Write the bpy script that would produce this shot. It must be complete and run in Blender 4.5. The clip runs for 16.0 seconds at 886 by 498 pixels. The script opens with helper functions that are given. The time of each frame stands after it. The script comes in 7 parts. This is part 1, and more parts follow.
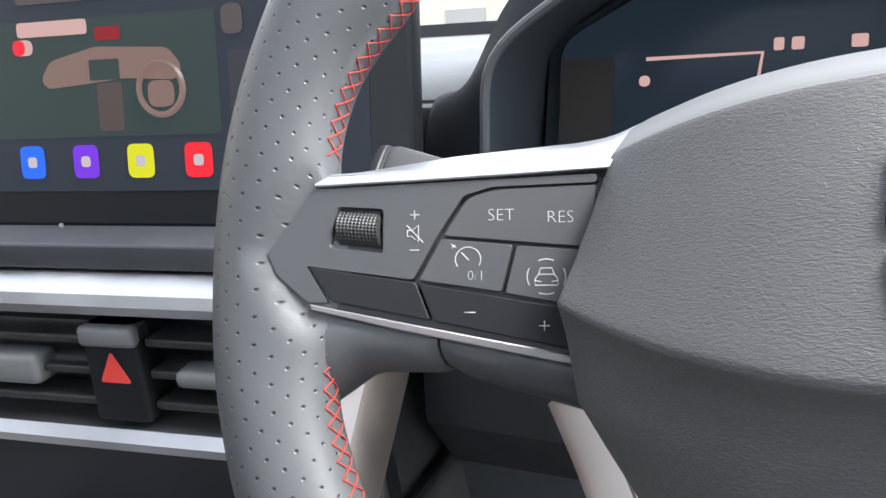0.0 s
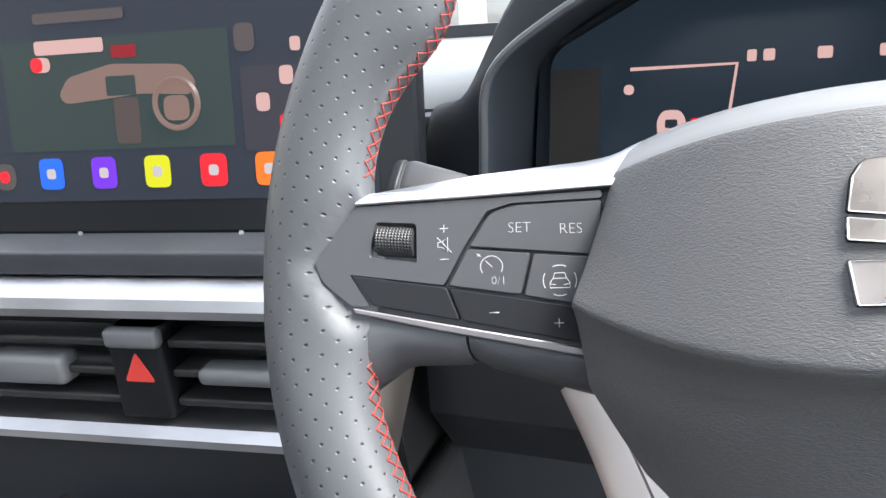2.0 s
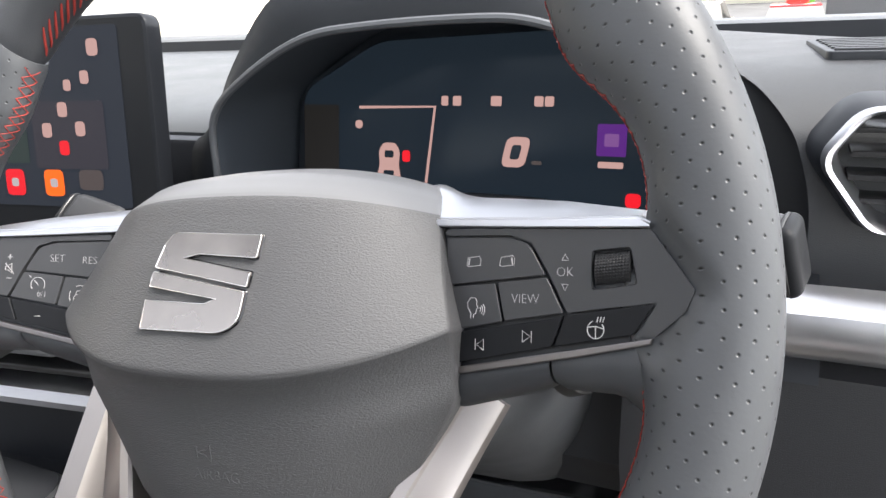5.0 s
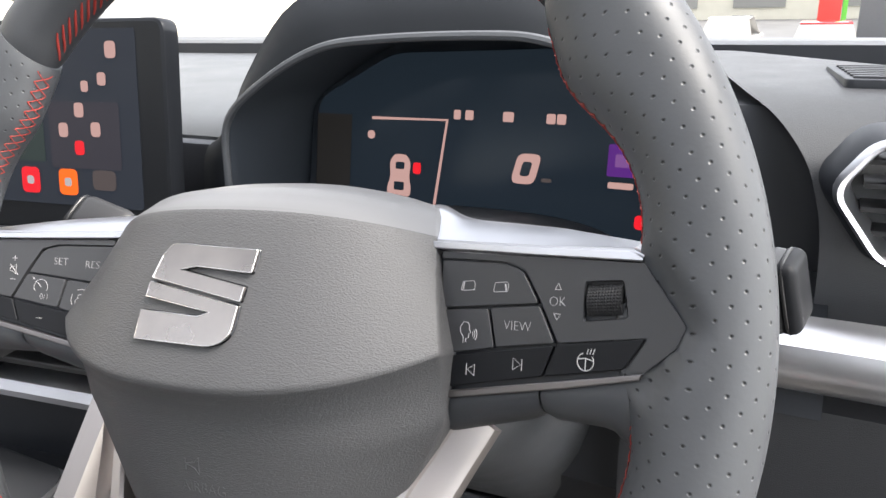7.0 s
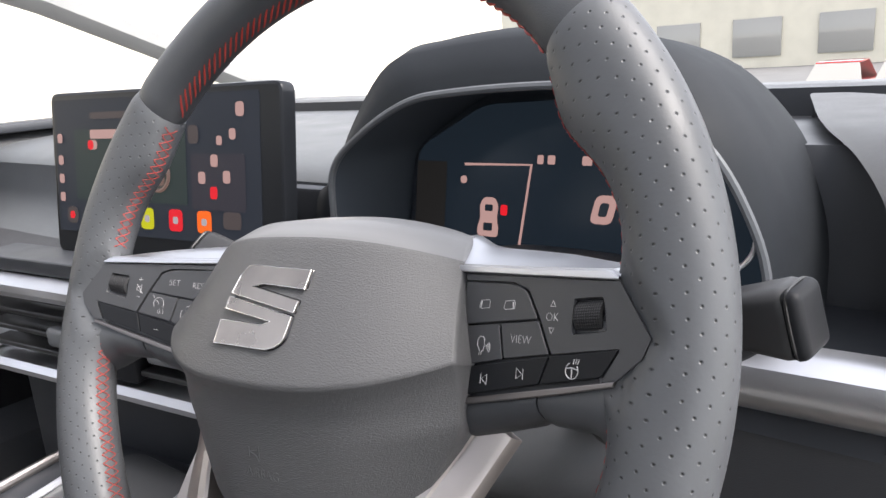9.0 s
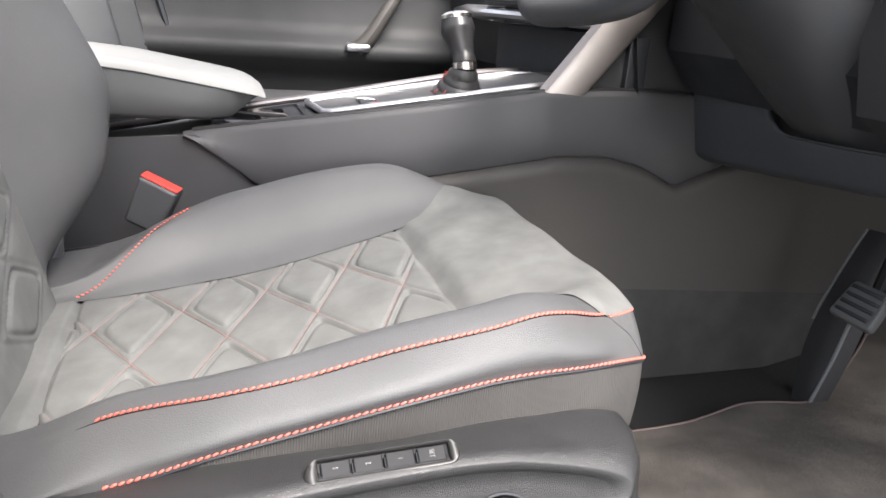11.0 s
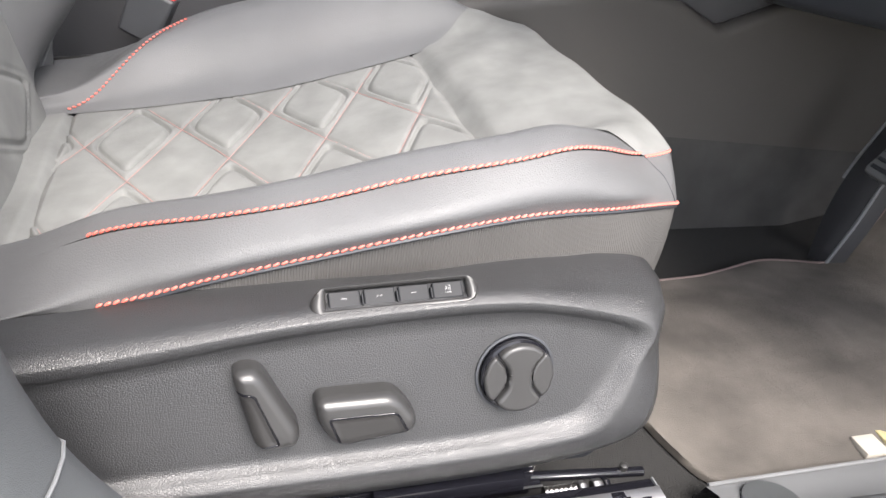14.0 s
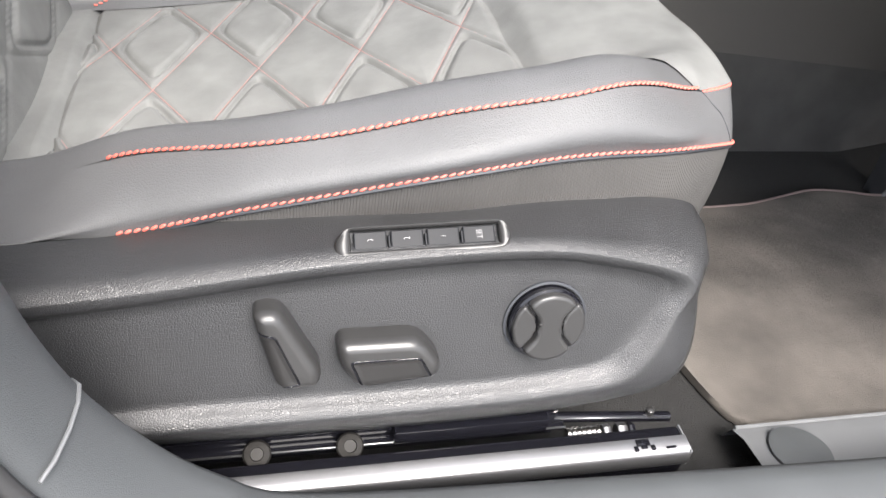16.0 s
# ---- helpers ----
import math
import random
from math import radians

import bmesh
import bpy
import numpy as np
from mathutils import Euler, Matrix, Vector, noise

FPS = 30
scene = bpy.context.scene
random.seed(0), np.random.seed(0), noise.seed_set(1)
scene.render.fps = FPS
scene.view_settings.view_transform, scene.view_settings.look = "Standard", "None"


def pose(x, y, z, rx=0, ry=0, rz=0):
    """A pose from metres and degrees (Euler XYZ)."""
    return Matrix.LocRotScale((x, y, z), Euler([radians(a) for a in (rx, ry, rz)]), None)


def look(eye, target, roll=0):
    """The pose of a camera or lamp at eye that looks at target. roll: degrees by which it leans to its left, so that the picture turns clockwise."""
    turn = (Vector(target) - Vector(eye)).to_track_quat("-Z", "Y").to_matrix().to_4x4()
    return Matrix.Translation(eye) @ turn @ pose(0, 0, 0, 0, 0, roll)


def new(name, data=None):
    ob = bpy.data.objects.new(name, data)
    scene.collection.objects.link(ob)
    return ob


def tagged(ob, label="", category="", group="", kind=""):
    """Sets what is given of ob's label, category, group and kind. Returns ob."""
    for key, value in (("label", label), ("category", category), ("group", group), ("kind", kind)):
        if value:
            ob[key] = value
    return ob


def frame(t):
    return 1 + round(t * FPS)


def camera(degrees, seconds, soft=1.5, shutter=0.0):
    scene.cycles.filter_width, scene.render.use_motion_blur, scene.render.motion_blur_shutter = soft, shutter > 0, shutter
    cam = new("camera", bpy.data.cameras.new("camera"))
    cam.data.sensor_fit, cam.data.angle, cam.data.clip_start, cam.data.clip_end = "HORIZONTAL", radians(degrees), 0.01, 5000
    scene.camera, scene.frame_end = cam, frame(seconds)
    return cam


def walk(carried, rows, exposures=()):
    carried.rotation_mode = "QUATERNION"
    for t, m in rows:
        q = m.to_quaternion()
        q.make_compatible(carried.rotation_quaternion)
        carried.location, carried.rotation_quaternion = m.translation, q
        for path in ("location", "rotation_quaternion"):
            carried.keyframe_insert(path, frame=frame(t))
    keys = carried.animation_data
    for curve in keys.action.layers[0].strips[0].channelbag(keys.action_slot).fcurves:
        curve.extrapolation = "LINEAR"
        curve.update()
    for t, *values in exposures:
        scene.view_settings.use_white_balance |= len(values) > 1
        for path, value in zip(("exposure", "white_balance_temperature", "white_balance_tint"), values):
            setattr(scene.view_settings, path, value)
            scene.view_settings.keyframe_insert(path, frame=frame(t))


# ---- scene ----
cam = camera(61.87, 16.0)
# seconds, eye, yaw, pitch, roll
PATH = (
    (0, -0.04460, -0.16894, 0.69767, 23.035, -16.743, -3.707),
    (0.5, -0.05452, -0.18294, 0.69988, 21.386, -17.067, -3.501),
    (1, -0.05684, -0.19095, 0.69720, 20.566, -17.320, -3.351),
    (1.5, -0.06083, -0.19599, 0.69769, 20.529, -17.425, -3.544),
    (2, -0.04802, -0.19798, 0.71187, 21.173, -17.506, -4.211),
    (2.5, 0.03983, -0.19020, 0.72120, 22.345, -17.570, -5.002),
    (3, 0.12760, -0.18974, 0.74207, 23.515, -18.106, -5.549),
    (3.5, 0.16270, -0.19245, 0.74804, 24.343, -18.577, -5.660),
    (4, 0.16789, -0.19573, 0.75169, 24.805, -19.158, -5.161),
    (4.2, 0.17281, -0.19564, 0.75091, 24.941, -19.252, -4.804),
    (6.3, 0.18319, -0.18873, 0.75567, 26.240, -19.673, -2.033),
    (6.5, 0.18482, -0.18620, 0.75641, 26.441, -19.505, -1.896),
    (7, 0.18433, -0.18908, 0.75623, 26.847, -19.072, -1.691),
    (7.5, 0.18555, -0.18216, 0.76079, 27.170, -18.334, -1.878),
    (8, 0.18223, -0.17870, 0.76314, 27.640, -17.196, -2.236),
    (8.2, 0.18354, -0.18042, 0.76198, 28.139, -16.573, -2.456),
    (10.3, 0.48434, -0.25817, 0.66712, 66.560, -14.800, -1.595),
    (10.4, 0.50802, -0.26542, 0.64379, 68.398, -15.421, -0.910),
    (10.5, 0.52886, -0.27194, 0.61912, 70.089, -16.041, -0.077),
    (11, 0.61855, -0.35928, 0.51047, 71.892, -18.622, 4.121),
    (11.5, 0.66646, -0.39503, 0.47480, 72.595, -20.169, 5.913),
    (12, 0.67906, -0.39855, 0.46124, 71.981, -21.603, 6.493),
    (12.5, 0.66553, -0.38805, 0.45599, 71.191, -23.098, 6.861),
    (13, 0.65648, -0.38099, 0.45458, 70.712, -24.697, 7.163),
    (13.5, 0.63681, -0.37611, 0.46553, 70.637, -26.572, 7.262),
    (14, 0.58272, -0.35683, 0.48217, 70.951, -30.484, 7.626),
    (14.5, 0.56822, -0.34807, 0.48703, 71.426, -34.574, 7.990),
    (15, 0.56742, -0.34994, 0.49283, 72.129, -36.623, 8.286),
    (15.5, 0.56485, -0.34985, 0.49383, 72.347, -37.870, 8.910),
    (16, 0.55188, -0.34785, 0.49167, 72.856, -39.049, 9.332),
)
walk(cam, [(t, pose(x, y, z, 90 + p, 0, w) @ pose(0, 0, 0, 0, 0, r)) for t, x, y, z, w, p, r in PATH],
     ((0, 2.57, 6400, 9), (2, 2.78, 6400, 9), (3, 2.45, 6600, 10), (8.2, 2.3, 6750, 11), (10.3, 1.8, 6500, 15), (10.7, 1.9, 6500, 14), (11.0, 2.3, 6750, 13), (11.5, 2.48, 6800, 13), (12.5, 2.64, 6750, 13), (14, 2.5, 6700, 13), (16, 2.42, 6650, 12)))

# ---- light ----
world = bpy.data.worlds.new("overcast_sky")
scene.world = world
world.use_nodes = True
wn, wl = world.node_tree.nodes, world.node_tree.links
sky = wn.new("ShaderNodeTexSky")
sky.sky_type, sky.sun_disc = "NISHITA", False
sky.sun_elevation, sky.sun_rotation = radians(54), radians(80)
pale = wn.new("ShaderNodeHueSaturation")
pale.inputs["Saturation"].default_value = 0.3
wl.new(sky.outputs["Color"], pale.inputs["Color"])
wl.new(pale.outputs["Color"], wn["Background"].inputs["Color"])
wn["Background"].inputs["Strength"].default_value = 0.15
sun = new("sun", bpy.data.lights.new("sun", "SUN"))
sun.data.energy, sun.data.angle, sun.data.color = 2.6, radians(30), (1.0, 0.97, 0.93)
sun.matrix_world = look((2.2, 0.4, 3.1), (0, 0, 0))

# ---- helpers for meshes ----
def smoothstep(a, b, x):
    t = np.clip((np.asarray(x, float) - a) / (b - a), 0, 1)
    return t * t * (3 - 2 * t)


def lerp(a, b, t):
    return a + (b - a) * t


def thing(name, m, label, category, group="", kind=""):
    """An Empty at the base of a thing."""
    ob = new(name)
    ob.empty_display_size = 0.02
    ob.matrix_basis = m if isinstance(m, Matrix) else Matrix.Translation(m)
    return tagged(ob, label, category, group, kind)


def root_of(ob):
    while ob.parent:
        ob = ob.parent
    return ob


def finish(name, bm, mat, sharp=35):
    mesh = bpy.data.meshes.new(name)
    bmesh.ops.recalc_face_normals(bm, faces=bm.faces)
    bm.to_mesh(mesh)
    bm.free()
    mesh.set_sharp_from_angle(angle=radians(sharp))
    mesh.polygons.foreach_set("use_smooth", [len(p.vertices) <= 4 for p in mesh.polygons])
    if mat:
        mesh.materials.append(mat)
    return mesh


def part(name, bm, mat, parent, label="", local=False, sharp=35):
    """One mesh under a thing; bm is in world coordinates unless local."""
    if not local:
        bm.transform(root_of(parent).matrix_basis.inverted())
    ob = new(name, finish(name, bm, mat, sharp))
    ob.parent = parent
    return tagged(ob, label)


def solo(name, bm, mat, label, category, group="", kind="", sharp=35):
    """A thing that is one mesh, its origin at the middle of its base."""
    co = np.array([v.co for v in bm.verts])
    base = Vector(((co[:, 0].min() + co[:, 0].max()) / 2, (co[:, 1].min() + co[:, 1].max()) / 2, co[:, 2].min()))
    bm.transform(Matrix.Translation(-base))
    ob = new(name, finish(name, bm, mat, sharp))
    ob.location = base
    return tagged(ob, label, category, group, kind)


def grid(points, close_u=False, close_v=False, cap=False, bm=None):
    """A sheet of quads through points[i][j]."""
    bm = bm or bmesh.new()
    pts = np.asarray(points, float)
    n, m = pts.shape[:2]
    vs = [[bm.verts.new(p) for p in row] for row in pts]
    for i in range(n if close_u else n - 1):
        for j in range(m if close_v else m - 1):
            a, b = vs[i][j], vs[(i + 1) % n][j]
            c, d = vs[(i + 1) % n][(j + 1) % m], vs[i][(j + 1) % m]
            try:
                bm.faces.new((a, b, c, d))
            except ValueError:
                pass
    if cap and close_v:
        bm.faces.new(vs[0])
        bm.faces.new(vs[-1][::-1])
    return bm


def box(x0, x1, y0, y1, z0, z1, r=0.0, seg=2, bm=None):
    one = bmesh.new()
    bmesh.ops.create_cube(one, size=1)
    for v in one.verts:
        v.co = Vector((lerp(x0, x1, v.co.x + 0.5), lerp(y0, y1, v.co.y + 0.5), lerp(z0, z1, v.co.z + 0.5)))
    if r:
        bmesh.ops.bevel(one, geom=one.edges[:], offset=r, segments=seg, profile=0.5, affect="EDGES")
    return joined(bm, one)


def joined(bm, one):
    if bm is None:
        return one
    mesh = bpy.data.meshes.new("tmp")
    one.to_mesh(mesh)
    one.free()
    bm.from_mesh(mesh)
    bpy.data.meshes.remove(mesh)
    return bm


def slab(outline, thick, m=None, r=0.0, seg=2, bm=None):
    """A plate: a 2D outline in its own x and y, from z = 0 to thick, its upper edge rounded by r; placed by m."""
    one = bmesh.new()
    low = [one.verts.new((x, y, 0)) for x, y in outline]
    face = one.faces.new(low)
    top = bmesh.ops.extrude_face_region(one, geom=[face])["geom"]
    ups = [g for g in top if isinstance(g, bmesh.types.BMVert)]
    for v in ups:
        v.co.z = thick
    if r:
        edges = [e for e in one.edges if e.verts[0] in ups and e.verts[1] in ups]
        bmesh.ops.bevel(one, geom=edges, offset=r, segments=seg, profile=0.5, affect="EDGES")
    if m is not None:
        one.transform(m)
    return joined(bm, one)


def rounded(points, r, seg=4):
    """A closed outline with its corners rounded; r is one radius, or one for each corner."""
    out, n = [], len(points)
    for i, p in enumerate(points):
        p, a, b = Vector(p), Vector(points[i - 1]), Vector(points[(i + 1) % n])
        k = r[i] if isinstance(r, (list, tuple)) else r
        k = min(k, (a - p).length * 0.48, (b - p).length * 0.48)
        if k <= 0:
            out.append(tuple(p))
            continue
        s, e = p + (a - p).normalized() * k, p + (b - p).normalized() * k
        for j in range(seg + 1):
            t = j / seg
            q = s * (1 - t) ** 2 + p * 2 * t * (1 - t) + e * t * t
            out.append(tuple(q))
    return out


def spline(points, n, closed=False):
    """n points on a smooth curve through the given ones (Catmull-Rom)."""
    p = np.asarray(points, float)
    k = len(p)
    out = []
    for s in np.linspace(0, k if closed else k - 1, n, endpoint=not closed):
        i = min(int(s), k - 1 if closed else k - 2)
        t = s - i
        if closed:
            a, b, c, d = p[(i - 1) % k], p[i % k], p[(i + 1) % k], p[(i + 2) % k]
        else:
            b, c = p[i], p[i + 1]
            a = p[i - 1] if i else 2 * b - c
            d = p[i + 2] if i + 2 < k else 2 * c - b
        out.append(0.5 * (2 * b + (c - a) * t + (2 * a - 5 * b + 4 * c - d) * t * t + (3 * b - a - 3 * c + d) * t**3))
    return np.array(out)


def tube(points, radius, n=8, closed=False, cap=True, bm=None, flat=1.0, up=(0, 0, 1)):
    """A round rod along points; radius one value or one for each point."""
    p = np.asarray(points, float)
    k = len(p)
    rad = np.broadcast_to(np.asarray(radius, float), (k,))
    rings, last = [], np.array(up, float)
    for i in range(k):
        a, b = (p[i - 1], p[(i + 1) % k]) if closed else (p[max(i - 1, 0)], p[min(i + 1, k - 1)])
        t = (b - a) / (np.linalg.norm(b - a) + 1e-12)
        s = np.cross(t, last)
        if np.linalg.norm(s) < 1e-6:
            s = np.cross(t, (1, 0.3, 0.2))
        s /= np.linalg.norm(s)
        last = np.cross(s, t)
        ang = np.arange(n) / n * 2 * np.pi
        rings.append([p[i] + rad[i] * (np.cos(q) * s + flat * np.sin(q) * last) for q in ang])
    return grid(rings, close_u=closed, close_v=True, cap=cap and not closed, bm=bm)


def lathe(profile, m=None, n=32, bm=None):
    """A turned shape: profile of (radius, z), placed by m."""
    ang = np.arange(n) / n * 2 * np.pi
    one = grid([[(max(r, 1e-5) * math.cos(a), max(r, 1e-5) * math.sin(a), z) for a in ang] for r, z in profile], close_v=True, cap=True)
    if m is not None:
        one.transform(m)
    return joined(bm, one)


def axes_at(origin, x, y):
    """A matrix whose x and y axes follow the given ways."""
    x = Vector(x).normalized()
    z = x.cross(Vector(y)).normalized()
    y = z.cross(x)
    m = Matrix((x, y, z)).transposed().to_4x4()
    m.translation = origin
    return m

# ---- materials ----
def material(name, color, rough=0.5, metal=0.0, bump=(), vary=0.0, vary_scale=20.0, spec=0.5, emit=None, coat=0.0):
    """bump: rows of (kind, scale, strength, distance); vary: how far the colour wanders."""
    mat = bpy.data.materials.new(name)
    mat.use_nodes = True
    nt = mat.node_tree
    b = nt.nodes["Principled BSDF"]
    b.inputs["Base Color"].default_value = (*color, 1)
    b.inputs["Roughness"].default_value = rough
    b.inputs["Metallic"].default_value = metal
    b.inputs["Specular IOR Level"].default_value = spec
    b.inputs["Coat Weight"].default_value = coat
    if emit:
        b.inputs["Emission Color"].default_value = (*emit[:3], 1)
        b.inputs["Emission Strength"].default_value = emit[3]
    co = nt.nodes.new("ShaderNodeTexCoord")
    if vary:
        n1 = nt.nodes.new("ShaderNodeTexNoise")
        n1.inputs["Scale"].default_value, n1.inputs["Detail"].default_value = vary_scale, 5
        nt.links.new(co.outputs["Object"], n1.inputs["Vector"])
        mix = nt.nodes.new("ShaderNodeMapRange")
        mix.inputs["From Min"].default_value, mix.inputs["From Max"].default_value = 0.3, 0.7
        mix.inputs["To Min"].default_value, mix.inputs["To Max"].default_value = 1 - vary, 1 + vary
        nt.links.new(n1.outputs["Fac"], mix.inputs["Value"])
        hsv = nt.nodes.new("ShaderNodeHueSaturation")
        hsv.inputs["Color"].default_value = (*color, 1)
        nt.links.new(mix.outputs["Result"], hsv.inputs["Value"])
        nt.links.new(hsv.outputs["Color"], b.inputs["Base Color"])
        rr = nt.nodes.new("ShaderNodeMapRange")
        rr.inputs["From Min"].default_value, rr.inputs["From Max"].default_value = 0.3, 0.7
        rr.inputs["To Min"].default_value, rr.inputs["To Max"].default_value = max(rough - 0.06, 0.03), min(rough + 0.06, 1)
        nt.links.new(n1.outputs["Fac"], rr.inputs["Value"])
        nt.links.new(rr.outputs["Result"], b.inputs["Roughness"])
    last = None
    for kind, scale, strength, dist in bump:
        if kind == "noise":
            tex = nt.nodes.new("ShaderNodeTexNoise")
            tex.inputs["Detail"].default_value = 4
            out = tex.outputs["Fac"]
        elif kind == "wrinkle":
            tex = nt.nodes.new("ShaderNodeTexNoise")
            tex.inputs["Detail"].default_value, tex.inputs["Distortion"].default_value = 1.5, 0.8
            out = tex.outputs["Fac"]
        else:
            tex = nt.nodes.new("ShaderNodeTexVoronoi")
            tex.feature = "DISTANCE_TO_EDGE" if kind == "cells" else "F1"
            out = tex.outputs["Distance"]
        tex.inputs["Scale"].default_value = scale
        if kind == "wrinkle":
            squash = nt.nodes.new("ShaderNodeMapping")
            squash.inputs["Scale"].default_value = (0.38, 1.0, 1.0)
            nt.links.new(co.outputs["Object"], squash.inputs["Vector"])
            nt.links.new(squash.outputs["Vector"], tex.inputs["Vector"])
        else:
            nt.links.new(co.outputs["Object"], tex.inputs["Vector"])
        if kind == "knurl":
            tex.distance, tex.inputs["Randomness"].default_value = "CHEBYCHEV", 0.0
        if kind == "cells":
            ramp = nt.nodes.new("ShaderNodeMapRange")
            ramp.interpolation_type = "SMOOTHSTEP"
            ramp.inputs["From Max"].default_value = 0.22
            nt.links.new(out, ramp.inputs["Value"])
            out = ramp.outputs["Result"]
        bp = nt.nodes.new("ShaderNodeBump")
        bp.inputs["Strength"].default_value, bp.inputs["Distance"].default_value = strength, dist
        nt.links.new(out, bp.inputs["Height"])
        if last:
            nt.links.new(last, bp.inputs["Normal"])
        last = bp.outputs["Normal"]
    if last:
        nt.links.new(last, b.inputs["Normal"])
    return mat


LEATHER = material("smooth_leather", (0.040, 0.0425, 0.047), 0.48, bump=(("cells", 900, 0.12, 0.0003),), vary=0.08, vary_scale=30)
# lighter than HUB: the light its top reflects is put into the colour
HUB_SMOOTH = material("smooth_cover_lit", (0.125, 0.126, 0.130), 0.45, bump=(("noise", 900, 0.05, 0.0003),), vary=0.04)
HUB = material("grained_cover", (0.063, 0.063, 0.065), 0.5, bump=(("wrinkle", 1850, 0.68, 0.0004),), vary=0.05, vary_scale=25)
PLASTIC = material("soft_touch_plastic", (0.045, 0.047, 0.051), 0.55, bump=(("cells", 900, 0.25, 0.0003),), vary=0.06, vary_scale=40)
DARK = material("dark_plastic", (0.019, 0.021, 0.0255), 0.5, bump=(("noise", 600, 0.1, 0.0004),), vary=0.08)
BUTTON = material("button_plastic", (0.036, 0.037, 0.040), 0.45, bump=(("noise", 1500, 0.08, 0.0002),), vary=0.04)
GLOSS = material("gloss_black", (0.006, 0.006, 0.008), 0.08)
SCREEN = material("screen_glass", (0.006, 0.009, 0.015), 0.16, spec=0.10, emit=(0.55, 0.85, 1.2, 0.0042))
SCREEN_BODY = material("screen_black", (0.008, 0.009, 0.011), 0.3, spec=0.25)
SATIN = material("satin_silver", (0.58, 0.58, 0.60), 0.36, 1.0, bump=(("noise", 900, 0.03, 0.0002),), vary=0.04)
EMBLEM = material("brushed_chrome", (0.42, 0.385, 0.36), 0.3, 1.0, bump=(("noise", 700, 0.05, 0.0003),), vary=0.12, vary_scale=40)
CHROME = material("chrome", (0.72, 0.69, 0.66), 0.24, 1.0, bump=(("noise", 900, 0.03, 0.0002),))
SUEDE = material("grey_suede", (0.115, 0.117, 0.113), 0.9, bump=(("noise", 900, 0.35, 0.0006), ("noise", 90, 0.15, 0.002)), vary=0.17, vary_scale=38)
CARPET = material("carpet", (0.0125, 0.0125, 0.0125), 0.95, bump=(("noise", 1200, 0.8, 0.002),), vary=0.3, vary_scale=25)
MAT = material("velour_mat", (0.068, 0.061, 0.054), 0.95, bump=(("noise", 900, 0.8, 0.0015), ("noise", 70, 0.4, 0.004)), vary=0.48, vary_scale=14)
THREAD = material("red_thread", (0.34, 0.032, 0.022), 0.6)
SIGN = material("white_print", (0.36, 0.36, 0.36), 0.5)
STEEL = material("black_steel", (0.007, 0.007, 0.008), 0.45, 0.0, spec=0.25)
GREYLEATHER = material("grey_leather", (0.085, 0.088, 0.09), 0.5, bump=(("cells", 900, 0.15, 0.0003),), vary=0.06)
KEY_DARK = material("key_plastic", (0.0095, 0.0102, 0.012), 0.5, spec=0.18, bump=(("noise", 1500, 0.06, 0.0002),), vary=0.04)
GLOSSY_DARK = material("roller_plastic", (0.024, 0.024, 0.025), 0.32)
KNURL = material("knurled_roller", (0.020, 0.020, 0.021), 0.42, spec=0.3)


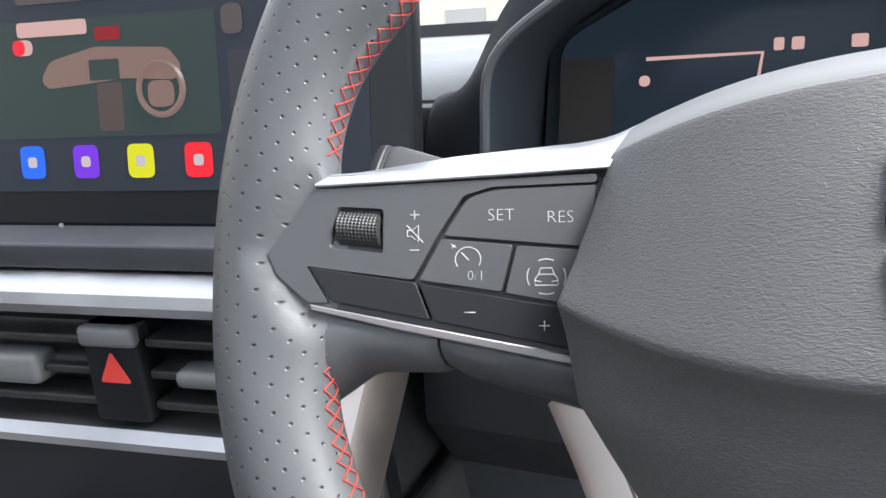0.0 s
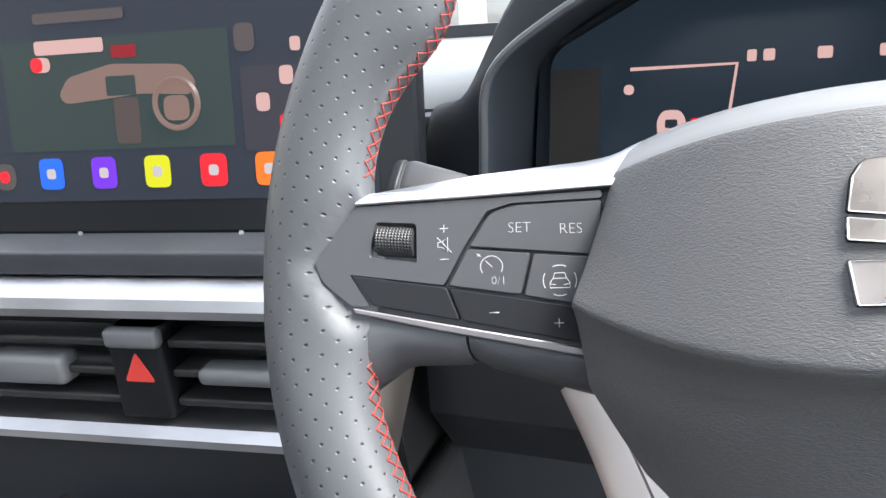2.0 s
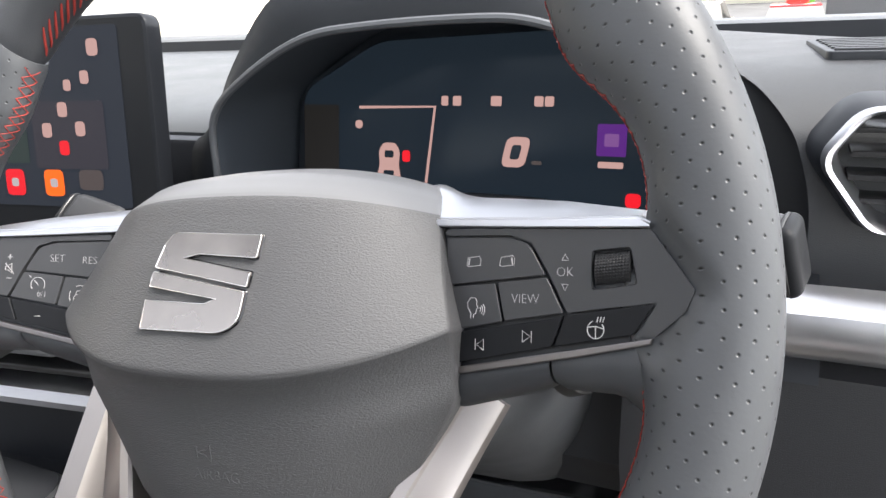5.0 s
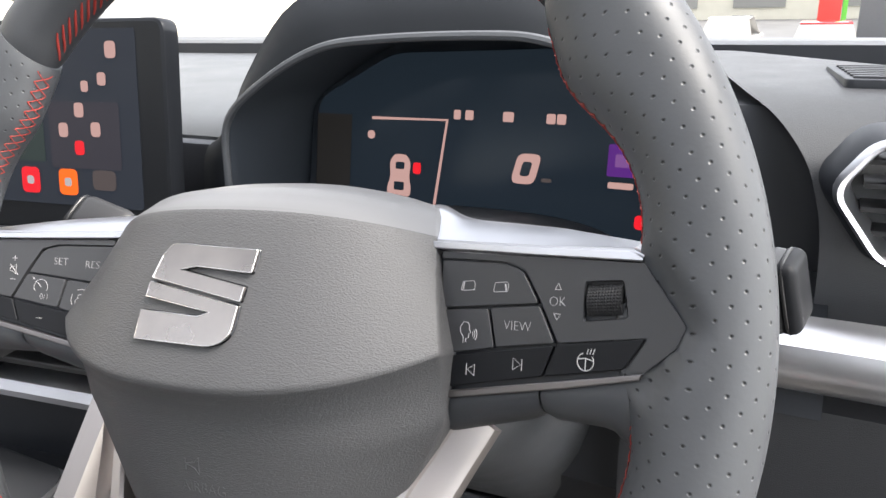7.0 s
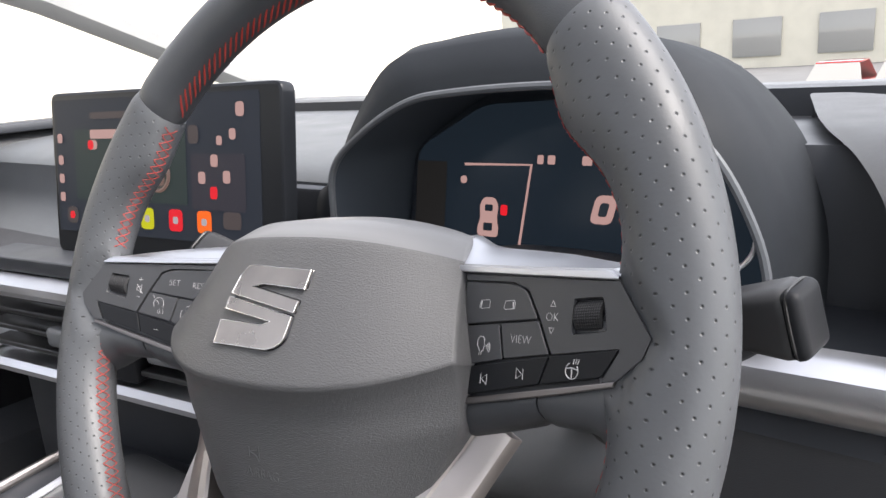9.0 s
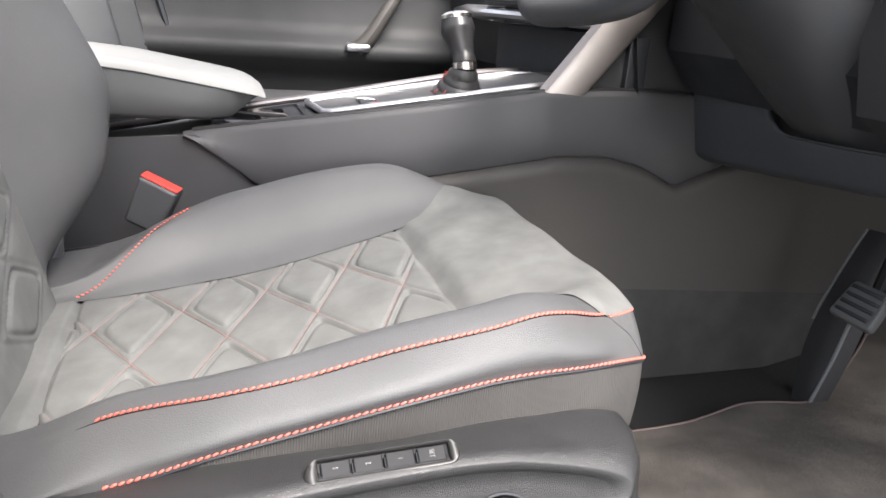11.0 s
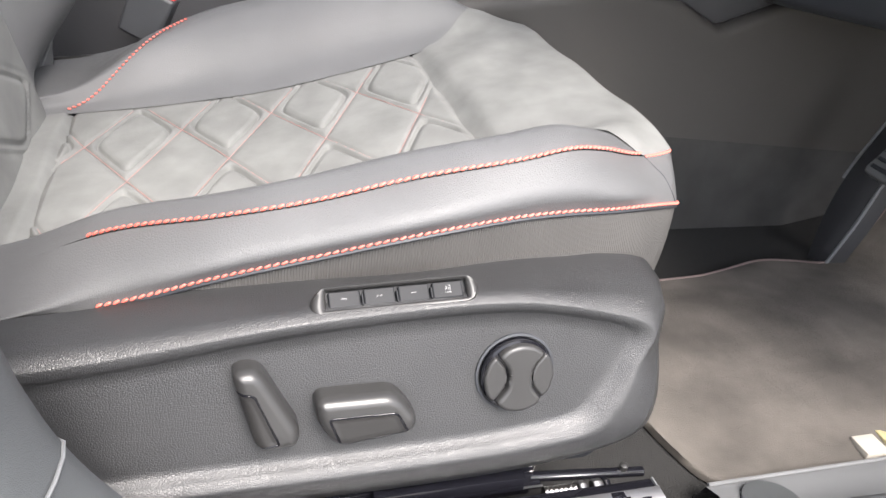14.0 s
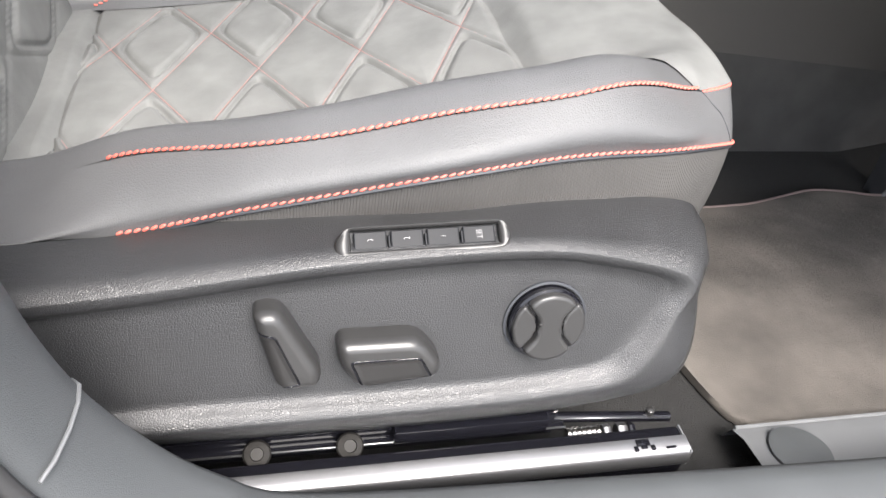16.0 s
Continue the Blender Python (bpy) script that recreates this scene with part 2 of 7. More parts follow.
def perforated(name, holes):
    """Leather with a staggered field of small punched holes, by the UV in metres."""
    mat = material(name, (0.056, 0.059, 0.064), 0.5, vary=0.07, vary_scale=30)
    nt = mat.node_tree
    b = nt.nodes["Principled BSDF"]
    co = nt.nodes.new("ShaderNodeTexCoord")
    grain = nt.nodes.new("ShaderNodeTexNoise")
    grain.inputs["Scale"].default_value, grain.inputs["Detail"].default_value = 700, 3
    nt.links.new(co.outputs["Object"], grain.inputs["Vector"])
    b1 = nt.nodes.new("ShaderNodeBump")
    b1.inputs["Strength"].default_value, b1.inputs["Distance"].default_value = 0.12, 0.0003
    nt.links.new(grain.outputs["Fac"], b1.inputs["Height"])
    if not holes:
        nt.links.new(b1.outputs["Normal"], b.inputs["Normal"])
        return mat

    def vmath(op, a, value):
        n = nt.nodes.new("ShaderNodeVectorMath")
        n.operation = op
        nt.links.new(a, n.inputs[0])
        if value is not None:
            n.inputs[1].default_value = value
        return n

    scaled = vmath("MULTIPLY", co.outputs["UV"], (1 / 0.0074, 1 / 0.0079, 0))
    dists = []
    for shift in (0.0, 0.5):
        moved = vmath("ADD", scaled.outputs[0], (shift + 0.25, shift, 0))
        frac = vmath("FRACTION", moved.outputs[0], None)
        mid = vmath("SUBTRACT", frac.outputs[0], (0.5, 0.5, 0))
        dists.append(vmath("LENGTH", mid.outputs[0], None).outputs["Value"])
    low = nt.nodes.new("ShaderNodeMath")
    low.operation = "MINIMUM"
    nt.links.new(dists[0], low.inputs[0])
    nt.links.new(dists[1], low.inputs[1])
    pucker = nt.nodes.new("ShaderNodeMapRange")
    pucker.interpolation_type = "SMOOTHSTEP"
    pucker.inputs["From Max"].default_value = 0.10
    nt.links.new(low.outputs[0], pucker.inputs["Value"])
    b2 = nt.nodes.new("ShaderNodeBump")
    b2.inputs["Strength"].default_value, b2.inputs["Distance"].default_value = 0.8, 0.0004
    nt.links.new(pucker.outputs["Result"], b2.inputs["Height"])
    nt.links.new(b1.outputs["Normal"], b2.inputs["Normal"])
    nt.links.new(b2.outputs["Normal"], b.inputs["Normal"])
    hole = nt.nodes.new("ShaderNodeMapRange")
    hole.interpolation_type = "SMOOTHSTEP"
    hole.inputs["From Min"].default_value, hole.inputs["From Max"].default_value = 0.038, 0.056
    nt.links.new(low.outputs[0], hole.inputs["Value"])
    mix = nt.nodes.new("ShaderNodeMix")
    mix.data_type = "RGBA"
    mix.inputs["A"].default_value = (0.006, 0.006, 0.006, 1)
    nt.links.new(hole.outputs["Result"], mix.inputs["Factor"])
    nt.links.new(b.inputs["Base Color"].links[0].from_socket, mix.inputs["B"])
    nt.links.new(mix.outputs["Result"], b.inputs["Base Color"])
    return mat


PERF = perforated("perforated_leather", True)
PERF_PLAIN = perforated("plain_leather", False)
# lit copy of the carpet: paler where too little light arrives
CARPET_LIT = material("side_carpet_lit", (0.042, 0.041, 0.040), 0.95, bump=(("noise", 1200, 0.8, 0.002),), vary=0.25, vary_scale=25)
FLOOR_PILE = material("floor_carpet", (0.012, 0.0118, 0.0115), 0.95, bump=(("noise", 700, 1.0, 0.003),), vary=0.4, vary_scale=160)
# dark plastic lifted towards blue grey: haze is put into the colour
KNEE = material("knee_plastic_hazed", (0.046, 0.050, 0.057), 0.55, bump=(("cells", 900, 0.2, 0.0003),), vary=0.06)
SEAT_LEATHER = material("seat_leather", (0.076, 0.077, 0.079), 0.52, spec=0.42, bump=(("cells", 640, 0.32, 0.0004), ("noise", 45, 0.16, 0.003)), vary=0.07, vary_scale=18)
THREAD_SOFT = material("faded_thread", (0.25, 0.13, 0.118), 0.8)
THREAD_BRIGHT = material("bright_thread", (0.58, 0.12, 0.09), 0.6)
GRAINED = material("grained_trim", (0.0200, 0.0203, 0.0212), 0.41, spec=0.55, bump=(("cells", 760, 0.36, 0.0004),), vary=0.05, vary_scale=30)
KNOB = material("satin_switch", (0.0225, 0.0222, 0.0222), 0.36, spec=0.42, bump=(("noise", 1500, 0.05, 0.0002),), vary=0.04)
KNOB_KEY = material("satin_key", (0.0175, 0.0170, 0.0168), 0.42, spec=0.34, bump=(("noise", 1800, 0.05, 0.0002),), vary=0.04)
# bare steel made near black: the shadow under the seat is its colour
STEEL_BARE = material("shadowed_steel", (0.018, 0.017, 0.016), 0.5, 0.0, spec=0.1, bump=(("noise", 500, 0.1, 0.0003),), vary=0.15, vary_scale=200)
# bright metal, also used to paint sky reflections on glossy black runners
RAIL = material("bright_steel", (0.20, 0.20, 0.205), 0.36, 0.9, coat=0.3, bump=(("noise", 300, 0.04, 0.0003),))
RED_KEY = material("red_plastic", (0.65, 0.05, 0.04), 0.4)


def ribbed(name, color, pitch):
    mat = material(name, color, 0.85, vary=0.1)
    nt = mat.node_tree
    co = nt.nodes.new("ShaderNodeTexCoord")
    wave = nt.nodes.new("ShaderNodeTexWave")
    wave.wave_type, wave.bands_direction = "BANDS", "Y"
    wave.inputs["Scale"].default_value, wave.inputs["Distortion"].default_value = 1 / pitch / 3.2, 0.3
    nt.links.new(co.outputs["Object"], wave.inputs["Vector"])
    bp = nt.nodes.new("ShaderNodeBump")
    bp.inputs["Strength"].default_value, bp.inputs["Distance"].default_value = 0.6, 0.0006
    nt.links.new(wave.outputs["Fac"], bp.inputs["Height"])
    nt.links.new(bp.outputs["Normal"], nt.nodes["Principled BSDF"].inputs["Normal"])
    return mat


RIBBED = ribbed("ribbed_fabric", (0.044, 0.042, 0.040), 0.0016)
STALK = material("stalk_plastic", (0.028, 0.028, 0.029), 0.42, spec=0.4, bump=(("noise", 1200, 0.06, 0.0002),), vary=0.05)
# one soft pad in two tones: shaded copy first, then the lit copy
PAD_SHADED = material("dash_pad_shaded", (0.042, 0.044, 0.047), 0.55, bump=(("cells", 800, 0.2, 0.0004),), vary=0.05, vary_scale=20)
PAD_LIT = material("dash_pad_lit", (0.072, 0.077, 0.082), 0.5, bump=(("cells", 800, 0.2, 0.0004),), vary=0.05, vary_scale=20)
CARD = material("door_lining", (0.020, 0.021, 0.0225), 0.6, spec=0.35, bump=(("cells", 900, 0.2, 0.0003),), vary=0.06)
ARM_METAL = material("dull_silver", (0.22, 0.205, 0.205), 0.42, 1.0, bump=(("noise", 900, 0.03, 0.0002),), vary=0.05)
STRUT = material("warm_satin", (0.41, 0.375, 0.355), 0.42, 1.0, bump=(("noise", 900, 0.03, 0.0002),), vary=0.05)
FASCIA = material("dark_fascia", (0.022, 0.0225, 0.025), 0.6, bump=(("cells", 900, 0.2, 0.0003),), vary=0.06)
HOOD = material("hood_black", (0.0105, 0.0125, 0.0155), 0.75, spec=0.18, bump=(("noise", 900, 0.12, 0.0003),), vary=0.06)
# bluish and lighter than HOOD: glare and haze are put into this colour
HOOD_IN = material("hood_lining", (0.046, 0.054, 0.065), 0.8, spec=0.2, bump=(("noise", 900, 0.12, 0.0003),), vary=0.06)
SLIDER = material("mid_grey_plastic", (0.12, 0.124, 0.128), 0.5, bump=(("noise", 900, 0.06, 0.0003),), vary=0.05)
SLIDER_DARK = material("edge_grey", (0.075, 0.08, 0.088), 0.5, vary=0.04)
SOFT = material("soft_console", (0.045, 0.045, 0.048), 0.5, bump=(("cells", 800, 0.18, 0.0003),), vary=0.06)
LOWSIDE = material("taupe_plastic", (0.043, 0.040, 0.037), 0.6, bump=(("noise", 500, 0.15, 0.0004),), vary=0.08)
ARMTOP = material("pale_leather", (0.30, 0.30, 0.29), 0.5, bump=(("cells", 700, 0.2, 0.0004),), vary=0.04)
STRIPE = material("pale_satin", (0.21, 0.195, 0.185), 0.45, 0.3, vary=0.04)
MIRROR = material("mirror", (0.85, 0.86, 0.88), 0.02, 1.0)
BINDING = material("pale_binding", (0.135, 0.10, 0.096), 0.7, bump=(("noise", 900, 0.3, 0.0005),))
BADGE = material("pale_badge", (0.32, 0.30, 0.26), 0.8, bump=(("noise", 900, 0.4, 0.0006),))
BADGE2 = material("yellow_badge", (0.32, 0.28, 0.15), 0.8, bump=(("noise", 900, 0.4, 0.0006),))
TRIM = material("pillar_trim", (0.054, 0.058, 0.061), 0.55, bump=(("cells", 1000, 0.22, 0.0004),), vary=0.05)
RUBBER = material("black_rubber", (0.032, 0.032, 0.033), 0.5, bump=(("noise", 700, 0.2, 0.0004),))
PAINT = material("dark_blue_paint", (0.004, 0.005, 0.011), 0.35, spec=0.2)
LINER = material("roof_cloth", (0.45, 0.45, 0.44), 0.9, bump=(("noise", 1200, 0.3, 0.0006),), vary=0.04)
ASPHALT = material("asphalt", (0.10, 0.10, 0.10), 0.7, bump=(("noise", 120, 0.3, 0.004),), vary=0.25, vary_scale=0.6)
FACADE = material("cream_render", (0.50, 0.47, 0.39), 0.8, bump=(("noise", 40, 0.2, 0.004),), vary=0.06, vary_scale=0.8)
# pale base colour paints the sky reflected in shop and car glass
SHOP_WINDOW = material("sky_tinted_window", (0.24, 0.235, 0.22), 0.08)
GREEN = material("green_panel", (0.12, 0.45, 0.05), 0.5)
CARWHITE = material("white_paint", (0.75, 0.75, 0.74), 0.2, coat=1.0)
CARGREY = material("grey_paint", (0.2, 0.21, 0.22), 0.2, 0.3, coat=1.0)
CARRED = material("red_paint", (0.4, 0.02, 0.02), 0.2, coat=1.0)


UI_GAIN = 0.20


def lit(name, color, power):
    return material(name, (0.008, 0.008, 0.009), 0.4, spec=0.12, emit=(*color, power * UI_GAIN))


UI_PINK = lit("lit_pink", (1.0, 0.62, 0.58), 0.55)
UI_WHITE = lit("lit_white", (1.0, 0.9, 0.95), 0.5)
UI_RED = lit("lit_red", (1.0, 0.015, 0.03), 0.9)
UI_BLUE = lit("lit_blue", (0.02, 0.16, 1.0), 0.85)
UI_PURPLE = lit("lit_purple", (0.24, 0.04, 0.95), 0.7)
UI_YELLOW = lit("lit_yellow", (0.85, 0.85, 0.01), 0.75)
UI_ORANGE = lit("lit_orange", (1.0, 0.16, 0.01), 1.1)
UI_AMBER = lit("lit_amber", (1.0, 0.3, 0.02), 0.5)
UI_VIOLET = lit("lit_violet", (0.16, 0.03, 0.35), 0.6)
UI_LILAC = lit("lit_lilac", (0.5, 0.2, 0.7), 0.4)
UI_PEACH = lit("lit_peach", (0.8, 0.5, 0.42), 0.25)
UI_DIMPEACH = lit("lit_dim_peach", (0.5, 0.35, 0.33), 0.15)
UI_DIM = lit("lit_dim", (0.5, 0.4, 0.4), 0.16)
UI_GREY = lit("lit_grey", (0.4, 0.38, 0.36), 0.035)
UI_PANEL = lit("lit_panel", (0.35, 0.33, 0.45), 0.10)
UI_PAGE = lit("lit_page", (0.13, 0.17, 0.25), 0.16)
UI_GREEN = lit("lit_green", (0.13, 0.21, 0.20), 0.20)
UI_DARKRED = lit("lit_dark_red", (0.8, 0.01, 0.03), 0.3)
UI_DARKBLUE = lit("lit_dark_blue", (0.05, 0.12, 0.6), 0.3)
from mathutils.geometry import tessellate_polygon

# ---- steering wheel: turned a little to the left, its plane leans back ----
TURN, LEAN = radians(5.33), radians(23)
WHEEL_M = axes_at(
    (0, 0, 0.65),
    (math.cos(TURN), math.sin(TURN) * math.sin(LEAN), math.sin(TURN) * math.cos(LEAN)),
    (-math.sin(TURN), math.cos(TURN) * math.sin(LEAN), math.cos(TURN) * math.cos(LEAN)),
)
wheel = thing("steering_wheel", WHEEL_M, "dark leather sports steering wheel with red stitching and a flat bottom", "steering wheel")


def rim_line(a):
    """The middle of the rim at angle a (degrees from the right spoke), flattened below."""
    u, v = 0.168 * math.cos(radians(a)), 0.168 * math.sin(radians(a))
    if v < -0.13:
        v = -0.13 - 0.022 * math.tanh((-0.13 - v) / 0.022)
        u *= 1.0 + 0.03 * smoothstep(0.13, 0.15, -v)
    return np.array([u, v, -0.001])


def rim_inner(a):
    """How far the section reaches inwards: thumb lobes over the spokes, flares where a spoke joins."""
    b = abs((a + 180) % 360 - 180)
    b = b if b <= 90 else 180 - b
    up = math.sin(radians(a)) > 0
    lobe = 0.0085 * math.exp(-(((b - 31) / 8) ** 2)) if up else 0.0015 * math.exp(-(((b - 30) / 12) ** 2))
    return 0.0155 + lobe + 0.0115 * math.exp(-((b / (7.9 if up else 8.5)) ** 2))


def rim_point(a, phi, swell=1.0):
    p, q = rim_line(a - 0.4), rim_line(a + 0.4)
    t = (q - p) / np.linalg.norm(q - p)
    out = np.array([t[1], -t[0], 0])
    c, s = math.cos(phi), math.sin(phi)
    half = 0.0165 if c > 0 else rim_inner(a)
    b = abs((a + 180) % 360 - 180)
    b = min(b, 180 - b)
    flat = 0.0145 - 0.0015 * math.exp(-((b / 9) ** 2))
    p = rim_line(a) + swell * (half * c * out + flat * np.array([0, 0, 1]) * math.copysign(abs(s) ** 0.9, s))
    u, v = abs(p[0]), p[1]
    if s > 0 and -0.03 < v < 0.045:
        reach = 0.1625 - 0.62 * max(v - 0.0034, 0) - 0.62 * max(0.0034 - v, 0)
        inside = float(smoothstep(reach + 0.006, reach, u)) * float(smoothstep(0.032, 0.022, v)) * float(smoothstep(-0.022, -0.012, v))
        p[2] = min(p[2], lerp(p[2], -0.011 + (u - 0.09) * 0.28 - 0.0012, inside))
    return p


def rim_section(a0, a1, n, swell):
    """A piece of the rim with rolled ends; its UV runs in metres along and round it."""
    bm, m = bmesh.new(), 40
    uv = bm.loops.layers.uv.new("UVMap")
    angles = np.linspace(a0, a1, n)
    rings, along = [], 0.0
    for i, a in enumerate(angles):
        edge = min(i, n - 1 - i)
        k = swell * (0.93 if edge == 0 else 0.985 if edge == 1 else 1.0)
        rings.append([(bm.verts.new(rim_point(a, 2 * math.pi * j / m, k)), (0.168 * radians(a), 0.1 * j / m)) for j in range(m)])
    for i in range(n - 1):
        for j in range(m):
            four = [rings[i][j], rings[i + 1][j], rings[i + 1][(j + 1) % m], rings[i][(j + 1) % m]]
            f = bm.faces.new([v for v, _ in four])
            for k, (loop, (_, c)) in enumerate(zip(f.loops, four)):
                loop[uv].uv = (c[0], c[1] if not (j == m - 1 and k in (2, 3)) else 0.1)
    bm.faces.new([v for v, _ in rings[0]])
    bm.faces.new([v for v, _ in rings[-1]][::-1])
    return bm


def stitches(a0, a1):
    """Red lacing round the inner side of the rim."""
    bm, step = bmesh.new(), 1.75
    for a in np.arange(a0, a1 - step, step):
        up, low, mid = math.pi * 0.925, math.pi * 1.065, math.pi * 0.995
        ends = [((a, up), (a + step * 0.55, mid)), ((a, low), (a + step * 0.55, mid)), ((a + step * 0.55, mid), (a + step, up)), ((a + step * 0.55, mid), (a + step, low))]
        for p, q in ends:
            pp, qq = rim_point(*p, 1.01), rim_point(*q, 1.01)
            mm = rim_point((p[0] + q[0]) / 2, (p[1] + q[1]) / 2, 1.02)
            tube([pp, mm, qq], 0.00021, 5, bm=bm)
    return bm


def slanted(a0, a1):
    """Thick slanting stitches round the smooth top of the rim."""
    bm = bmesh.new()
    for a in np.arange(a0, a1 - 4.6, 1.7):
        tube([rim_point(a + 4.4 * k, math.pi * lerp(0.915, 1.075, k), 0.965 + 0.012 * math.sin(math.pi * k)) for k in (0, 0.25, 0.5, 0.75, 1)], [0.0003, 0.00055, 0.0006, 0.00055, 0.0003], 6, bm=bm)
    return bm


for a0, a1, n in ((-52, 40.5, 90), (139.5, 232, 90)):
    g = part("grip", rim_section(a0, a1, n, 1.0), PERF, wheel, "perforated dark leather grip", local=True)
    low = (-50, -9) if a0 < 0 else (189, 230)
    high = (10, 39.5) if a0 < 0 else (140.5, 170)
    for lo, hi in (low, high):
        part("stitching", stitches(lo, hi), THREAD, g, "red laced thread", local=True)
top = part("top_section", rim_section(40.5, 139.5, 80, 0.955), LEATHER, wheel, "smooth dark leather", local=True)
part("stitching", slanted(41.5, 139), THREAD, top, "red laced thread", local=True)
part("bottom_section", rim_section(232, 308, 70, 0.955), LEATHER, wheel, "smooth dark leather", local=True)


# the hub cover: rows from the back of its top, over the top edge and the ridge, to the foot
HUB_ROWS = [  # half width, v in the middle, v at the side, w in the middle, w at the side
    (0.064, 0.0500, 0.0420, -0.034, -0.036), (0.067, 0.0492, 0.0410, -0.024, -0.031), (0.071, 0.0440, 0.0360, -0.004, -0.023),
    (0.0740, 0.0356, 0.0296, 0.0085, -0.0171), (0.0746, 0.0340, 0.0285, 0.0100, -0.0163), (0.0750, 0.0326, 0.0276, 0.0110, -0.0158),
    (0.0775, 0.0200, 0.0180, 0.0150, -0.0118), (0.0800, 0.0080, 0.0085, 0.0186, -0.0076), (0.0825, -0.0050, 0.0000, 0.0221, -0.0040),
    (0.0845, -0.0170, -0.0060, 0.0252, -0.0012), (0.0856, -0.0240, -0.0092, 0.0270, 0.0002), (0.0859, -0.0272, -0.0104, 0.0276, 0.0006),
    (0.0860, -0.0290, -0.0114, 0.0270, 0.0004), (0.0858, -0.0305, -0.0124, 0.0252, -0.0006), (0.0853, -0.0340, -0.0165, 0.0210, -0.0038),
    (0.0848, -0.0400, -0.0240, 0.0172, -0.0080), (0.0838, -0.0480, -0.0345, 0.0150, -0.0115), (0.0780, -0.0560, -0.0450, 0.0130, -0.0140),
    (0.0690, -0.0680, -0.0600, 0.0100, -0.0165), (0.0600, -0.0800, -0.0750, 0.0060, -0.0180), (0.0500, -0.0900, -0.0880, 0.0000, -0.0200),
    (0.0420, -0.0970, -0.0960, -0.0080, -0.0240), (0.0400, -0.0990, -0.0985, -0.0200, -0.0300),
]


def hub_point(row, a):
    half, vm, vs, wm, ws = row
    b = abs(a)
    return (half * a, lerp(vm, vs, b**2.6), lerp(wm, ws, b**2.5))


def hub_sheet(first, last):
    cols = list(np.linspace(-1, 1, 41))
    cols = [-1] + [-0.995] + [c for c in cols[1:-1]] + [0.995] + [1]
    pts = []
    fine = []
    for i in range(first, last):
        for t in np.linspace(0, 1, 3, endpoint=False):
            fine.append((i, t))
    fine.append((last - 1, 1.0))
    rows = np.array(HUB_ROWS)
    for i, t in fine:
        row = lerp(rows[i], rows[i + 1], t)
        line = [hub_point(row, a) for a in cols]
        left, right = line[0], line[-1]
        back = [(left[0] * 0.97, left[1], -0.05)], [(right[0] * 0.97, right[1], -0.05)]
        soft = [(left[0] * 1.004, left[1], left[2] - 0.0025)], [(right[0] * 1.004, right[1], right[2] - 0.0025)]
        pts.append(back[0] + soft[0] + line + soft[1] + back[1])
    return grid(pts)


def hub_w(u, v):
    """The height of the cover's face at (u, v)."""
    best = None
    rows = HUB_ROWS
    for r0, r1 in zip(rows, rows[1:]):
        for t in np.linspace(0, 1, 12):
            half, vm, vs, wm, ws = [lerp(a, b, t) for a, b in zip(r0, r1)]
            b = min(abs(u) / half, 1)
            d = abs(lerp(vm, vs, b**2.6) - v)
            if best is None or d < best[0]:
                best = (d, lerp(wm, ws, b**2.5))
    return best[1]


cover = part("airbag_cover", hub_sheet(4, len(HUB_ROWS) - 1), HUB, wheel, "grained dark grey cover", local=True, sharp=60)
part("cover_top", hub_sheet(0, 4), HUB_SMOOTH, wheel, "smooth grey top edge of the cover, lightened for its reflection", local=True, sharp=60)


def lettering(body, size, m, thick=0.0003, bm=None, weight=-0.026):
    """Words in the built-in font as a thin mesh, centred on m."""
    data = bpy.data.curves.new("words", "FONT")
    data.body, data.size, data.extrude = body, size, thick / 2
    data.offset = weight * size
    data.align_x, data.align_y = "CENTER", "CENTER"
    data.resolution_u = 3
    ob = bpy.data.objects.new("words", data)
    scene.collection.objects.link(ob)
    bpy.context.view_layer.update()
    mesh = bpy.data.meshes.new_from_object(ob.evaluated_get(bpy.context.evaluated_depsgraph_get()))
    one = bmesh.new()
    one.from_mesh(mesh)
    one.transform(m)
    bpy.data.objects.remove(ob)
    bpy.data.curves.remove(data)
    bpy.data.meshes.remove(mesh)
    return joined(bm, one)


def strokes(lines, width, put, bm=None):
    """Thin raised lines; put lifts a flat point into its place."""
    bm = bm or bmesh.new()
    for line in lines:
        tube([put(*p) for p in line], width / 2, 6, bm=bm)
    return bm


def arc(cx, cy, r, a0, a1, n=12):
    return [(cx + r * math.cos(radians(a)), cy + r * math.sin(radians(a))) for a in np.linspace(a0, a1, n)]


# the two chrome bars of the emblem, laid on the face
UPPER_BAR = [(-0.0193, 0.0081), (-0.0175, 0.0163), (-0.0148, 0.0205), (-0.0076, 0.0206), (0.0233, 0.0194), (0.0231, 0.0115), (0.0001, 0.0128), (-0.0070, 0.0114), (0.0221, 0.0066), (0.0218, 0.0018)]
LOWER_BAR = [(-0.0200, 0.0014), (-0.0196, 0.0066), (0.0214, 0.0001), (0.0215, -0.0100), (0.0156, -0.0136), (-0.0196, -0.0134), (-0.0204, -0.0035), (0.0064, -0.0043), (0.0112, -0.0025)]
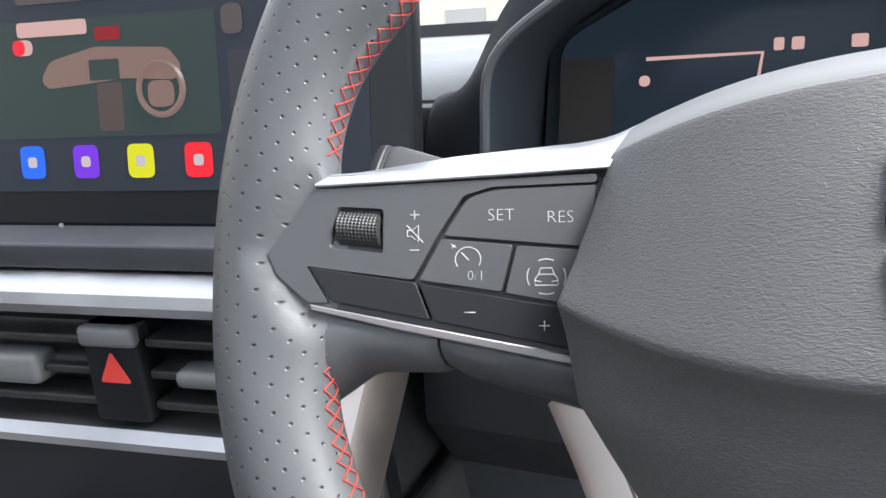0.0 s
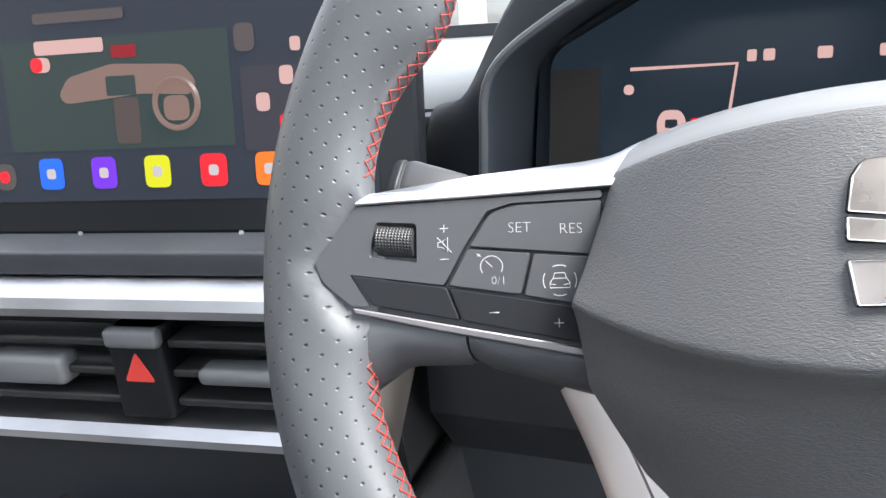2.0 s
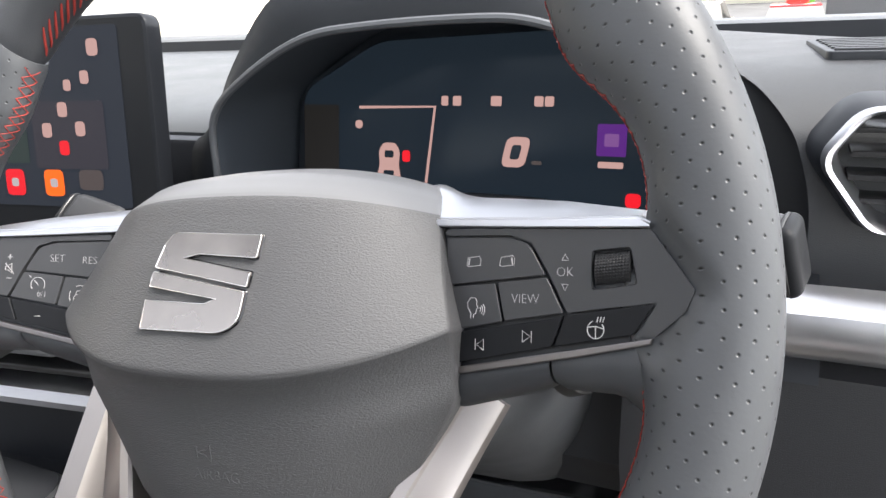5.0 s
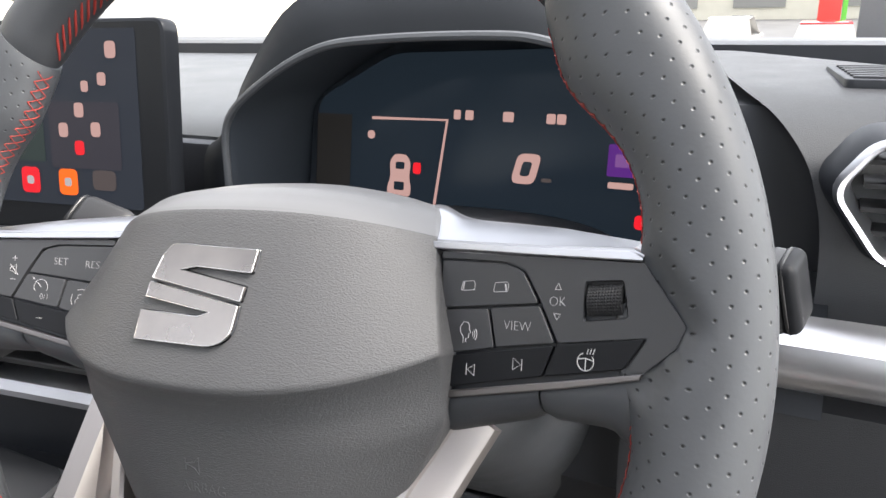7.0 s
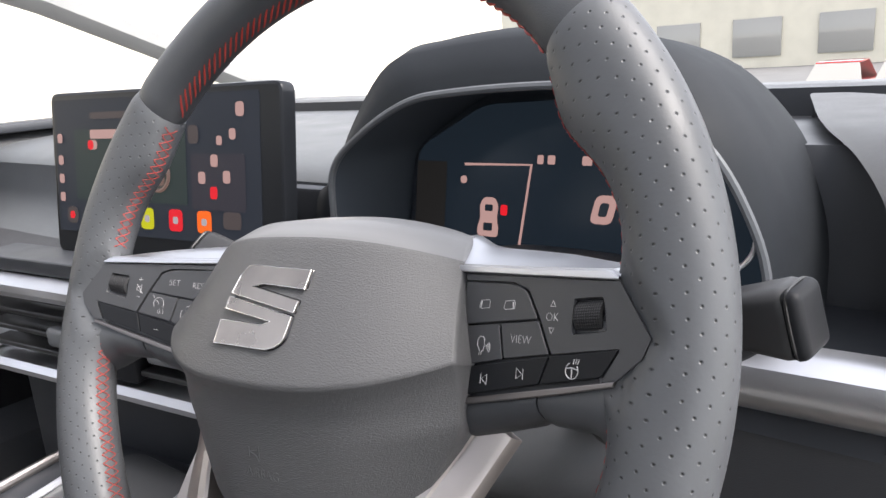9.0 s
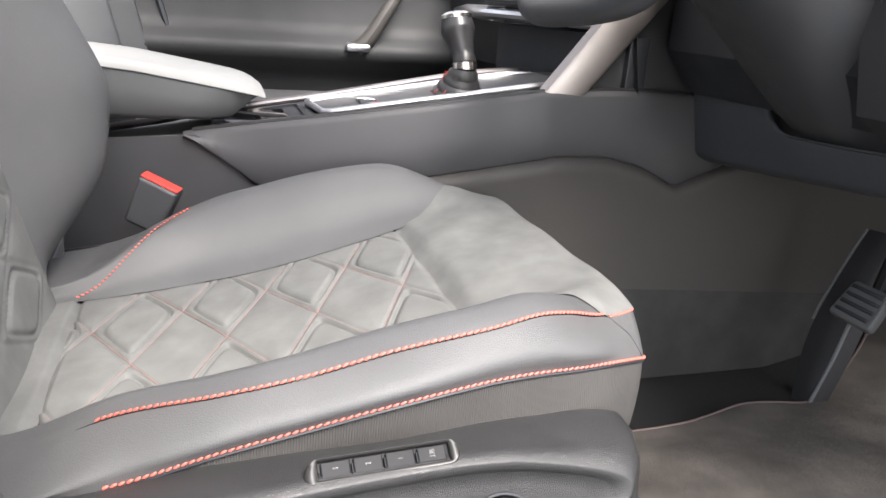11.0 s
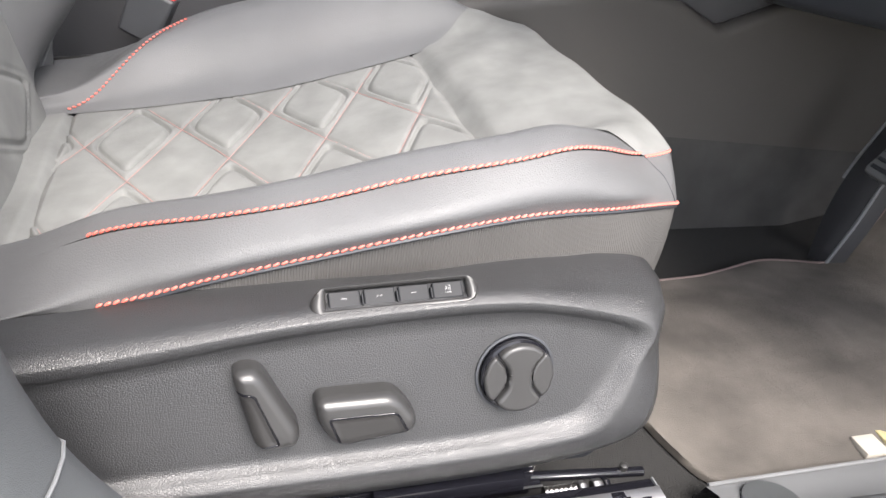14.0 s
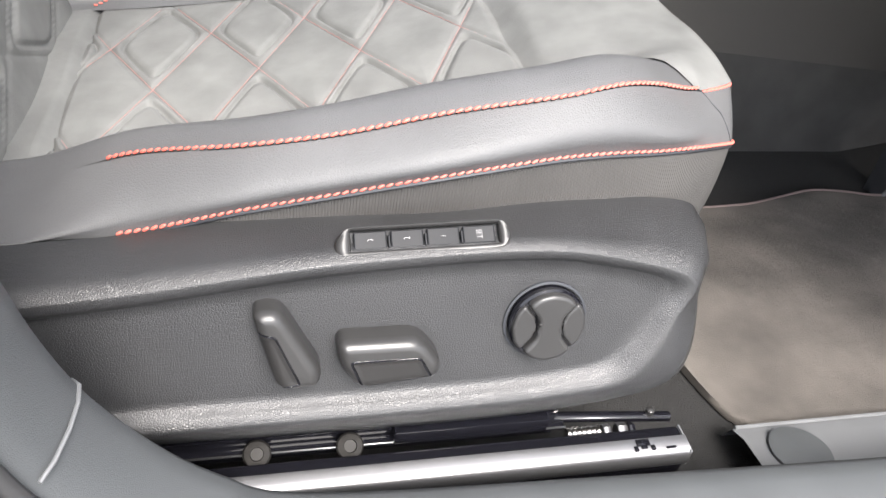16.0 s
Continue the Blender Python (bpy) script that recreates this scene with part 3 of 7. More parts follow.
for outline in (UPPER_BAR, LOWER_BAR):
    edge = rounded(outline, [0.0004 if i not in (2, 3) else 0.004 for i in range(len(outline))] if outline is UPPER_BAR else [0.0004 if i not in (3, 4) else 0.004 for i in range(len(outline))], 3)
    bm = slab(edge, 0.0022)
    for v in bm.verts:
        v.co.z += hub_w(v.co.x, v.co.y) - 0.0006
    bar = part("emblem_bar", bm, EMBLEM, wheel, "brushed chrome emblem bar", local=True)
    part("emblem_edge", tube([(x, y, hub_w(x, y) + 0.00155) for x, y in edge], 0.00022, 6, closed=True), CHROME, bar, "bright polished edge", local=True)
    part("emblem_groove", tube([(x, y, hub_w(x, y) + 0.0001) for x, y in edge], 0.0005, 6, closed=True), GLOSS, bar, "dark groove round the bar", local=True)
bm = lettering("AIRBAG", 0.0056, Matrix.Identity(4), 0.0004)
for v in bm.verts:
    u0, v0 = v.co.x + 0.0045, v.co.y - 0.0640
    v.co = Vector((u0, v0, hub_w(u0, v0) + v.co.z))
part("lettering", bm, HUB, cover, "embossed lettering", local=True)
bm = strokes([[(-0.003, 0.002), (-0.003, -0.002)], [(-0.003, 0), (0.001, 0.001), (0.003, 0.003), (0.003, -0.003), (0.001, -0.001), (-0.003, 0)]], 0.0005, lambda x, y: (x + 0.0002, y - 0.0560, hub_w(x + 0.0002, y - 0.0560) + 0.0001))
part("horn_sign", bm, HUB, cover, "embossed horn sign", local=True)


# the two spokes with their switches
def spoke_w(u):
    return -0.011 + (u - 0.09) * 0.28


def plate(outline, holes, thick):
    """A plate in x and y with holes, its face at z = 0, thick downwards."""
    one = bmesh.new()
    rings = [[Vector((x, y, 0)) for x, y in ring] for ring in (outline, *holes)]
    vs = [one.verts.new(p) for ring in rings for p in ring]
    for tri in tessellate_polygon(rings):
        one.faces.new([vs[k] for k in tri])
    geom = bmesh.ops.extrude_face_region(one, geom=one.faces[:])["geom"]
    for g in geom:
        if isinstance(g, bmesh.types.BMVert):
            g.co.z = -thick
    return one


BEZEL = [(0.0785, 0.0232), (0.1498, 0.0203), (0.1620, 0.0034), (0.1595, -0.0025), (0.1512, -0.0098), (0.1460, -0.0099), (0.1519, -0.0002), (0.1243, -0.0040), (0.1182, 0.0076), (0.1116, 0.0180), (0.1045, 0.0202), (0.0785, 0.0210)]
ROLLER_HOLE = [(0.1320, 0.0148), (0.1441, 0.0156), (0.1461, 0.0046), (0.1320, 0.0026)]
SWITCH_SHAPES = [
    ("top", [(0.0788, 0.0202), (0.1042, 0.0194), (0.1108, 0.0172), (0.1168, 0.0074), (0.0795, 0.0040)], (0, 0.004, 0.002, 0.0004, 0)),
    ("inner", [(0.0795, 0.0032), (0.0984, 0.0047), (0.1014, -0.0076), (0.0808, -0.0114)], 0.0004),
    ("outer", [(0.0995, 0.0049), (0.1173, 0.0066), (0.1230, -0.0042), (0.1023, -0.0073)], 0.0004),
    ("long", [(0.0808, -0.0124), (0.1228, -0.0051), (0.1192, -0.0146), (0.0815, -0.0226)], 0.0004),
    ("low", [(0.1237, -0.0048), (0.1509, -0.0007), (0.1450, -0.0096), (0.1200, -0.0145)], (0.0004, 0.0012, 0.0004, 0.0004)),
]


def spoke(s):
    """One spoke; s is the side."""
    put = lambda u, v, h=0.0: Vector((s * u, v, spoke_w(u) + h))

    def lift(bm):
        for v in bm.verts:
            v.co = put(v.co.x, v.co.y, v.co.z)
        return bm

    base = [(0.070, 0.0225), (0.149, 0.0200), (0.1605, 0.0032), (0.150, -0.0105), (0.070, -0.0265)]
    lobe = part("spoke", lift(slab([(x, y) for x, y in base], -0.016)), DARK, wheel, "dark switch housing", local=True)
    lobe.location = (0, 0, -0.0022)
    bez = part("bezel", lift(plate(rounded(BEZEL, 0.0008, 2), [rounded(ROLLER_HOLE, 0.0012, 3)], 0.0022)), BUTTON, wheel, "matt dark grey bezel", local=True)
    # trough round the roller
    ring = rounded(ROLLER_HOLE, 0.0012, 3)
    cx, cy = 0.1385, 0.0094
    pts = [[put(x, y, 0.0) for x, y in ring], [put(lerp(cx, x, 0.93), lerp(cy, y, 0.93), -0.0008) for x, y in ring], [put(lerp(cx, x, 0.92), lerp(cy, y, 0.92), -0.0036) for x, y in ring]]
    bm = grid(pts, close_v=True)
    bm.faces.new([v for v in bm.verts][-len(ring):])
    part("trough", bm, BUTTON, bez, local=True)
    # knurled roller
    nu, nv, pts = 72, 60, []
    tri = lambda f: 1 - 2 * abs(f % 1 - 0.5)
    for i in range(nu + 1):
        x = lerp(0.1329, 0.1440, i / nu)
        end = min(i, nu - i)
        row = []
        for j in range(nv + 1):
            q = lerp(-1.15, 1.15, j / nv)
            bump = 0.00036 * min(tri(i * 12 / nu), tri(j * 10 / nv)) if end > 1 else 0.0
            r = 0.0071 + bump - (0.0014 if end == 0 else 0.0004 if end == 1 else 0)
            row.append(put(x, cy + 0.0002 + 0.0046 * q / 1.15 + (x - cx) * 0.09, -0.0060 + r * math.cos(q * 0.75) + 0.0002))
        pts.append(row)
    part("roller", grid(pts), KNURL, bez, "knurled black roller", local=True, sharp=20)
    for name, outline, r in SWITCH_SHAPES:
        bm = slab(rounded(outline, [max(k, 0.0009) for k in r] if isinstance(r, tuple) else 0.0009, 4), 0.0016, r=0.0002, seg=1)
        for v in bm.verts:
            v.co.z -= 0.0015
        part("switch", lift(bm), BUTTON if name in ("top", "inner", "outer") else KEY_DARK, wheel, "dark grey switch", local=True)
    # chrome line under the switches
    line = [(0.0760, -0.0250), (0.1273, -0.0150), (0.1505, -0.0104), (0.1500, -0.0120), (0.1274, -0.0172), (0.0760, -0.0275)]
    bm = slab(line, 0.0024, r=0.0004, seg=2)
    for v in bm.verts:
        v.co.z -= 0.0016
    part("lower_trim", lift(bm), ARM_METAL, wheel, "thin satin silver strip", local=True)
    # upper trim: a narrow front strip, a groove, and a broad top that leans back
    us = np.linspace(0.058, 0.1495, 28)
    front_low = np.interp(us, [0.066, 0.0799, 0.1154, 0.1502], [0.0248, 0.0240, 0.0222, 0.0207])
    front_top = np.interp(us, [0.066, 0.0797, 0.1152, 0.1476, 0.1495], [0.0274, 0.0266, 0.0249, 0.0238, 0.0220])
    back = np.interp(us, [0.058, 0.0633, 0.067, 0.0707, 0.0745, 0.079, 0.086, 0.098, 0.1185, 0.148, 0.1495], [0.0425, 0.0430, 0.0428, 0.0412, 0.0392, 0.0375, 0.0362, 0.0351, 0.0329, 0.0278, 0.0240])
    rows = []
    for u, a, b, c in zip(us, front_low, front_top, back):
        w = spoke_w(u)
        rows.append([(s * u, a, w - 0.010), (s * u, a, w + 0.0006), (s * u, a + 0.0004, w + 0.0011), (s * u, b - 0.0004, w + 0.0009), (s * u, b, w + 0.0003),
                     (s * u, b + 0.0001, w - 0.0009), (s * u, b + 0.0007, w - 0.0010), (s * u, lerp(b, c, 0.45), w - 0.007), (s * u, lerp(b, c, 0.85), w - 0.014), (s * u, c, w - 0.020), (s * u, c - 0.001, w - 0.026)])
    bm = grid(rows)
    part("upper_trim", bm, SATIN, wheel, "satin silver spoke trim", local=True, sharp=30)
    # underside of the spoke: leather out to the rim, plastic towards the hub
    for name, u0, u1, mat, n, label in (("spoke_leather", 0.1188, 0.160, PERF_PLAIN, 14, "dark leather under the spoke"), ("spoke_cover", 0.070, 0.1180, LEATHER, 12, "dark grained cover under the spoke")):
        rows = []
        for i in range(n):
            u = lerp(u0, u1, i / (n - 1))
            e = 0.0012 if i in (0, n - 1) else 0.0
            top_v = np.interp(u, [0.076, 0.1274, 0.150, 0.16], [-0.0262, -0.0158, -0.0112, -0.0090])
            depth = np.interp(u, [0.07, 0.118, 0.140, 0.155, 0.16], [0.0145, 0.0105, 0.0150, 0.0290, 0.032])
            w = spoke_w(u) - 0.0008
            ring = [(-0.000, -0.012), (0.0, -0.001), (0.08, -0.0002), (0.3, 0.0), (0.62, -0.0022), (0.86, -0.0062), (0.98, -0.011), (1.0, -0.017), (0.9, -0.024), (0.4, -0.028)]
            rows.append([(s * u, top_v - 0.0004 - (depth - e) * a, w + b - e * 0.7) for a, b in ring])
        part(name, grid(rows, close_v=True, cap=True), mat, wheel, label, local=True, sharp=50)
    # lower arm, down to the flat of the rim
    mid = spline([(0.0890, -0.0325, -0.025), (0.0770, -0.055, -0.019), (0.062, -0.088, -0.006), (0.048, -0.120, 0.003), (0.041, -0.146, 0.004)], 18)
    wide = np.interp(np.linspace(0, 1, 18), [0, 0.3, 0.7, 1], [0.0085, 0.0095, 0.0125, 0.0170])
    rows = []
    for i in range(18):
        t = mid[min(i + 1, 17)] - mid[max(i - 1, 0)]
        t /= np.linalg.norm(t)
        x = np.cross(t, (0, 0, 1))
        x /= np.linalg.norm(x)
        nrm = np.cross(x, t)
        nrm = nrm if nrm[2] > 0 else -nrm
        x = x if x[0] > 0 else -x
        h = wide[i]
        ring = [(-1, -0.014), (-1, -0.0012), (-0.88, 0.0), (-0.45, 0.0002), (-0.35, -0.0008), (0.6, -0.0022), (0.95, -0.0040), (1, -0.0055), (0.9, -0.016)]
        rows.append([np.array((s, 1, 1)) * (mid[i] + x * h * a + nrm * b) for a, b in ring])
    part("lower_arm", grid(rows, close_v=True, cap=True), STRUT, wheel, "satin silver lower spoke arm", local=True)
    return put


def print_on(s, put):
    """A frame of reference for signs on a spoke: x to the right, y up, a hair above the face."""
    return lambda cx, cy, k=1.0: (lambda x, y: put(cx + s * x * k, cy + y * k, 0.00012))


def words_on(body, size, cx, cy, s):
    slope = math.atan(0.28)
    m = Matrix.Translation((s * cx, cy, spoke_w(cx) + 0.00012)) @ Matrix.Rotation(-s * slope, 4, "Y")
    return lettering(body, size, m, 0.0001)


SW = 0.00026
for s in (-1, 1):
    put = spoke(s)
    at = print_on(s, put)
    if s < 0:
        for body, cx, cy in (("SET", 0.1022, 0.0126), ("RES", 0.0876, 0.0119)):
            part("sign", words_on(body, 0.0046, cx, cy, s), SIGN, wheel, "white printed letters", local=True)
        part("sign", words_on("0/1", 0.0036, 0.1085, -0.0031, s), SIGN, wheel, "white printed letters", local=True)
        f = at(0.1105, 0.0012, 1.0)
        part("sign", strokes([arc(0, 0, 0.0032, -30, 215), [(0.0002, -0.0002), (-0.0017, 0.0018)], [(-0.0042, 0.0040), (-0.0030, 0.0030)], [(-0.0040, 0.0030), (-0.0032, 0.0038)]], SW, f), SIGN, wheel, "white printed dial sign", local=True)
        f = at(0.0912, -0.0034)
        car = [[(-0.0028, -0.0006), (-0.0028, -0.0022), (0.0028, -0.0022), (0.0028, -0.0006), (0.0019, 0.0006), (0.0014, 0.0022), (-0.0014, 0.0022), (-0.0019, 0.0006), (-0.0028, -0.0006)], [(-0.0019, 0.0006), (0.0019, 0.0006)], [(-0.0028, -0.0010), (-0.0012, -0.0013)], [(0.0028, -0.0010), (0.0012, -0.0013)]]
        part("sign", strokes(car + [arc(0, 0, 0.0045, 65, 115), arc(0, 0, 0.0045, 245, 295), arc(0, 0, 0.0047, -28, 28), arc(0, 0, 0.0047, 152, 208)], SW * 1.2, f), SIGN, wheel, "white printed car sign", local=True)
        f = at(0.1240, 0.0081)
        part("sign", strokes([[(-0.0012, 0.0049), (0.0012, 0.0049)], [(0, 0.0037), (0, 0.0061)], [(-0.0012, -0.0044), (0.0012, -0.0044)], [(-0.0018, 0.0008), (-0.0018, -0.0008), (-0.0006, -0.0008), (0.0010, -0.0022), (0.0010, 0.0022), (-0.0006, 0.0008), (-0.0018, 0.0008)], [(-0.0020, 0.0022), (0.0022, -0.0024)]], SW, f), SIGN, wheel, "white printed volume signs", local=True)
        f = at(0.1100, -0.0125)
        part("sign", strokes([[(-0.0014, 0), (0.0014, 0)]], SW, f), SIGN, wheel, "white printed minus", local=True)
        f = at(0.0918, -0.0159)
        part("sign", strokes([[(-0.0013, 0), (0.0013, 0)], [(0, -0.0013), (0, 0.0013)]], SW, f), SIGN, wheel, "white printed plus", local=True)
    else:
        part("sign", words_on("VIEW", 0.0044, 0.1098, -0.0002, s), SIGN, wheel, "white printed letters", local=True)
        part("sign", words_on("OK", 0.0042, 0.1235, 0.0082, s), SIGN, wheel, "white printed letters", local=True)
        f = at(0.1235, 0.0082)
        part("sign", strokes([[(-0.0011, 0.0037), (0.0011, 0.0037), (0, 0.0056), (-0.0011, 0.0037)], [(-0.0011, -0.0036), (0.0011, -0.0036), (0, -0.0055), (-0.0011, -0.0036)]], SW, f), SIGN, wheel, "white printed arrows", local=True)
        for cx, k in ((0.0901, 1), (0.1030, -1)):
            f = at(cx, 0.0118)
            lines = [[(-0.0028, -0.0012), (-0.0022, 0.0014), (0.0022, 0.0018), (0.0028, 0.0008), (0.0026, -0.0012), (-0.0020, -0.0016), (-0.0028, -0.0012)], [(k * -0.0022, -0.0010), (k * -0.0018, 0.0012)], [(k * -0.0019, -0.0012), (k * -0.0015, 0.0012)]]
            part("sign", strokes(lines, SW, f), SIGN, wheel, "white printed mirror sign", local=True)
        f = at(0.0903, -0.0032)
        part("sign", strokes([[(-0.0010, -0.0038), (-0.0010, -0.0020), (-0.0022, -0.0004), (-0.0024, 0.0014), (-0.0012, 0.0030), (0.0006, 0.0030), (0.0014, 0.0018), (0.0012, 0.0008), (0.0020, -0.0004), (0.0012, -0.0006), (0.0010, -0.0022), (0.0000, -0.0024), (0.0000, -0.0036)], arc(0.0016, -0.0008, 0.0012, -40, 40, 6), arc(0.0016, -0.0008, 0.0020, -40, 40, 6), arc(0.0016, -0.0008, 0.0028, -40, 40, 6)], SW, f), SIGN, wheel, "white printed voice sign", local=True)
        for cx, cy, k in ((0.0929, -0.0155, 1), (0.1106, -0.0119, -1)):
            f = at(cx, cy)
            part("sign", strokes([[(k * -0.0016, -0.0018), (k * -0.0016, 0.0018)], [(k * 0.0016, -0.0018), (k * 0.0016, 0.0018), (k * -0.0012, 0.0), (k * 0.0016, -0.0018)]], SW, f), SIGN, wheel, "white printed track sign", local=True)
        f = at(0.1335, -0.0077)
        part("sign", strokes([arc(0, -0.001, 0.0026, 110, 400, 16), [(-0.0026, -0.0004), (0, 0.0000), (0.0024, -0.0006)], [(0, 0), (0, -0.0034)], [(0.0004, 0.0012), (0.0008, 0.0028)], [(0.0013, 0.0013), (0.0018, 0.0029)], [(0.0022, 0.0013), (0.0028, 0.0029)]], SW * 1.4, f), SIGN, wheel, "white printed heating sign", local=True)

# ---- driver's seat ----
seat = thing("driver_seat", (0, -0.35, 0.03), "grey quilted suede car seat with dark leather bolsters and red seams", "car seat")
STATION = np.array([-0.60, -0.49, -0.42, -0.36, -0.312, -0.256, -0.195, -0.16, -0.13, -0.10, -0.072, -0.047])


def along(y, values):
    """A value along the cushion, eased between its stations."""
    ys = STATION
    i = int(np.clip(np.searchsorted(ys, y) - 1, 0, len(ys) - 2))
    v = values
    m = [(v[min(k + 1, len(v) - 1)] - v[max(k - 1, 0)]) / (ys[min(k + 1, len(ys) - 1)] - ys[max(k - 1, 0)]) for k in (i, i + 1)]
    h = ys[i + 1] - ys[i]
    t = (y - ys[i]) / h
    return (2 * t**3 - 3 * t**2 + 1) * v[i] + (t**3 - 2 * t**2 + t) * h * m[0] + (-2 * t**3 + 3 * t**2) * v[i + 1] + (t**3 - t**2) * h * m[1]


MID_Z = [0.196, 0.205, 0.213, 0.222, 0.231, 0.246, 0.264, 0.2755, 0.2840, 0.2905, 0.2955, 0.2965]
UP_X = [0.150, 0.166, 0.1949, 0.2209, 0.2283, 0.2295, 0.2282, 0.219, 0.205, 0.190, 0.175, 0.161]
UP_Z = [0.206, 0.222, 0.2606, 0.2824, 0.294, 0.3079, 0.3178, 0.3205, 0.314, 0.304, 0.2985, 0.2965]
LOW_X = [0.226, 0.228, 0.231, 0.2404, 0.2444, 0.2482, 0.240, 0.234, 0.228, 0.218, 0.203, 0.184]
LOW_Z = [0.218, 0.2275, 0.2366, 0.2573, 0.2697, 0.2833, 0.2882, 0.2875, 0.285, 0.281, 0.274, 0.264]
CREST = [0.0, 0.000, 0.000, 0.001, 0.003, 0.004, 0.005, 0.005, 0.004, 0.003, 0.001, 0.0]


def section(y):
    """The cushion's right half at y, as points (x, z) from the middle to the lower seam."""
    zc, xu, zu, xl, zl, cr = (along(y, v) for v in (MID_Z, UP_X, UP_Z, LOW_X, LOW_Z, CREST))
    foot = lerp(0.128, 0.110, smoothstep(-0.13, -0.05, y))
    top = zu + cr
    lift = float(smoothstep(-0.12, -0.06, y))
    xc = xu - 0.026
    return [(0, zc), (0.5 * foot, zc), (foot * 0.95, zc + 0.0005), (lerp(foot, xc, 0.3), lerp(zc, top, 0.30)), (lerp(foot, xc, 0.68), lerp(zc, top, 0.78)), (xc, top), (xu - 0.009, lerp(top, zu, 0.30)),
            (xu, zu), (lerp(max(xu, xl) + 0.004, xl - 0.003, float(smoothstep(0.018, 0.040, xl - xu))) * (1 - lift) + (lerp(xu, xl, 0.5) + 0.0016) * lift, lerp(zu, zl, 0.5)), (xl, zl)]


def half_curve(y, n0, n1):
    """Points from the middle to the crease (n0), and on to the upper seam (n1)."""
    s = section(y)
    a = spline(s[:3], n0)
    b = spline(s[2:8], n1)
    return a, b


def quilt(x, y):
    """Relief of the stitched diamonds: every second one is edged by a rolled channel with rounded corners."""
    x, y = np.asarray(x, float), np.asarray(y, float)
    p, q = (y + 0.313) / 0.0775, (x + 0.070 - 0.024 * smoothstep(-0.34, -0.47, y)) / 0.162
    a, b = p + q, p - q
    fa, fb = a - np.floor(a), b - np.floor(b)
    inset = (np.floor(a) + np.floor(b)) % 2 < 0.5
    d = np.stack((fa, 1 - fa, fb, 1 - fb)) * 0.0699
    hard = d.min(0)
    soft = -0.0045 * np.log(np.exp(-d / 0.0045).sum(0))
    pillow = 0.0026 * (1 - np.exp(-hard / 0.011))
    crease = -0.0018 * np.exp(-((hard / 0.0017) ** 2))
    step = soft - 0.0062
    channel = 0.0016 * np.exp(-(((step + 0.0035) / 0.0028) ** 2)) - 0.0036 * np.exp(-((step / 0.0015) ** 2)) + 0.0026 * smoothstep(0.0, 0.006, step)
    h = np.where(inset, crease + channel, crease + pillow)
    edge = smoothstep(0.126, 0.116, abs(x)) * smoothstep(-0.171, -0.180, y)
    return (h * 0.82 - 0.0010) * edge - 0.0010 * (1 - smoothstep(0.0, 0.010, 0.128 - abs(x))) * smoothstep(-0.1, -0.2, y)


def mid_z(x, y):
    return along(y, MID_Z) + float(quilt(x, y))


ys_mid, xs_mid = np.linspace(-0.488, -0.170, 340), np.linspace(-0.127, 0.127, 270)
base_mid = np.array([along(y, MID_Z) - 0.004 * float(smoothstep(-0.482, -0.488, y)) - 0.003 * float(smoothstep(-0.178, -0.170, y)) for y in ys_mid])
zs_mid = base_mid[:, None] + quilt(xs_mid[None, :], ys_mid[:, None])
bm = grid(np.stack((np.broadcast_to(xs_mid, zs_mid.shape), np.broadcast_to(ys_mid[:, None], zs_mid.shape), zs_mid), -1))
cushion = part("seat_cushion", bm, SUEDE, seat, "quilted grey suede middle panel", sharp=180)
rows = [[(x, y, along(y, MID_Z) + 0.002 - 0.007 * float(smoothstep(-0.494, -0.485, y)) + 0.0012 * math.sin(40 * x + 55 * y)) for x in np.linspace(-0.130, 0.130, 40)] for y in np.linspace(-0.60, -0.485, 40)]
part("rear_panel", grid(rows), SUEDE, seat, "plain suede strip under the backrest", sharp=180)
# red thread in the quilting
bm = bmesh.new()
for sign in (1, -1):
    for k in range(-8, 9):
        line = []
        for x in np.linspace(-0.118, 0.118, 90):
            y = -0.313 + 0.0775 * (k - sign * (x + 0.070) / 0.162)
            y = -0.313 + 0.0775 * (k - sign * (x + 0.070 - 0.024 * float(smoothstep(-0.34, -0.47, y))) / 0.162)
            if -0.482 < y < -0.182:
                line.append((x, y, mid_z(x, y) + 0.0003))
            elif line:
                break
        if len(line) > 2:
            tube(line, 0.00034, 5, bm=bm)
part("quilting_thread", bm, THREAD_SOFT, cushion, "faded red quilting thread")
# front pad: widens over the tapering bolsters and rolls over the front edge
def cushion_z(x, y):
    pts = spline(section(y)[:8], 40)
    return float(np.interp(abs(x), np.maximum.accumulate(pts[:, 0]), pts[:, 1]))


rows = []
for y in np.linspace(-0.172, -0.054, 30):
    row = []
    out = np.interp(y, [-0.172, -0.150, -0.130, -0.110, -0.092, -0.072, -0.054], [0.124, 0.128, 0.138, 0.156, 0.1845, 0.1755, 0.1640])
    out += 0.004 * float(smoothstep(-0.150, -0.120, y)) * float(smoothstep(-0.070, -0.095, y))
    for x in np.linspace(-1, 1, 60):
        dip = 0.0045 * float(smoothstep(-0.152, -0.172, y)) + 0.0010 * math.sin(9 * x + 30 * y)
        puff = 0.0065 * (1 - abs(x) ** 6) * float(smoothstep(-0.173, -0.157, y))
        row.append((x * out, y, cushion_z(x * out, y) + 0.0008 + puff - dip))
    rows.append(row)
last = rows[-1]
for t in np.linspace(0.12, 1, 9):
    a = t * math.pi / 2 * 1.15
    rows.append([(x * (1 + 0.02 * t), -0.054 + 0.008 * math.sin(a) - 0.016 * t * t, z - 0.014 * (1 - math.cos(a)) - 0.022 * t) for x, _, z in last])
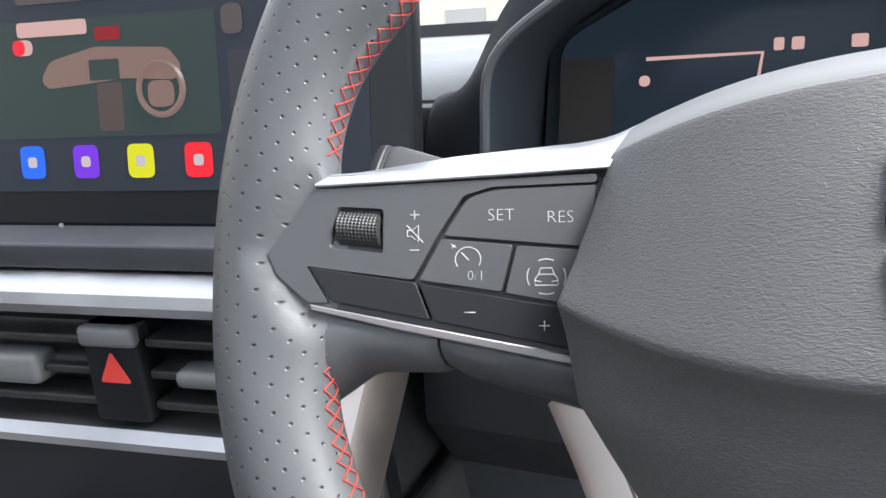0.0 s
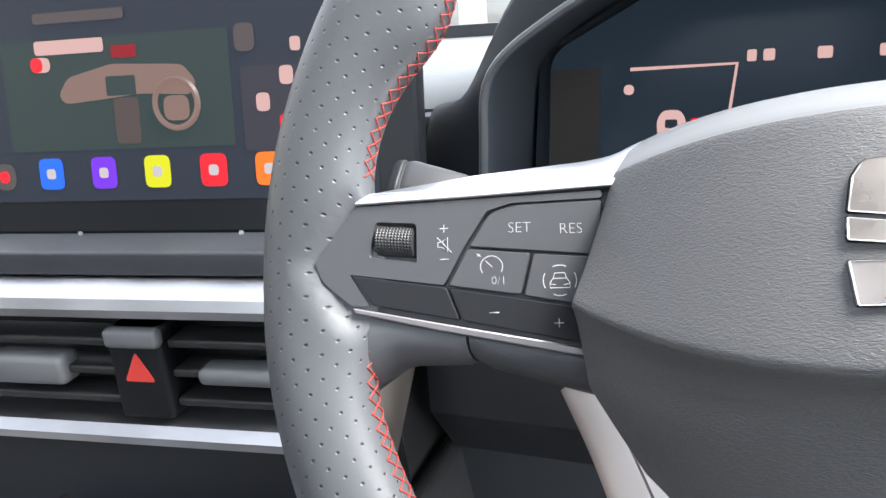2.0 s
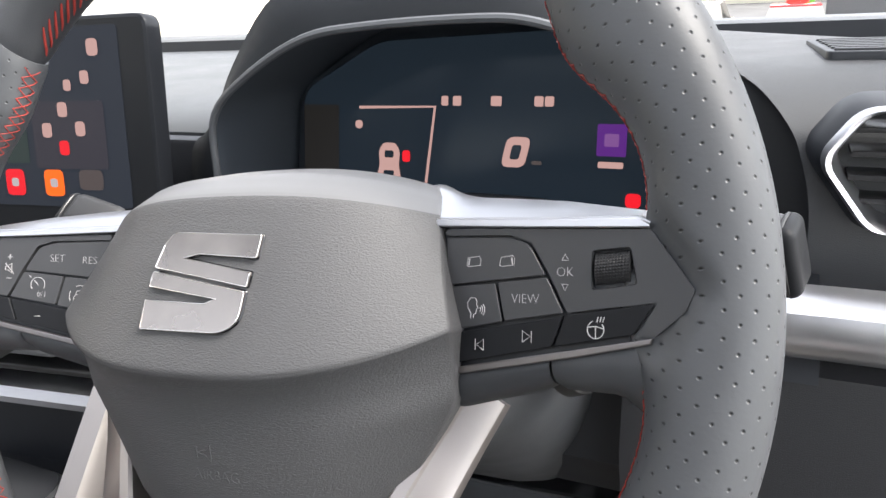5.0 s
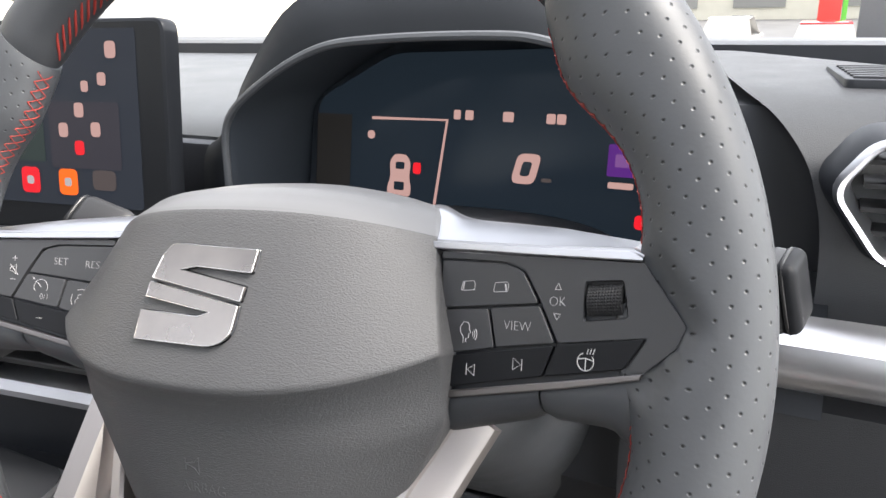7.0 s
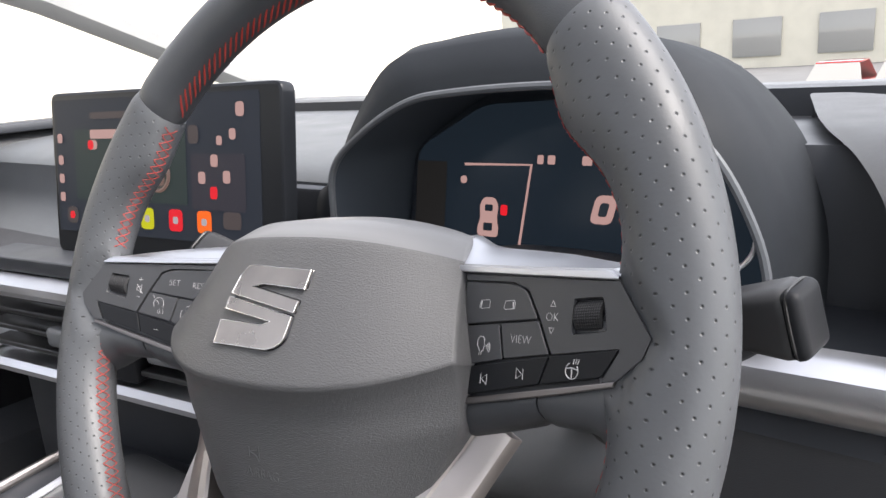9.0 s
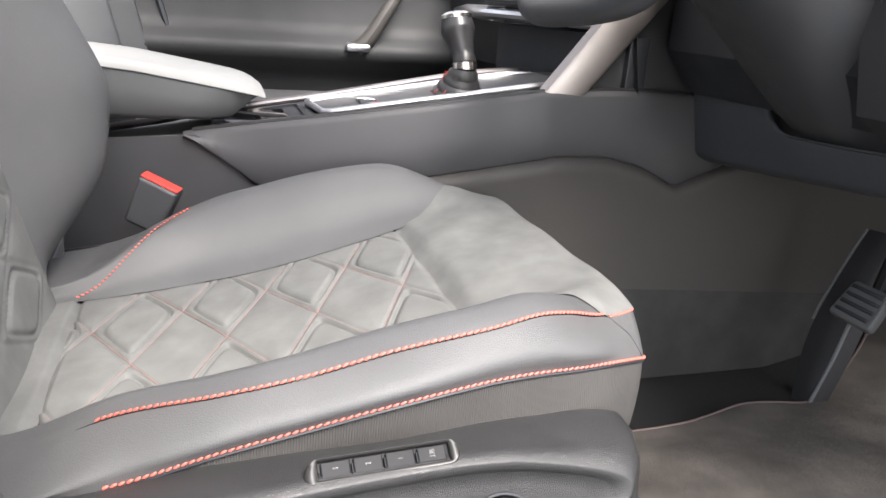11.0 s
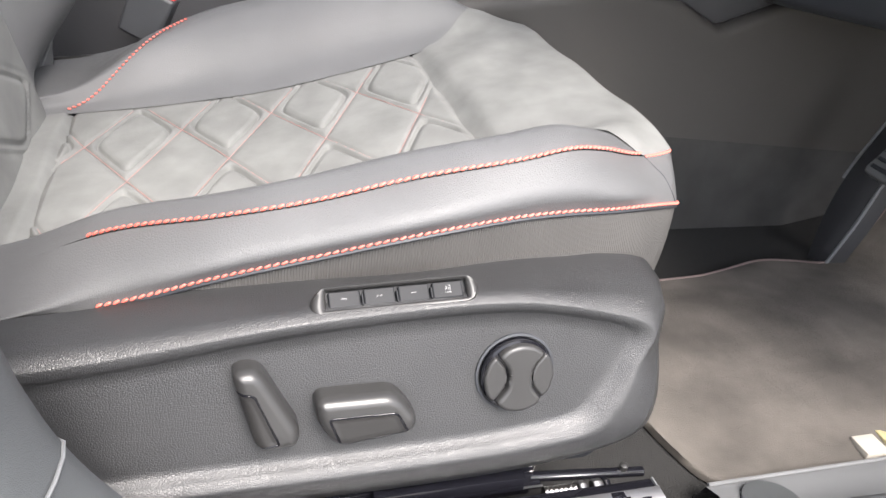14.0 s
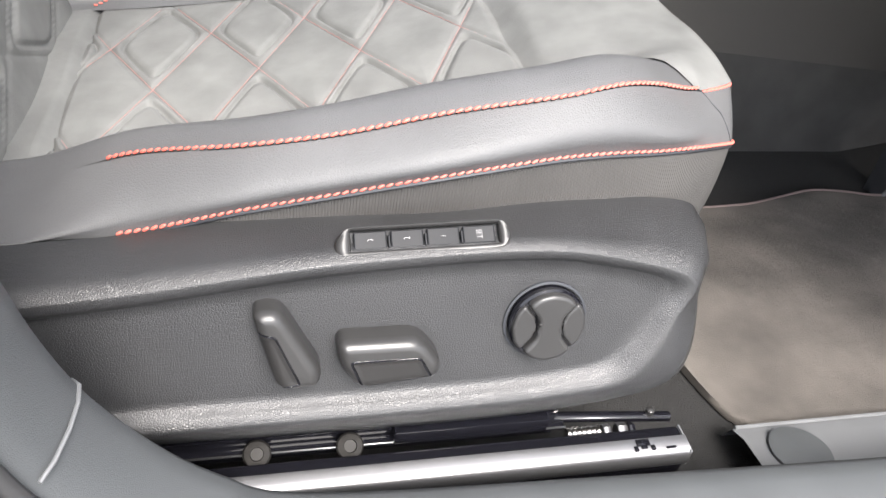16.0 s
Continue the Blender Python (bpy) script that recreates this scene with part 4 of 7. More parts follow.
part("front_pad", grid(rows), SUEDE, seat, "grey suede thigh pad", sharp=180)
# bolsters with their side bands, and the ribbed skirt
for s in (1, -1):
    ys = np.linspace(-0.60, -0.056, 90)
    rows = []
    for y in ys:
        a, b = half_curve(y, 3, 22)
        low = 0.008 * float(smoothstep(-0.44, -0.36, y)) * float(smoothstep(-0.10, -0.17, y)) if s < 0 else 0.0
        rows.append([(s * x, y, z - low * math.sin(math.pi * min(k / 17, 1))) for k, (x, z) in enumerate(b)])
    part("bolster", grid(rows), SEAT_LEATHER, seat, "dark leather bolster", sharp=180)
    rows = []
    for y in ys:
        p = spline(section(y)[7:], 10)
        rows.append([(s * x, y, z - (0.0012 if k == 9 else 0.0006 if k == 0 else 0) * float(smoothstep(-0.45, -0.43, y)) - (0.016 * smoothstep(-0.16, -0.09, y) if s < 0 else 0)) for k, (x, z) in enumerate(p)])
    # the band turns round the front corner
    for t in np.linspace(0.1, 1, 8) if s > 0 else ():
        yy = -0.056 + 0.005 * math.sin(t * 1.5)
        xu, xl = lerp(0.1645, 0.120, t), lerp(0.1860, 0.150, t)
        rows.append([(s * lerp(xu, xl, k / 9), yy, lerp(0.2960, 0.262, k / 9)) for k in range(10)])
    part("side_band", grid(rows), SEAT_LEATHER, seat, "dark leather band between two red seams", sharp=180)
    rows = []
    for y in np.linspace(-0.60, -0.056, 60):
        xl, zl = along(y, LOW_X), along(y, LOW_Z)
        k = float(smoothstep(-0.12, -0.05, y))
        rows.append([(s * lerp(xl - 0.0015, lerp(0.238, 0.200, k), t), y - 0.012 * t * t * k, lerp(zl - 0.001, 0.205, t)) for t in np.linspace(0, 1, 6)])
    for t in np.linspace(0.1, 1, 10):
        yy = -0.056 + 0.004 * math.sin(t * 1.4)
        rows.append([(s * lerp(lerp(0.184, 0.200, k / 5), 0.0, t), yy - 0.012 * (k / 5) ** 2, lerp(0.262, 0.205, k / 5)) for k in range(6)])
    part("skirt", grid(rows), RIBBED, seat, "ribbed black fabric skirt", sharp=180)


def seam(points, pitch, r, name, parent):
    """Slanted stitches along a seam."""
    p = spline(points, 400)
    d = np.r_[0, np.cumsum(np.linalg.norm(np.diff(p, axis=0), axis=1))]
    at = lambda q: np.array([np.interp(q, d, p[:, k]) for k in range(3)])
    bm = bmesh.new()
    for q in np.arange(0, d[-1] - pitch, pitch):
        a, b = at(q + pitch * 0.12), at(q + pitch * 0.88)
        a[2] -= r * 0.7
        b[2] += r * 0.7
        tube([a, lerp(a, b, 0.22), lerp(a, b, 0.78), b], [r * 0.35, r * 0.9, r * 0.9, r * 0.35], 6, bm=bm)
    part(name, bm, THREAD_BRIGHT, parent, "bright red stitching")


for s in (1,):
    ys = np.linspace(-0.432, -0.091, 30)
    seam([(s * (along(y, UP_X) + 0.0010), y, along(y, UP_Z) + 0.0018) for y in ys], 0.0046, 0.00105, "seam_stitching", seat)
    ys = np.linspace(-0.425, -0.056, 30)
    seam([(s * (along(y, LOW_X) + 0.0006), y, along(y, LOW_Z) + 0.0006) for y in ys] + [(s * 0.180, -0.0505, 0.2640)], 0.0046, 0.00105, "seam_stitching", seat)
    seam([(s * (along(y, UP_X) + 0.0012), y, along(y, UP_Z) - 0.0004) for y in np.linspace(-0.087, -0.057, 8)] + [(s * 0.1640, -0.0545, 0.2965)], 0.0046, 0.00105, "seam_stitching", seat)
    joint = [section(y)[7:] for y in (-0.088, -0.080, -0.071, -0.063, -0.0585)]
    joint = [spline(q, 10)[k] for q, k in zip(joint, (0, 2, 4, 7, 9))]
    part("band_joint", tube(spline([(s * (x + 0.0002), y, z) for (x, z), y in zip(joint, (-0.088, -0.080, -0.071, -0.063, -0.0585))], 16), 0.0003, 6), DARK, seat, "dark joint in the leather band")
    # thin piping between bolster and band
    part("piping", tube([(s * (along(y, LOW_X) - 0.0005), y, along(y, LOW_Z) - 0.0022) for y in np.linspace(-0.58, -0.057, 60)], 0.0013, 6), DARK, seat)

line = []
for t in np.linspace(0, 1, 16):
    y = lerp(-0.385, -0.495, t**0.85)
    b = half_curve(y, 3, 22)[1]
    k = lerp(17, 1, t)
    i = int(k)
    p = b[i] + (b[min(i + 1, 21)] - b[i]) * (k - i)
    line.append((-p[0], y, p[1] + 0.0012))
seam(line, 0.0046, 0.00105, "seam_stitching", seat)

# backrest


def back_push(z):
    """How far the bolsters stand before the backrest panel."""
    at = lambda q: float(np.interp(q, [0.18, 0.21, 0.2475, 0.30, 0.332, 0.355, 0.385, 0.41, 0.452, 0.485, 0.60, 0.75, 0.82], [-0.045, -0.028, 0.008, 0.056, 0.078, 0.086, 0.097, 0.1045, 0.096, 0.086, 0.070, 0.045, 0.02]))
    return sum(at(z + 0.028 * k / 6) * (7 - abs(k)) for k in range(-6, 7)) / 49


rows_mid, rows_side = [], {1: [], -1: []}
for z in np.linspace(0.18, 0.82, 240):
    yc = -0.520 - 0.24 * (z - 0.25)
    push = back_push(z)
    wide = np.interp(z, [0.18, 0.3, 0.5, 0.7, 0.82], [0.215, 0.225, 0.240, 0.225, 0.20])
    groove = lambda x: quilt(x, z * 1.0 - 0.9) * 0.8
    rows_mid.append([(x, yc + groove(x), z) for x in np.linspace(-0.126, 0.126, 120)])
    for s in (1, -1):
        k = push * (0.74 if s > 0 else 1.0)
        pts = spline([(0.122, yc - 0.002), (0.135, yc + 0.2 * k), (0.160, yc + 0.75 * k), (0.188, yc + k), (0.214, yc + 0.80 * k), (wide, yc + 0.2 * k), (wide + 0.006, yc - 0.05), (wide - 0.01, yc - 0.10)], 30)
        rows_side[s].append([(s * x, y, z) for x, y in pts])
part("backrest", grid(rows_mid), SUEDE, seat, "quilted grey suede backrest panel", sharp=180)
for s in (1, -1):
    bolster = part("backrest_bolster", grid(rows_side[s]), SEAT_LEATHER, seat, "dark leather backrest bolster", sharp=180)
    line = []
    for z in np.linspace(0.29, 0.78, 20):
        yc = -0.520 - 0.24 * (z - 0.25)
        push = back_push(z)
        line.append((s * 0.1995, yc + 0.955 * push * (0.74 if s > 0 else 1.0) + 0.0008, z))
    seam(line, 0.0046, 0.00105, "seam_stitching", bolster)
    # pale line paints the highlight along the bolster's lower edge
    edge = []
    for z in np.linspace(0.215, 0.335, 16):
        edge.append((s * 0.2165, -0.520 - 0.24 * (z - 0.25) + 0.76 * back_push(z) * (0.74 if s > 0 else 1.0) + 0.0012, z))
    part("piping", tube(edge, 0.0011, 6), SLIDER, bolster, "pale line painting the highlight under the bolster")
bm = grid([[(x, -0.62 - 0.24 * (z - 0.25), z) for x in np.linspace(-0.24, 0.24, 4)] for z in np.linspace(0.15, 0.82, 5)])
part("backrest_shell", bm, PLASTIC, seat, "dark plastic seat back shell")

# side valance: shelf, ridge, recessed panel and lower rib
CONTROL = [  # outer y, z; ridge y, z; panel y, z
    (-0.66, 0.222, -0.66, 0.220, -0.655, 0.208), (-0.54, 0.231, -0.54, 0.231, -0.54, 0.219), (-0.42, 0.2400, -0.42, 0.2410, -0.42, 0.230), (-0.32, 0.2505, -0.32, 0.2530, -0.32, 0.243),
    (-0.22, 0.2555, -0.22, 0.2580, -0.22, 0.2485), (-0.16, 0.2535, -0.165, 0.2520, -0.170, 0.2435), (-0.0985, 0.2465, -0.1165, 0.2365, -0.1310, 0.2320), (-0.0945, 0.212, -0.1240, 0.2130, -0.1365, 0.2110),
    (-0.1000, 0.176, -0.1365, 0.1905, -0.1490, 0.1945), (-0.1160, 0.153, -0.1520, 0.1760, -0.1620, 0.1840), (-0.165, 0.1400, -0.185, 0.1710, -0.190, 0.1785), (-0.25, 0.1345, -0.25, 0.1680, -0.25, 0.1745),
    (-0.42, 0.1360, -0.42, 0.1665, -0.42, 0.1730), (-0.54, 0.137, -0.54, 0.166, -0.54, 0.1725), (-0.66, 0.138, -0.66, 0.166, -0.655, 0.1725),
]


def panel_x(z):
    return 0.284 + (0.22 - z) * 0.25


fine = spline(CONTROL, 150)
loops = [[] for _ in range(9)]
for oy, oz, ry, rz, py, pz in fine:
    topside = smoothstep(0.160, 0.245, oz)
    low = 1 - topside
    edge_x = panel_x(rz) + 0.0085
    loops[0].append((lerp(0.255, 0.232, topside), oy, oz - 0.004 * low + (0.0035 - 0.0075 * float(smoothstep(-0.36, -0.43, oy))) * topside))
    loops[1].append((lerp(0.291, 0.246, topside), oy, oz + (0.0016 - 0.0026 * float(smoothstep(-0.36, -0.43, oy))) * topside))
    loops[2].append((lerp(0.3015, 0.268, topside), lerp(oy, ry, 0.35), lerp(oz, rz, 0.5) + 0.0022 * topside))
    loops[3].append((lerp(edge_x, panel_x(rz) + 0.0045, topside), lerp(ry, oy, 0.12 * low), lerp(rz, oz, 0.12 * low)))
    loops[4].append((lerp(edge_x + 0.0002, panel_x(rz) + 0.0050, topside), lerp(ry, py, 0.14), lerp(rz, pz, 0.14)))
    loops[5].append((lerp(panel_x(pz) + 0.0045, panel_x(pz) + 0.0030, topside), lerp(ry, py, 0.48), lerp(rz, pz, 0.48)))
    loops[6].append((panel_x(pz) + 0.0012, lerp(ry, py, 0.82), lerp(rz, pz, 0.82)))
    loops[7].append((panel_x(pz), py, pz))
    cy, cz = np.clip(py, -0.64, -0.17), 0.195
    loops[8].append((panel_x(lerp(pz, cz, 0.15)), lerp(py, cy, 0.3), lerp(pz, cz, 0.15)))
bm = grid(loops, close_v=True)
bm.verts.ensure_lookup_table()
bm.faces.new([v for v in bm.verts[8 * 150:9 * 150]])
valance = part("side_valance", bm, GRAINED, seat, "grained dark grey plastic seat side trim", sharp=110)


def on_panel(y, z, h=0.0):
    """A place on the recessed panel: x runs forwards, y up the panel, z outwards."""
    return axes_at((panel_x(z) + 0.97 * h, y, z + 0.2425 * h), (0, 1, 0), (-0.2425, 0, 0.970))


# lumbar knob
m = on_panel(-0.2018, 0.2132)
knob = part("lumbar_knob", lathe([(0.0238, -0.002), (0.0238, 0.0012), (0.0225, 0.0015), (0.0222, -0.001)], m, 48), DARK, valance, "round black lumbar control")
part("knob_body", lathe([(0.0216, -0.001), (0.0216, 0.0055), (0.0205, 0.0066), (0.0, 0.0066)], m, 48), GLOSS, knob)
for s in (1, -1):
    waist = [(s * x, y) for x, y in ((0.0080, 0.0), (0.0084, 0.0060), (0.0150, 0.0140), (0.0190, 0.0092), (0.0212, 0.0), (0.0190, -0.0092), (0.0150, -0.0140), (0.0084, -0.0060))]
    part("knob_key", slab(rounded(waist, 0.0025, 4), 0.0076, m @ Matrix.Translation((0, 0, 0.0012)), r=0.0016, seg=3), KNOB, knob)
part("knob_bridge", slab(rounded([(-0.0140, 0.0142), (-0.0072, 0.0060), (-0.0068, 0.0), (-0.0072, -0.0060), (-0.0140, -0.0142), (-0.0085, -0.0190), (0.0, -0.0208), (0.0085, -0.0190), (0.0140, -0.0142), (0.0072, -0.0060), (0.0068, 0.0), (0.0072, 0.0060), (0.0140, 0.0142), (0.0085, 0.0190), (0.0, 0.0208), (-0.0085, 0.0190)], 0.003, 3), 0.0100, m @ Matrix.Translation((0, 0, 0.001)), r=0.0024, seg=4), KNOB, knob, sharp=25)


def edge_distance(points, x, y):
    """Signed distance to a closed outline, positive inside."""
    p, best, inside = np.asarray(points, float), np.full(np.shape(x), 9.0), np.zeros(np.shape(x), bool)
    for a, b in zip(p, np.roll(p, -1, 0)):
        d = b - a
        t = np.clip(((x - a[0]) * d[0] + (y - a[1]) * d[1]) / (d @ d), 0, 1)
        best = np.minimum(best, np.hypot(x - a[0] - t * d[0], y - a[1] - t * d[1]))
        cross = (a[1] > y) != (b[1] > y)
        inside ^= cross & (x < a[0] + (y - a[1]) * d[0] / (d[1] if abs(d[1]) > 1e-9 else 1e-9))
    return np.where(inside, best, -best)


def seat_switch(name, outer, inner, label):
    """A chunky domed switch with a key let into its lower side, parted by a narrow gap."""
    mid_y, mid_z0 = np.mean([p[0] for p in outer]), np.mean([p[1] for p in outer])
    m = on_panel(mid_y, mid_z0)
    flat = lambda pts: [(y - mid_y, (z - mid_z0) / 0.97) for y, z in pts]
    ring = np.array(rounded(flat(outer), 0.008, 10))
    d = np.r_[0, np.cumsum(np.hypot(*np.diff(np.vstack((ring, ring[:1])), axis=0).T))]
    q = np.linspace(0, d[-1], 220, endpoint=False)
    closed = np.vstack((ring, ring[:1]))
    ring = np.stack((np.interp(q, d, closed[:, 0]), np.interp(q, d, closed[:, 1])), 1)
    ks = np.r_[np.linspace(1, 0.93, 8), np.linspace(0.915, 0.02, 52)]
    x, y = ks[:, None] * ring[None, :, 0], ks[:, None] * ring[None, :, 1]
    rim = np.maximum(edge_distance(ring, x, y), 0)
    rim[0] = 0
    dome = 0.0062
    h = 0.0085 + 0.0072 * np.sqrt(np.maximum(1 - (1 - np.minimum(rim / dome, 1)) ** 2, 0)) + 0.0006 * np.minimum(rim / 0.014, 1)
    key = edge_distance(rounded(flat(inner), 0.0020, 4), x, y)
    h = h - 0.0006 * smoothstep(0, 0.003, key)
    gap = abs(key) < 0.00042
    h = np.where(gap, h - 0.0010, h)
    x, y, h = (np.vstack((v[:1], v)) for v in (x, y, h))
    h[0] = -0.001
    key, gap = np.vstack((key[:1], key)), np.vstack((gap[:1], gap))
    places = [[m @ Vector((x[i, j], y[i, j], h[i, j])) for j in range(220)] for i in range(len(h))]
    kinds = np.where(gap, 2, np.where(key > 0, 1, 0))
    meshes = [bmesh.new() for _ in range(3)]
    made = [{} for _ in range(3)]

    def vert(k, i, j):
        if (i, j) not in made[k]:
            made[k][i, j] = meshes[k].verts.new(places[i][j])
        return made[k][i, j]

    for i in range(len(h) - 1):
        for j in range(220):
            four = ((i, j), (i + 1, j), (i + 1, (j + 1) % 220), (i, (j + 1) % 220))
            k = max(kinds[a] for a in four) if 2 in [kinds[a] for a in four] else kinds[four[0]]
            meshes[k].faces.new([vert(k, *a) for a in four])
    meshes[0].faces.new([vert(0, len(h) - 1, j) for j in range(220)])
    body = part(name, meshes[0], KNOB, valance, label, sharp=70)
    part("switch_key", meshes[1], KNOB_KEY, body, sharp=70)
    part("switch_gap", meshes[2], GLOSS, body, sharp=180)


seat_switch("recline_switch", [(-0.3580, 0.2325), (-0.3435, 0.2335), (-0.3235, 0.1975), (-0.3245, 0.1885), (-0.3455, 0.1870)], [(-0.3572, 0.2215), (-0.3464, 0.2205), (-0.3345, 0.1925), (-0.3458, 0.1893)], "upright grey backrest switch")
seat_switch("cushion_switch", [(-0.3165, 0.2140), (-0.2725, 0.2140), (-0.2610, 0.1985), (-0.2630, 0.1895), (-0.3050, 0.1850), (-0.3155, 0.2010)], [(-0.3090, 0.2035), (-0.2735, 0.2035), (-0.2668, 0.1915), (-0.3028, 0.1872)], "level grey cushion switch")

# memory panel on the shelf
m = axes_at((0.2655, -0.2700, 0.2545), (0.02, 1, 0.062), (-0.80, 0, 0.60)) @ Matrix.Diagonal((1, 0.74, 1, 1))
outline = rounded([(-0.046, -0.0115), (0.041, -0.0115), (0.0465, 0.0), (0.041, 0.0108), (-0.041, 0.0108), (-0.0475, 0.0)], 0.006, 5)
inner = rounded([(-0.0385, -0.0066), (0.0375, -0.0066), (0.0385, 0.0078), (-0.0375, 0.0078)], 0.0025, 5)
loops = []
for k, h in ((0.0, -0.001), (0.03, 0.0035), (0.12, 0.0062), (0.30, 0.0078), (0.60, 0.0080), (0.86, 0.0074), (1.0, 0.0058), (1.0, 0.0020)):
    ring = []
    for (x, y) in outline:
        near_in = (np.clip(x, -0.0380, 0.0380), np.clip(y, -0.0066, 0.0078))
        ring.append(m @ Vector((lerp(x, near_in[0], k), lerp(y, near_in[1], k), h)))
    loops.append(ring)
memory = part("memory_panel", grid(loops, close_v=True), KNOB, valance, "memory key panel with a raised rim", sharp=50)
part("panel_well", slab(rounded([(-0.0385, -0.0070), (0.0385, -0.0070), (0.0385, 0.0082), (-0.0385, 0.0082)], 0.002, 3), 0.0030, m), KEY_DARK, memory)
for k, word in enumerate(("3", "2", "1", "SET")):
    x0 = -0.0366 + k * 0.0186
    part("memory_key", slab(rounded([(x0, -0.0056), (x0 + 0.0168, -0.0056), (x0 + 0.0168, 0.0068), (x0, 0.0068)], 0.0010, 3), 0.0058, m, r=0.0008), KEY_DARK, memory)
    part("key_print", lettering(word, 0.0044, m @ Matrix.Translation((x0 + 0.0084, 0.0008, 0.0059)) @ Matrix.Rotation(radians(-90 if len(word) > 1 else 90), 4, "Z"), 0.0001), SIGN, memory)
    if k:
        part("key_ridge", slab(rounded([(x0 - 0.0014, -0.0052), (x0 - 0.0003, -0.0052), (x0 - 0.0003, 0.0034), (x0 - 0.0014, 0.0034)], 0.0004, 2), 0.0072, m, r=0.0004), KEY_DARK, memory)

# runners under the seat
rail = part("seat_rail", box(0.2985, 0.3185, -0.70, -0.0935, 0.097, 0.1215, 0.0025), GLOSS, seat, "glossy black steel seat runner")
bm = grid([[(x, y, z) for x, z in ((0.3060, 0.1205), (0.3075, 0.1232), (0.3170, 0.1226), (0.3198, 0.1195), (0.3205, 0.1130), (0.3190, 0.1080))] for y in np.linspace(-0.70, -0.0930, 10)])
# bright face paints the sky reflected in the runner's black gloss
part("rail_face", bm, RAIL, rail, "outer edge of the runner, sky reflection painted in", sharp=50)
for y0, y1, x0, x1 in ((-0.1285, -0.1195, 0.3085, 0.3130), (-0.1310, -0.1285, 0.3130, 0.3165), (-0.1195, -0.1170, 0.3130, 0.3165), (-0.1260, -0.1220, 0.3130, 0.3150), (-0.1095, -0.1030, 0.3150, 0.3162)):
    part("rail_slot", box(x0, x1, y0, y1, 0.1215, 0.1240, 0.0003), GLOSS, rail)
part("rail_cap", box(0.2990, 0.3195, -0.0938, -0.0926, 0.1080, 0.1222, 0.0004), SLIDER, rail, "cut end of the runner")
part("upper_rail", box(0.262, 0.282, -0.70, -0.170, 0.100, 0.128, 0.002), GLOSS, seat, "black steel upper runner")
part("upper_rail_lip", box(0.2815, 0.2880, -0.43, -0.166, 0.1120, 0.1150, 0.001), GLOSS, seat)
# thin bright tubes paint glints on the gloss edges, here and below
part("upper_rail_edge", tube([(0.2882, y, 0.1152) for y in (-0.43, -0.166)], 0.0008, 6), RAIL, seat, "bright line painting the glint on the upper runner")
part("rail_guide", box(0.2895, 0.2960, -0.62, -0.17, 0.104, 0.107, 0.001), GLOSS, seat)
part("guide_edge", tube([(0.2962, y, 0.1072) for y in (-0.60, -0.17)], 0.0007, 6), RAIL, seat)
part("rail_bracket", box(0.2820, 0.2905, -0.278, -0.180, 0.1155, 0.1270, 0.0012), GLOSS, seat, "black steel bracket")
part("locking_rod", tube([(0.2790, -0.180, 0.1150), (0.2790, -0.0850, 0.1040)], 0.0036, 12), GLOSS, seat, "black locking rod")
part("rod_edge", tube([(0.2820, -0.172, 0.1165), (0.2820, -0.0860, 0.1065)], 0.0007, 6), RAIL, seat)
part("rod_nub", lathe([(0.0030, 0), (0.0030, 0.006), (0.0018, 0.0068), (0, 0.007)], Matrix.Translation((0.2790, -0.1010, 0.1070)), 12), KNOB, seat)
part("spring", lathe([(0.0042 + 0.0006 * (i % 2), z) for i, z in enumerate(np.linspace(0, 0.022, 14))], axes_at((0.2905, -0.165, 0.1100), (1, 0, 0), (0, 0, 1)) @ Matrix.Rotation(radians(180), 4, "X"), 14), CHROME, seat, "bare metal spring")
for y, w in ((-0.140, 0.004), (-0.130, 0.006), (-0.122, 0.003)):
    part("spindle_nut", lathe([(0.0048, 0), (0.0055, 0.001), (0.0055, w), (0.0048, w + 0.001), (0, w + 0.001)], axes_at((0.2905, y, 0.1090), (1, 0, 0), (0, 0, 1)) @ Matrix.Rotation(radians(180), 4, "X"), 8), RAIL if w > 0.003 else GLOSS, seat)
for y in (-0.3580, -0.3047):
    part("bolt", lathe([(0.0050, -0.004), (0.0050, 0), (0.0075, 0.0005), (0.0082, 0.0025), (0.0072, 0.0050), (0.0040, 0.0062), (0.0036, 0.0045), (0.0, 0.0045)], axes_at((0.2900, y, 0.1180), (0, 1, 0), (-0.8, 0, 0.6)), 24), STEEL_BARE, seat, "bare steel bolt head, shadow painted in")
part("rivet", lathe([(0.0034, 0), (0.0030, 0.0015), (0, 0.002)], axes_at((0.2965, -0.3255, 0.1090), (0, 1, 0), (-0.8, 0, 0.6)), 16), STEEL_BARE, seat)
part("seat_pan", box(-0.24, 0.262, -0.62, -0.11, 0.10, 0.200, 0.01), DARK, seat, "dark pan under the cushion")
part("seat_rail", box(-0.3, -0.265, -0.70, -0.10, 0.03, 0.075, 0.003), STEEL, seat)
for y in (-0.66, -0.14):
    part("rail_foot", box(0.285, 0.317, y - 0.02, y + 0.02, 0.028, 0.097, 0.003), STEEL, seat)

